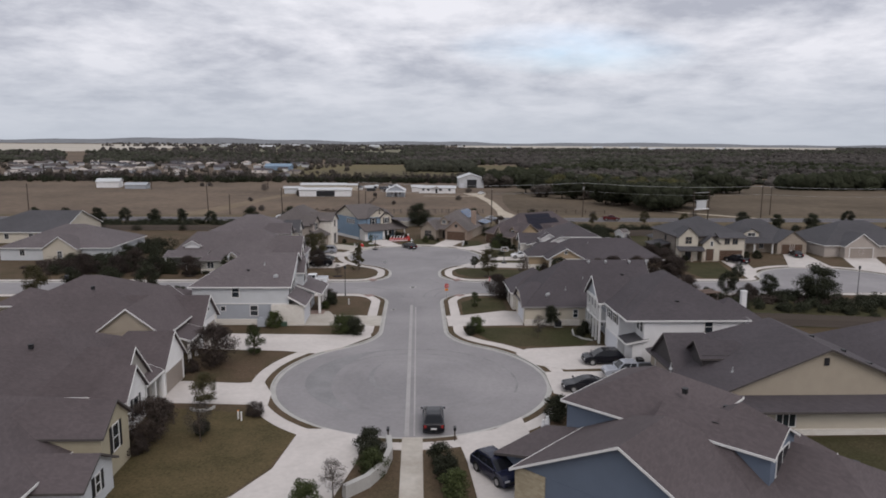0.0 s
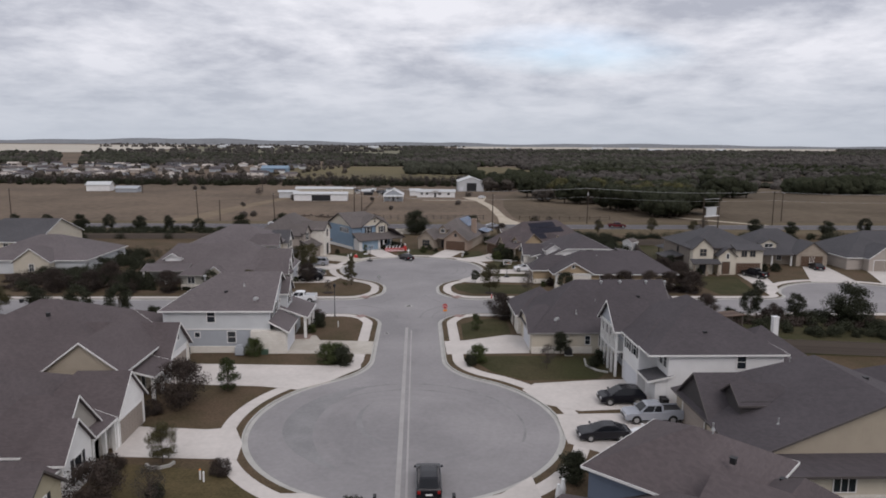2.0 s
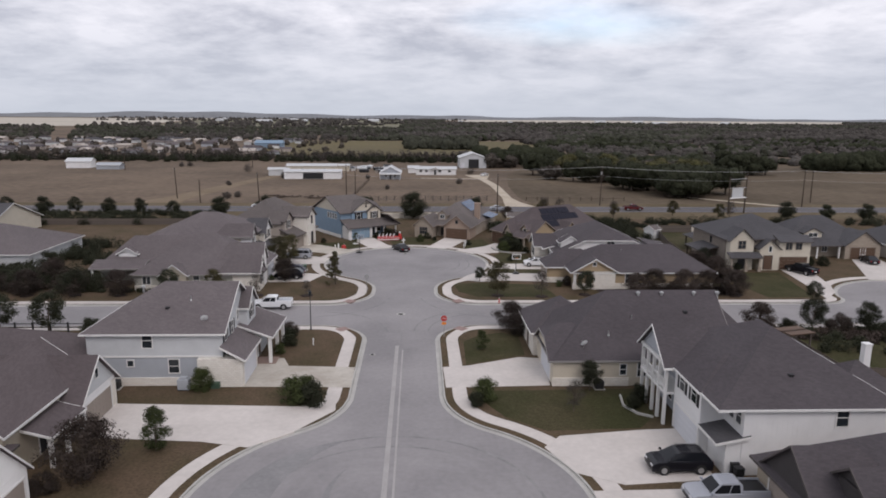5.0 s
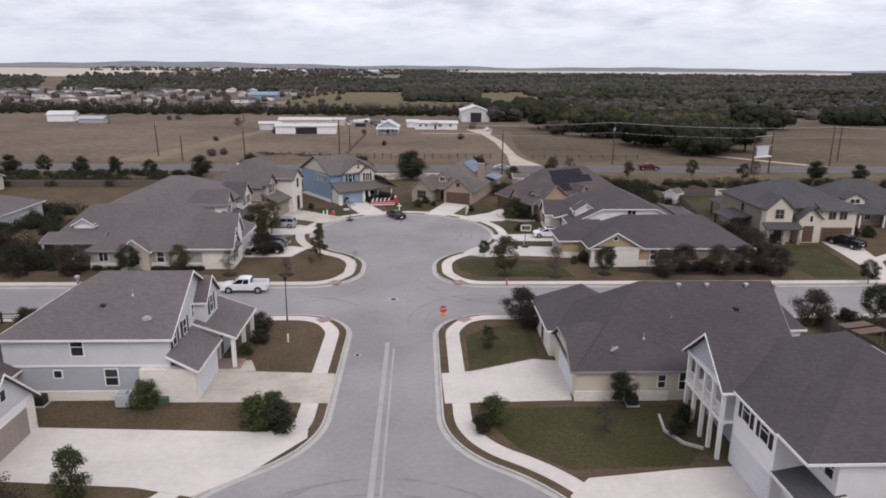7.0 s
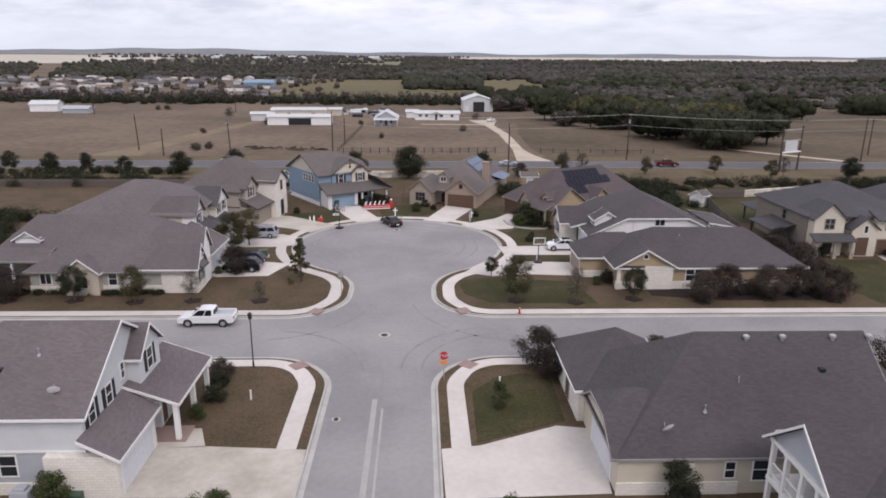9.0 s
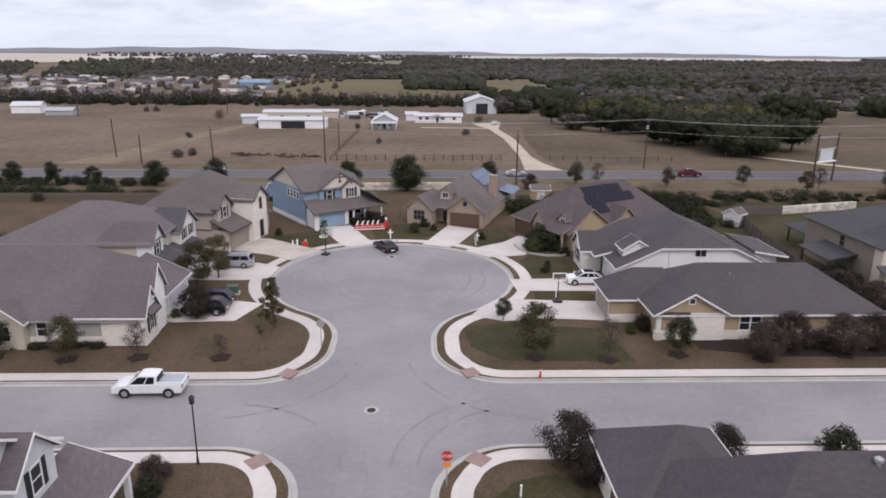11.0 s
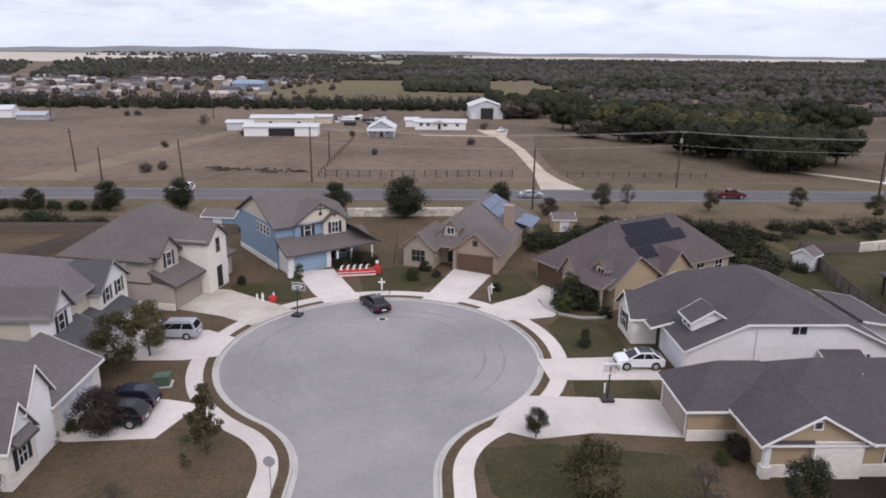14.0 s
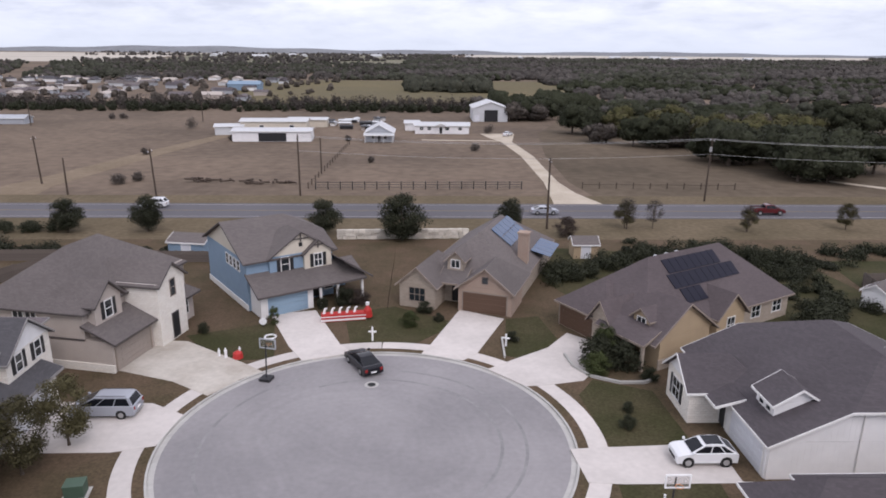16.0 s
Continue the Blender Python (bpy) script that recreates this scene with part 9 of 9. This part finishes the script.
simple("yard_cross", "small white wooden cross ornament on the lawn", "garden ornament", -0.4, 176.6, 0.14, -5, [("upright", "white", [(-.09, .09, -.05, .05, 0, 1.5)]), ("arm", "white", [(-.4, .4, -.04, .04, .9, 1.08)])])
simple("yard_cross", "small white wooden cross ornament on the verge", "garden ornament", 12.6, 175.2, 0.14, -20, [("upright", "white", [(-.09, .09, -.05, .05, 0, 1.3)]), ("arm", "white", [(-.36, .36, -.04, .04, .8, .96)])])

# red and white holiday sleigh display in front of the blue house
sl = empty("holiday_sleigh", pose(-3.6, 182.2, 0.14, 0, 0, 10), "long red and white holiday sleigh display on the lawn", "holiday decoration")
bm = bmesh.new(); box(bm, -2.6, 2.0, -.45, .45, .0, .8); part("sled_body", bm, M["red"], sl)
bm = bmesh.new(); box(bm, -2.65, 2.05, -.5, -.44, .1, .28); box(bm, -2.65, 2.05, -.5, -.44, .52, .6); part("white_trim", bm, M["white"], sl)
for i in range(5):
    bm = bmesh.new(); tube(bm, (-2.3 + i * 0.8, 0, .8), (-2.2 + i * 0.8, 0, 1.3), .16, .1, 8); tube(bm, (-2.2 + i * 0.8, 0, 1.3), (-1.95 + i * 0.8, 0, 1.4), .1, .06, 8); part("white_figure", bm, M["white"], sl)
bm = bmesh.new(); tube(bm, (2.3, 0, .2), (2.3, 0, 1.0), .5, .42, 12); tube(bm, (2.3, 0, 1.0), (2.3, 0, 1.5), .36, .12, 12); part("red_sack", bm, M["red"], sl)
bm = bmesh.new(); tube(bm, (2.3, 0, 1.5), (2.3, 0, 1.8), .2, .2, 10); part("white_bobble", bm, M["white"], sl)

for x, y, s in ((-13.7, 172.9, 0.5), (-14.4, 173.2, 0.4), (-12.6, 173.6, 0.4)):
    bm = bmesh.new(); tube(bm, (0, 0, 0), (0, 0, .7 * s), .3 * s, .26 * s, 10); tube(bm, (0, 0, .7 * s), (0, 0, 1.5 * s), .24 * s, .3 * s, 10); tube(bm, (0, 0, 1.5 * s), (0, 0, 2.0 * s), .16 * s, .1 * s, 10)
    tagged(part("garden_statue", bm, M["white"], None, "", pose(x, y, 0.14)), "small pale garden statue on the lawn", "garden statue")
bm = bmesh.new(); tube(bm, (0, 0, 0), (0, 0, .5), .5, .42, 12); tube(bm, (0, 0, .5), (0, 0, .7), .42, .1, 12)
tagged(part("holiday_decoration", bm, M["red"], None, "", pose(-12.6, 172.9, 0.14)), "low red holiday decoration on the lawn", "holiday decoration")
for x, y in ((12.9, 64.0), (12.4, 63.2)):
    bm = bmesh.new(); tube(bm, (0, 0, 0), (0, 0, .5), .22, .25, 10); tube(bm, (0, 0, .5), (0, 0, 1.0), .25, .16, 10); tube(bm, (0, 0, 1.0), (0, 0, 1.28), .13, .12, 10)
    tagged(part("garden_statue", bm, M["white"], None, "", pose(x, y, 0.14)), "pale garden statue beside the shrub", "garden statue")

# white board slats beside the slate-blue house
st = empty("slatted_steps", pose(14.6, 61.4, 0.14, 0, 0, -45), "pale timber steps beside the slate-blue house", "steps")
for i in range(6):
    bm = bmesh.new(); box(bm, -0.9, 0.9, i * 0.36, i * 0.36 + 0.24, 0.15 * i, 0.15 * i + 0.08); part("tread", bm, M["siding_grey"], st)
for s in (-1, 1):
    bm = bmesh.new(); tube(bm, (s * 0.8, 0, 0.0), (s * 0.8, 2.0, 0.74), 0.05, 0.05, 6); part("stringer", bm, M["siding_grey"], st)

# curved stone edging and low walls
def edging(pts, hh=0.25, w=0.18, label="low curved concrete garden edging"):
    ob = ribbon("garden_edging", pts, -w / 2, w / 2, 0.14 + hh, M["gutter"], 0.1, label, "garden edging", "thing")
    return ob


edging([(17.9, 173.2), (18.2, 170.6), (19.4, 168.6), (21.6, 167.4), (23.8, 167.4), (25.2, 168.4)])
edging([(-20.8, 69.4), (-20.3, 68.9), (-19.5, 68.8), (-18.8, 69.2), (-18.6, 69.8)])
edging([(-1.3, 61.0), (-1.1, 58.6), (-1.5, 56.2), (-2.6, 54.0), (-4.2, 52.4)], 1.0, 0.45, "low curved pale stone garden wall")
edging([(12.2, 172.6), (12.4, 177.0), (14.0, 176.6)], 0.22)
edging([(22.6, 96.8), (22.2, 94.4), (23.0, 92.6), (24.2, 91.8)], 0.2)

# garden sheds and back garden structures
def garden_shed(x, y, rz, mat, roof_mat, w=3.0, d=2.6, label="small garden shed with pale walls"):
    h = House(empty("garden_shed", pose(x, y, 0.12, 0, 0, rz), label, "shed", "garden sheds"), 0, 0, M[roof_mat], M["trim"])
    wall(h, -w / 2, w / 2, -d / 2, d / 2, 0, 2.1, mat)
    roof(h, -w / 2, w / 2, -d / 2, d / 2, 2.1, 0.8, "x", (1, 1), 0.2, mat, 0.08)
    front_door(h, 0, -d / 2 - 0.01, "S", "door_white", 1.2, 1.8, 0.05)


garden_shed(56.0, 185.6, 38, "siding_white", "roof_brown", 2.6, 2.6)
garden_shed(27.0, 205.6, 0, "stucco_ochre", "roof_brown", 3.4, 3.0, "small tan timber garden shed")
for x, y in ((27.0, 80.9), (27.0, 81.7)):
    simple("wheelie_bin", "dark wheeled rubbish bin beside the white house", "rubbish bin", x, y, 0.165, -90, [("body", "metal_dark", [(-.28, .28, -.32, .32, .08, .95)]), ("lid", "shutter", [(-.3, .3, -.36, .34, .95, 1.04)]), ("wheel", "rubber", [((-.3, .28, .1), (.3, .28, .1), .1, .1)])], "rubbish bins")
garden_shed(-88, 176.0, 0, "siding_sand", "metal_roof", 4.0, 3.0)
garden_shed(-27.5, 207.0, -10, "siding_blue", "roof_brown", 5.2, 4.2, "pale blue garden outbuilding with a window")
perg = House(empty("garden_pavilion", pose(62.6, 172.5, 0.12), "dark-roofed timber garden pavilion", "pavilion"), 0, 0, M["roof_dark"], M["trim_dark"])
roof(perg, -3.2, 3.2, -3.0, 3.0, 2.7, 1.3, "x", (0, 0), 0.3)
for x in (-2.9, 2.9):
    for y in (-2.7, 2.7):
        column(perg, x, y, 0, 2.75, 0.24, "wood_pole")
play = empty("play_set", pose(46.0, 108.0, 0.14, 0, 0, 15), "weathered timber climbing frame with a blue swing", "play set")
for x in (-1.4, 1.4):
    for y in (-1.0, 1.0):
        bm = bmesh.new(); box(bm, x - .07, x + .07, y - .07, y + .07, 0, 2.9); part("post", bm, M["wood_fence"], play)
bm = bmesh.new(); box(bm, -1.5, 1.5, -1.1, 1.1, 1.3, 1.42); part("deck", bm, M["wood_fence"], play)
for s in (-1, 1):
    bm = bmesh.new(); box(bm, -1.7, 1.7, s * 0.6 - 0.75, s * 0.6 + 0.75, 3.0 - 0.05, 3.05); part("roof_board", bm, M["door_brown"], play)
bm = bmesh.new(); tube(bm, (-1.4, 0, 2.5), (-5.0, 0, 2.5), .07, .07, 8); part("swing_beam", bm, M["wood_fence"], play)
for s in (-1, 1):
    bm = bmesh.new(); tube(bm, (-5.0, 0, 2.5), (-5.2, s * 1.1, 0), .06, .06, 8); part("swing_leg", bm, M["wood_fence"], play)
bm = bmesh.new(); tube(bm, (-3.2, 0, .9), (-3.2, 0, 1.3), .3, .34, 10); part("swing_seat", bm, M["siding_blue"], play)

# coloured kerb ramps at the corners
for x, y, rz in ((8.6, 132.0, 25), (-7.4, 132.0, -25), (8.2, 118.6, 50), (-7.0, 118.6, -50)):
    bm = bmesh.new(); box(bm, -0.7, 0.7, -0.75, 0.75, 0.05, 0.158)
    tagged(part("kerb_ramp", bm, M["ramp"], None, "", pose(x, y, 0.006, 0, 0, rz)), "terracotta tactile kerb ramp", "kerb ramp", "", "structure")
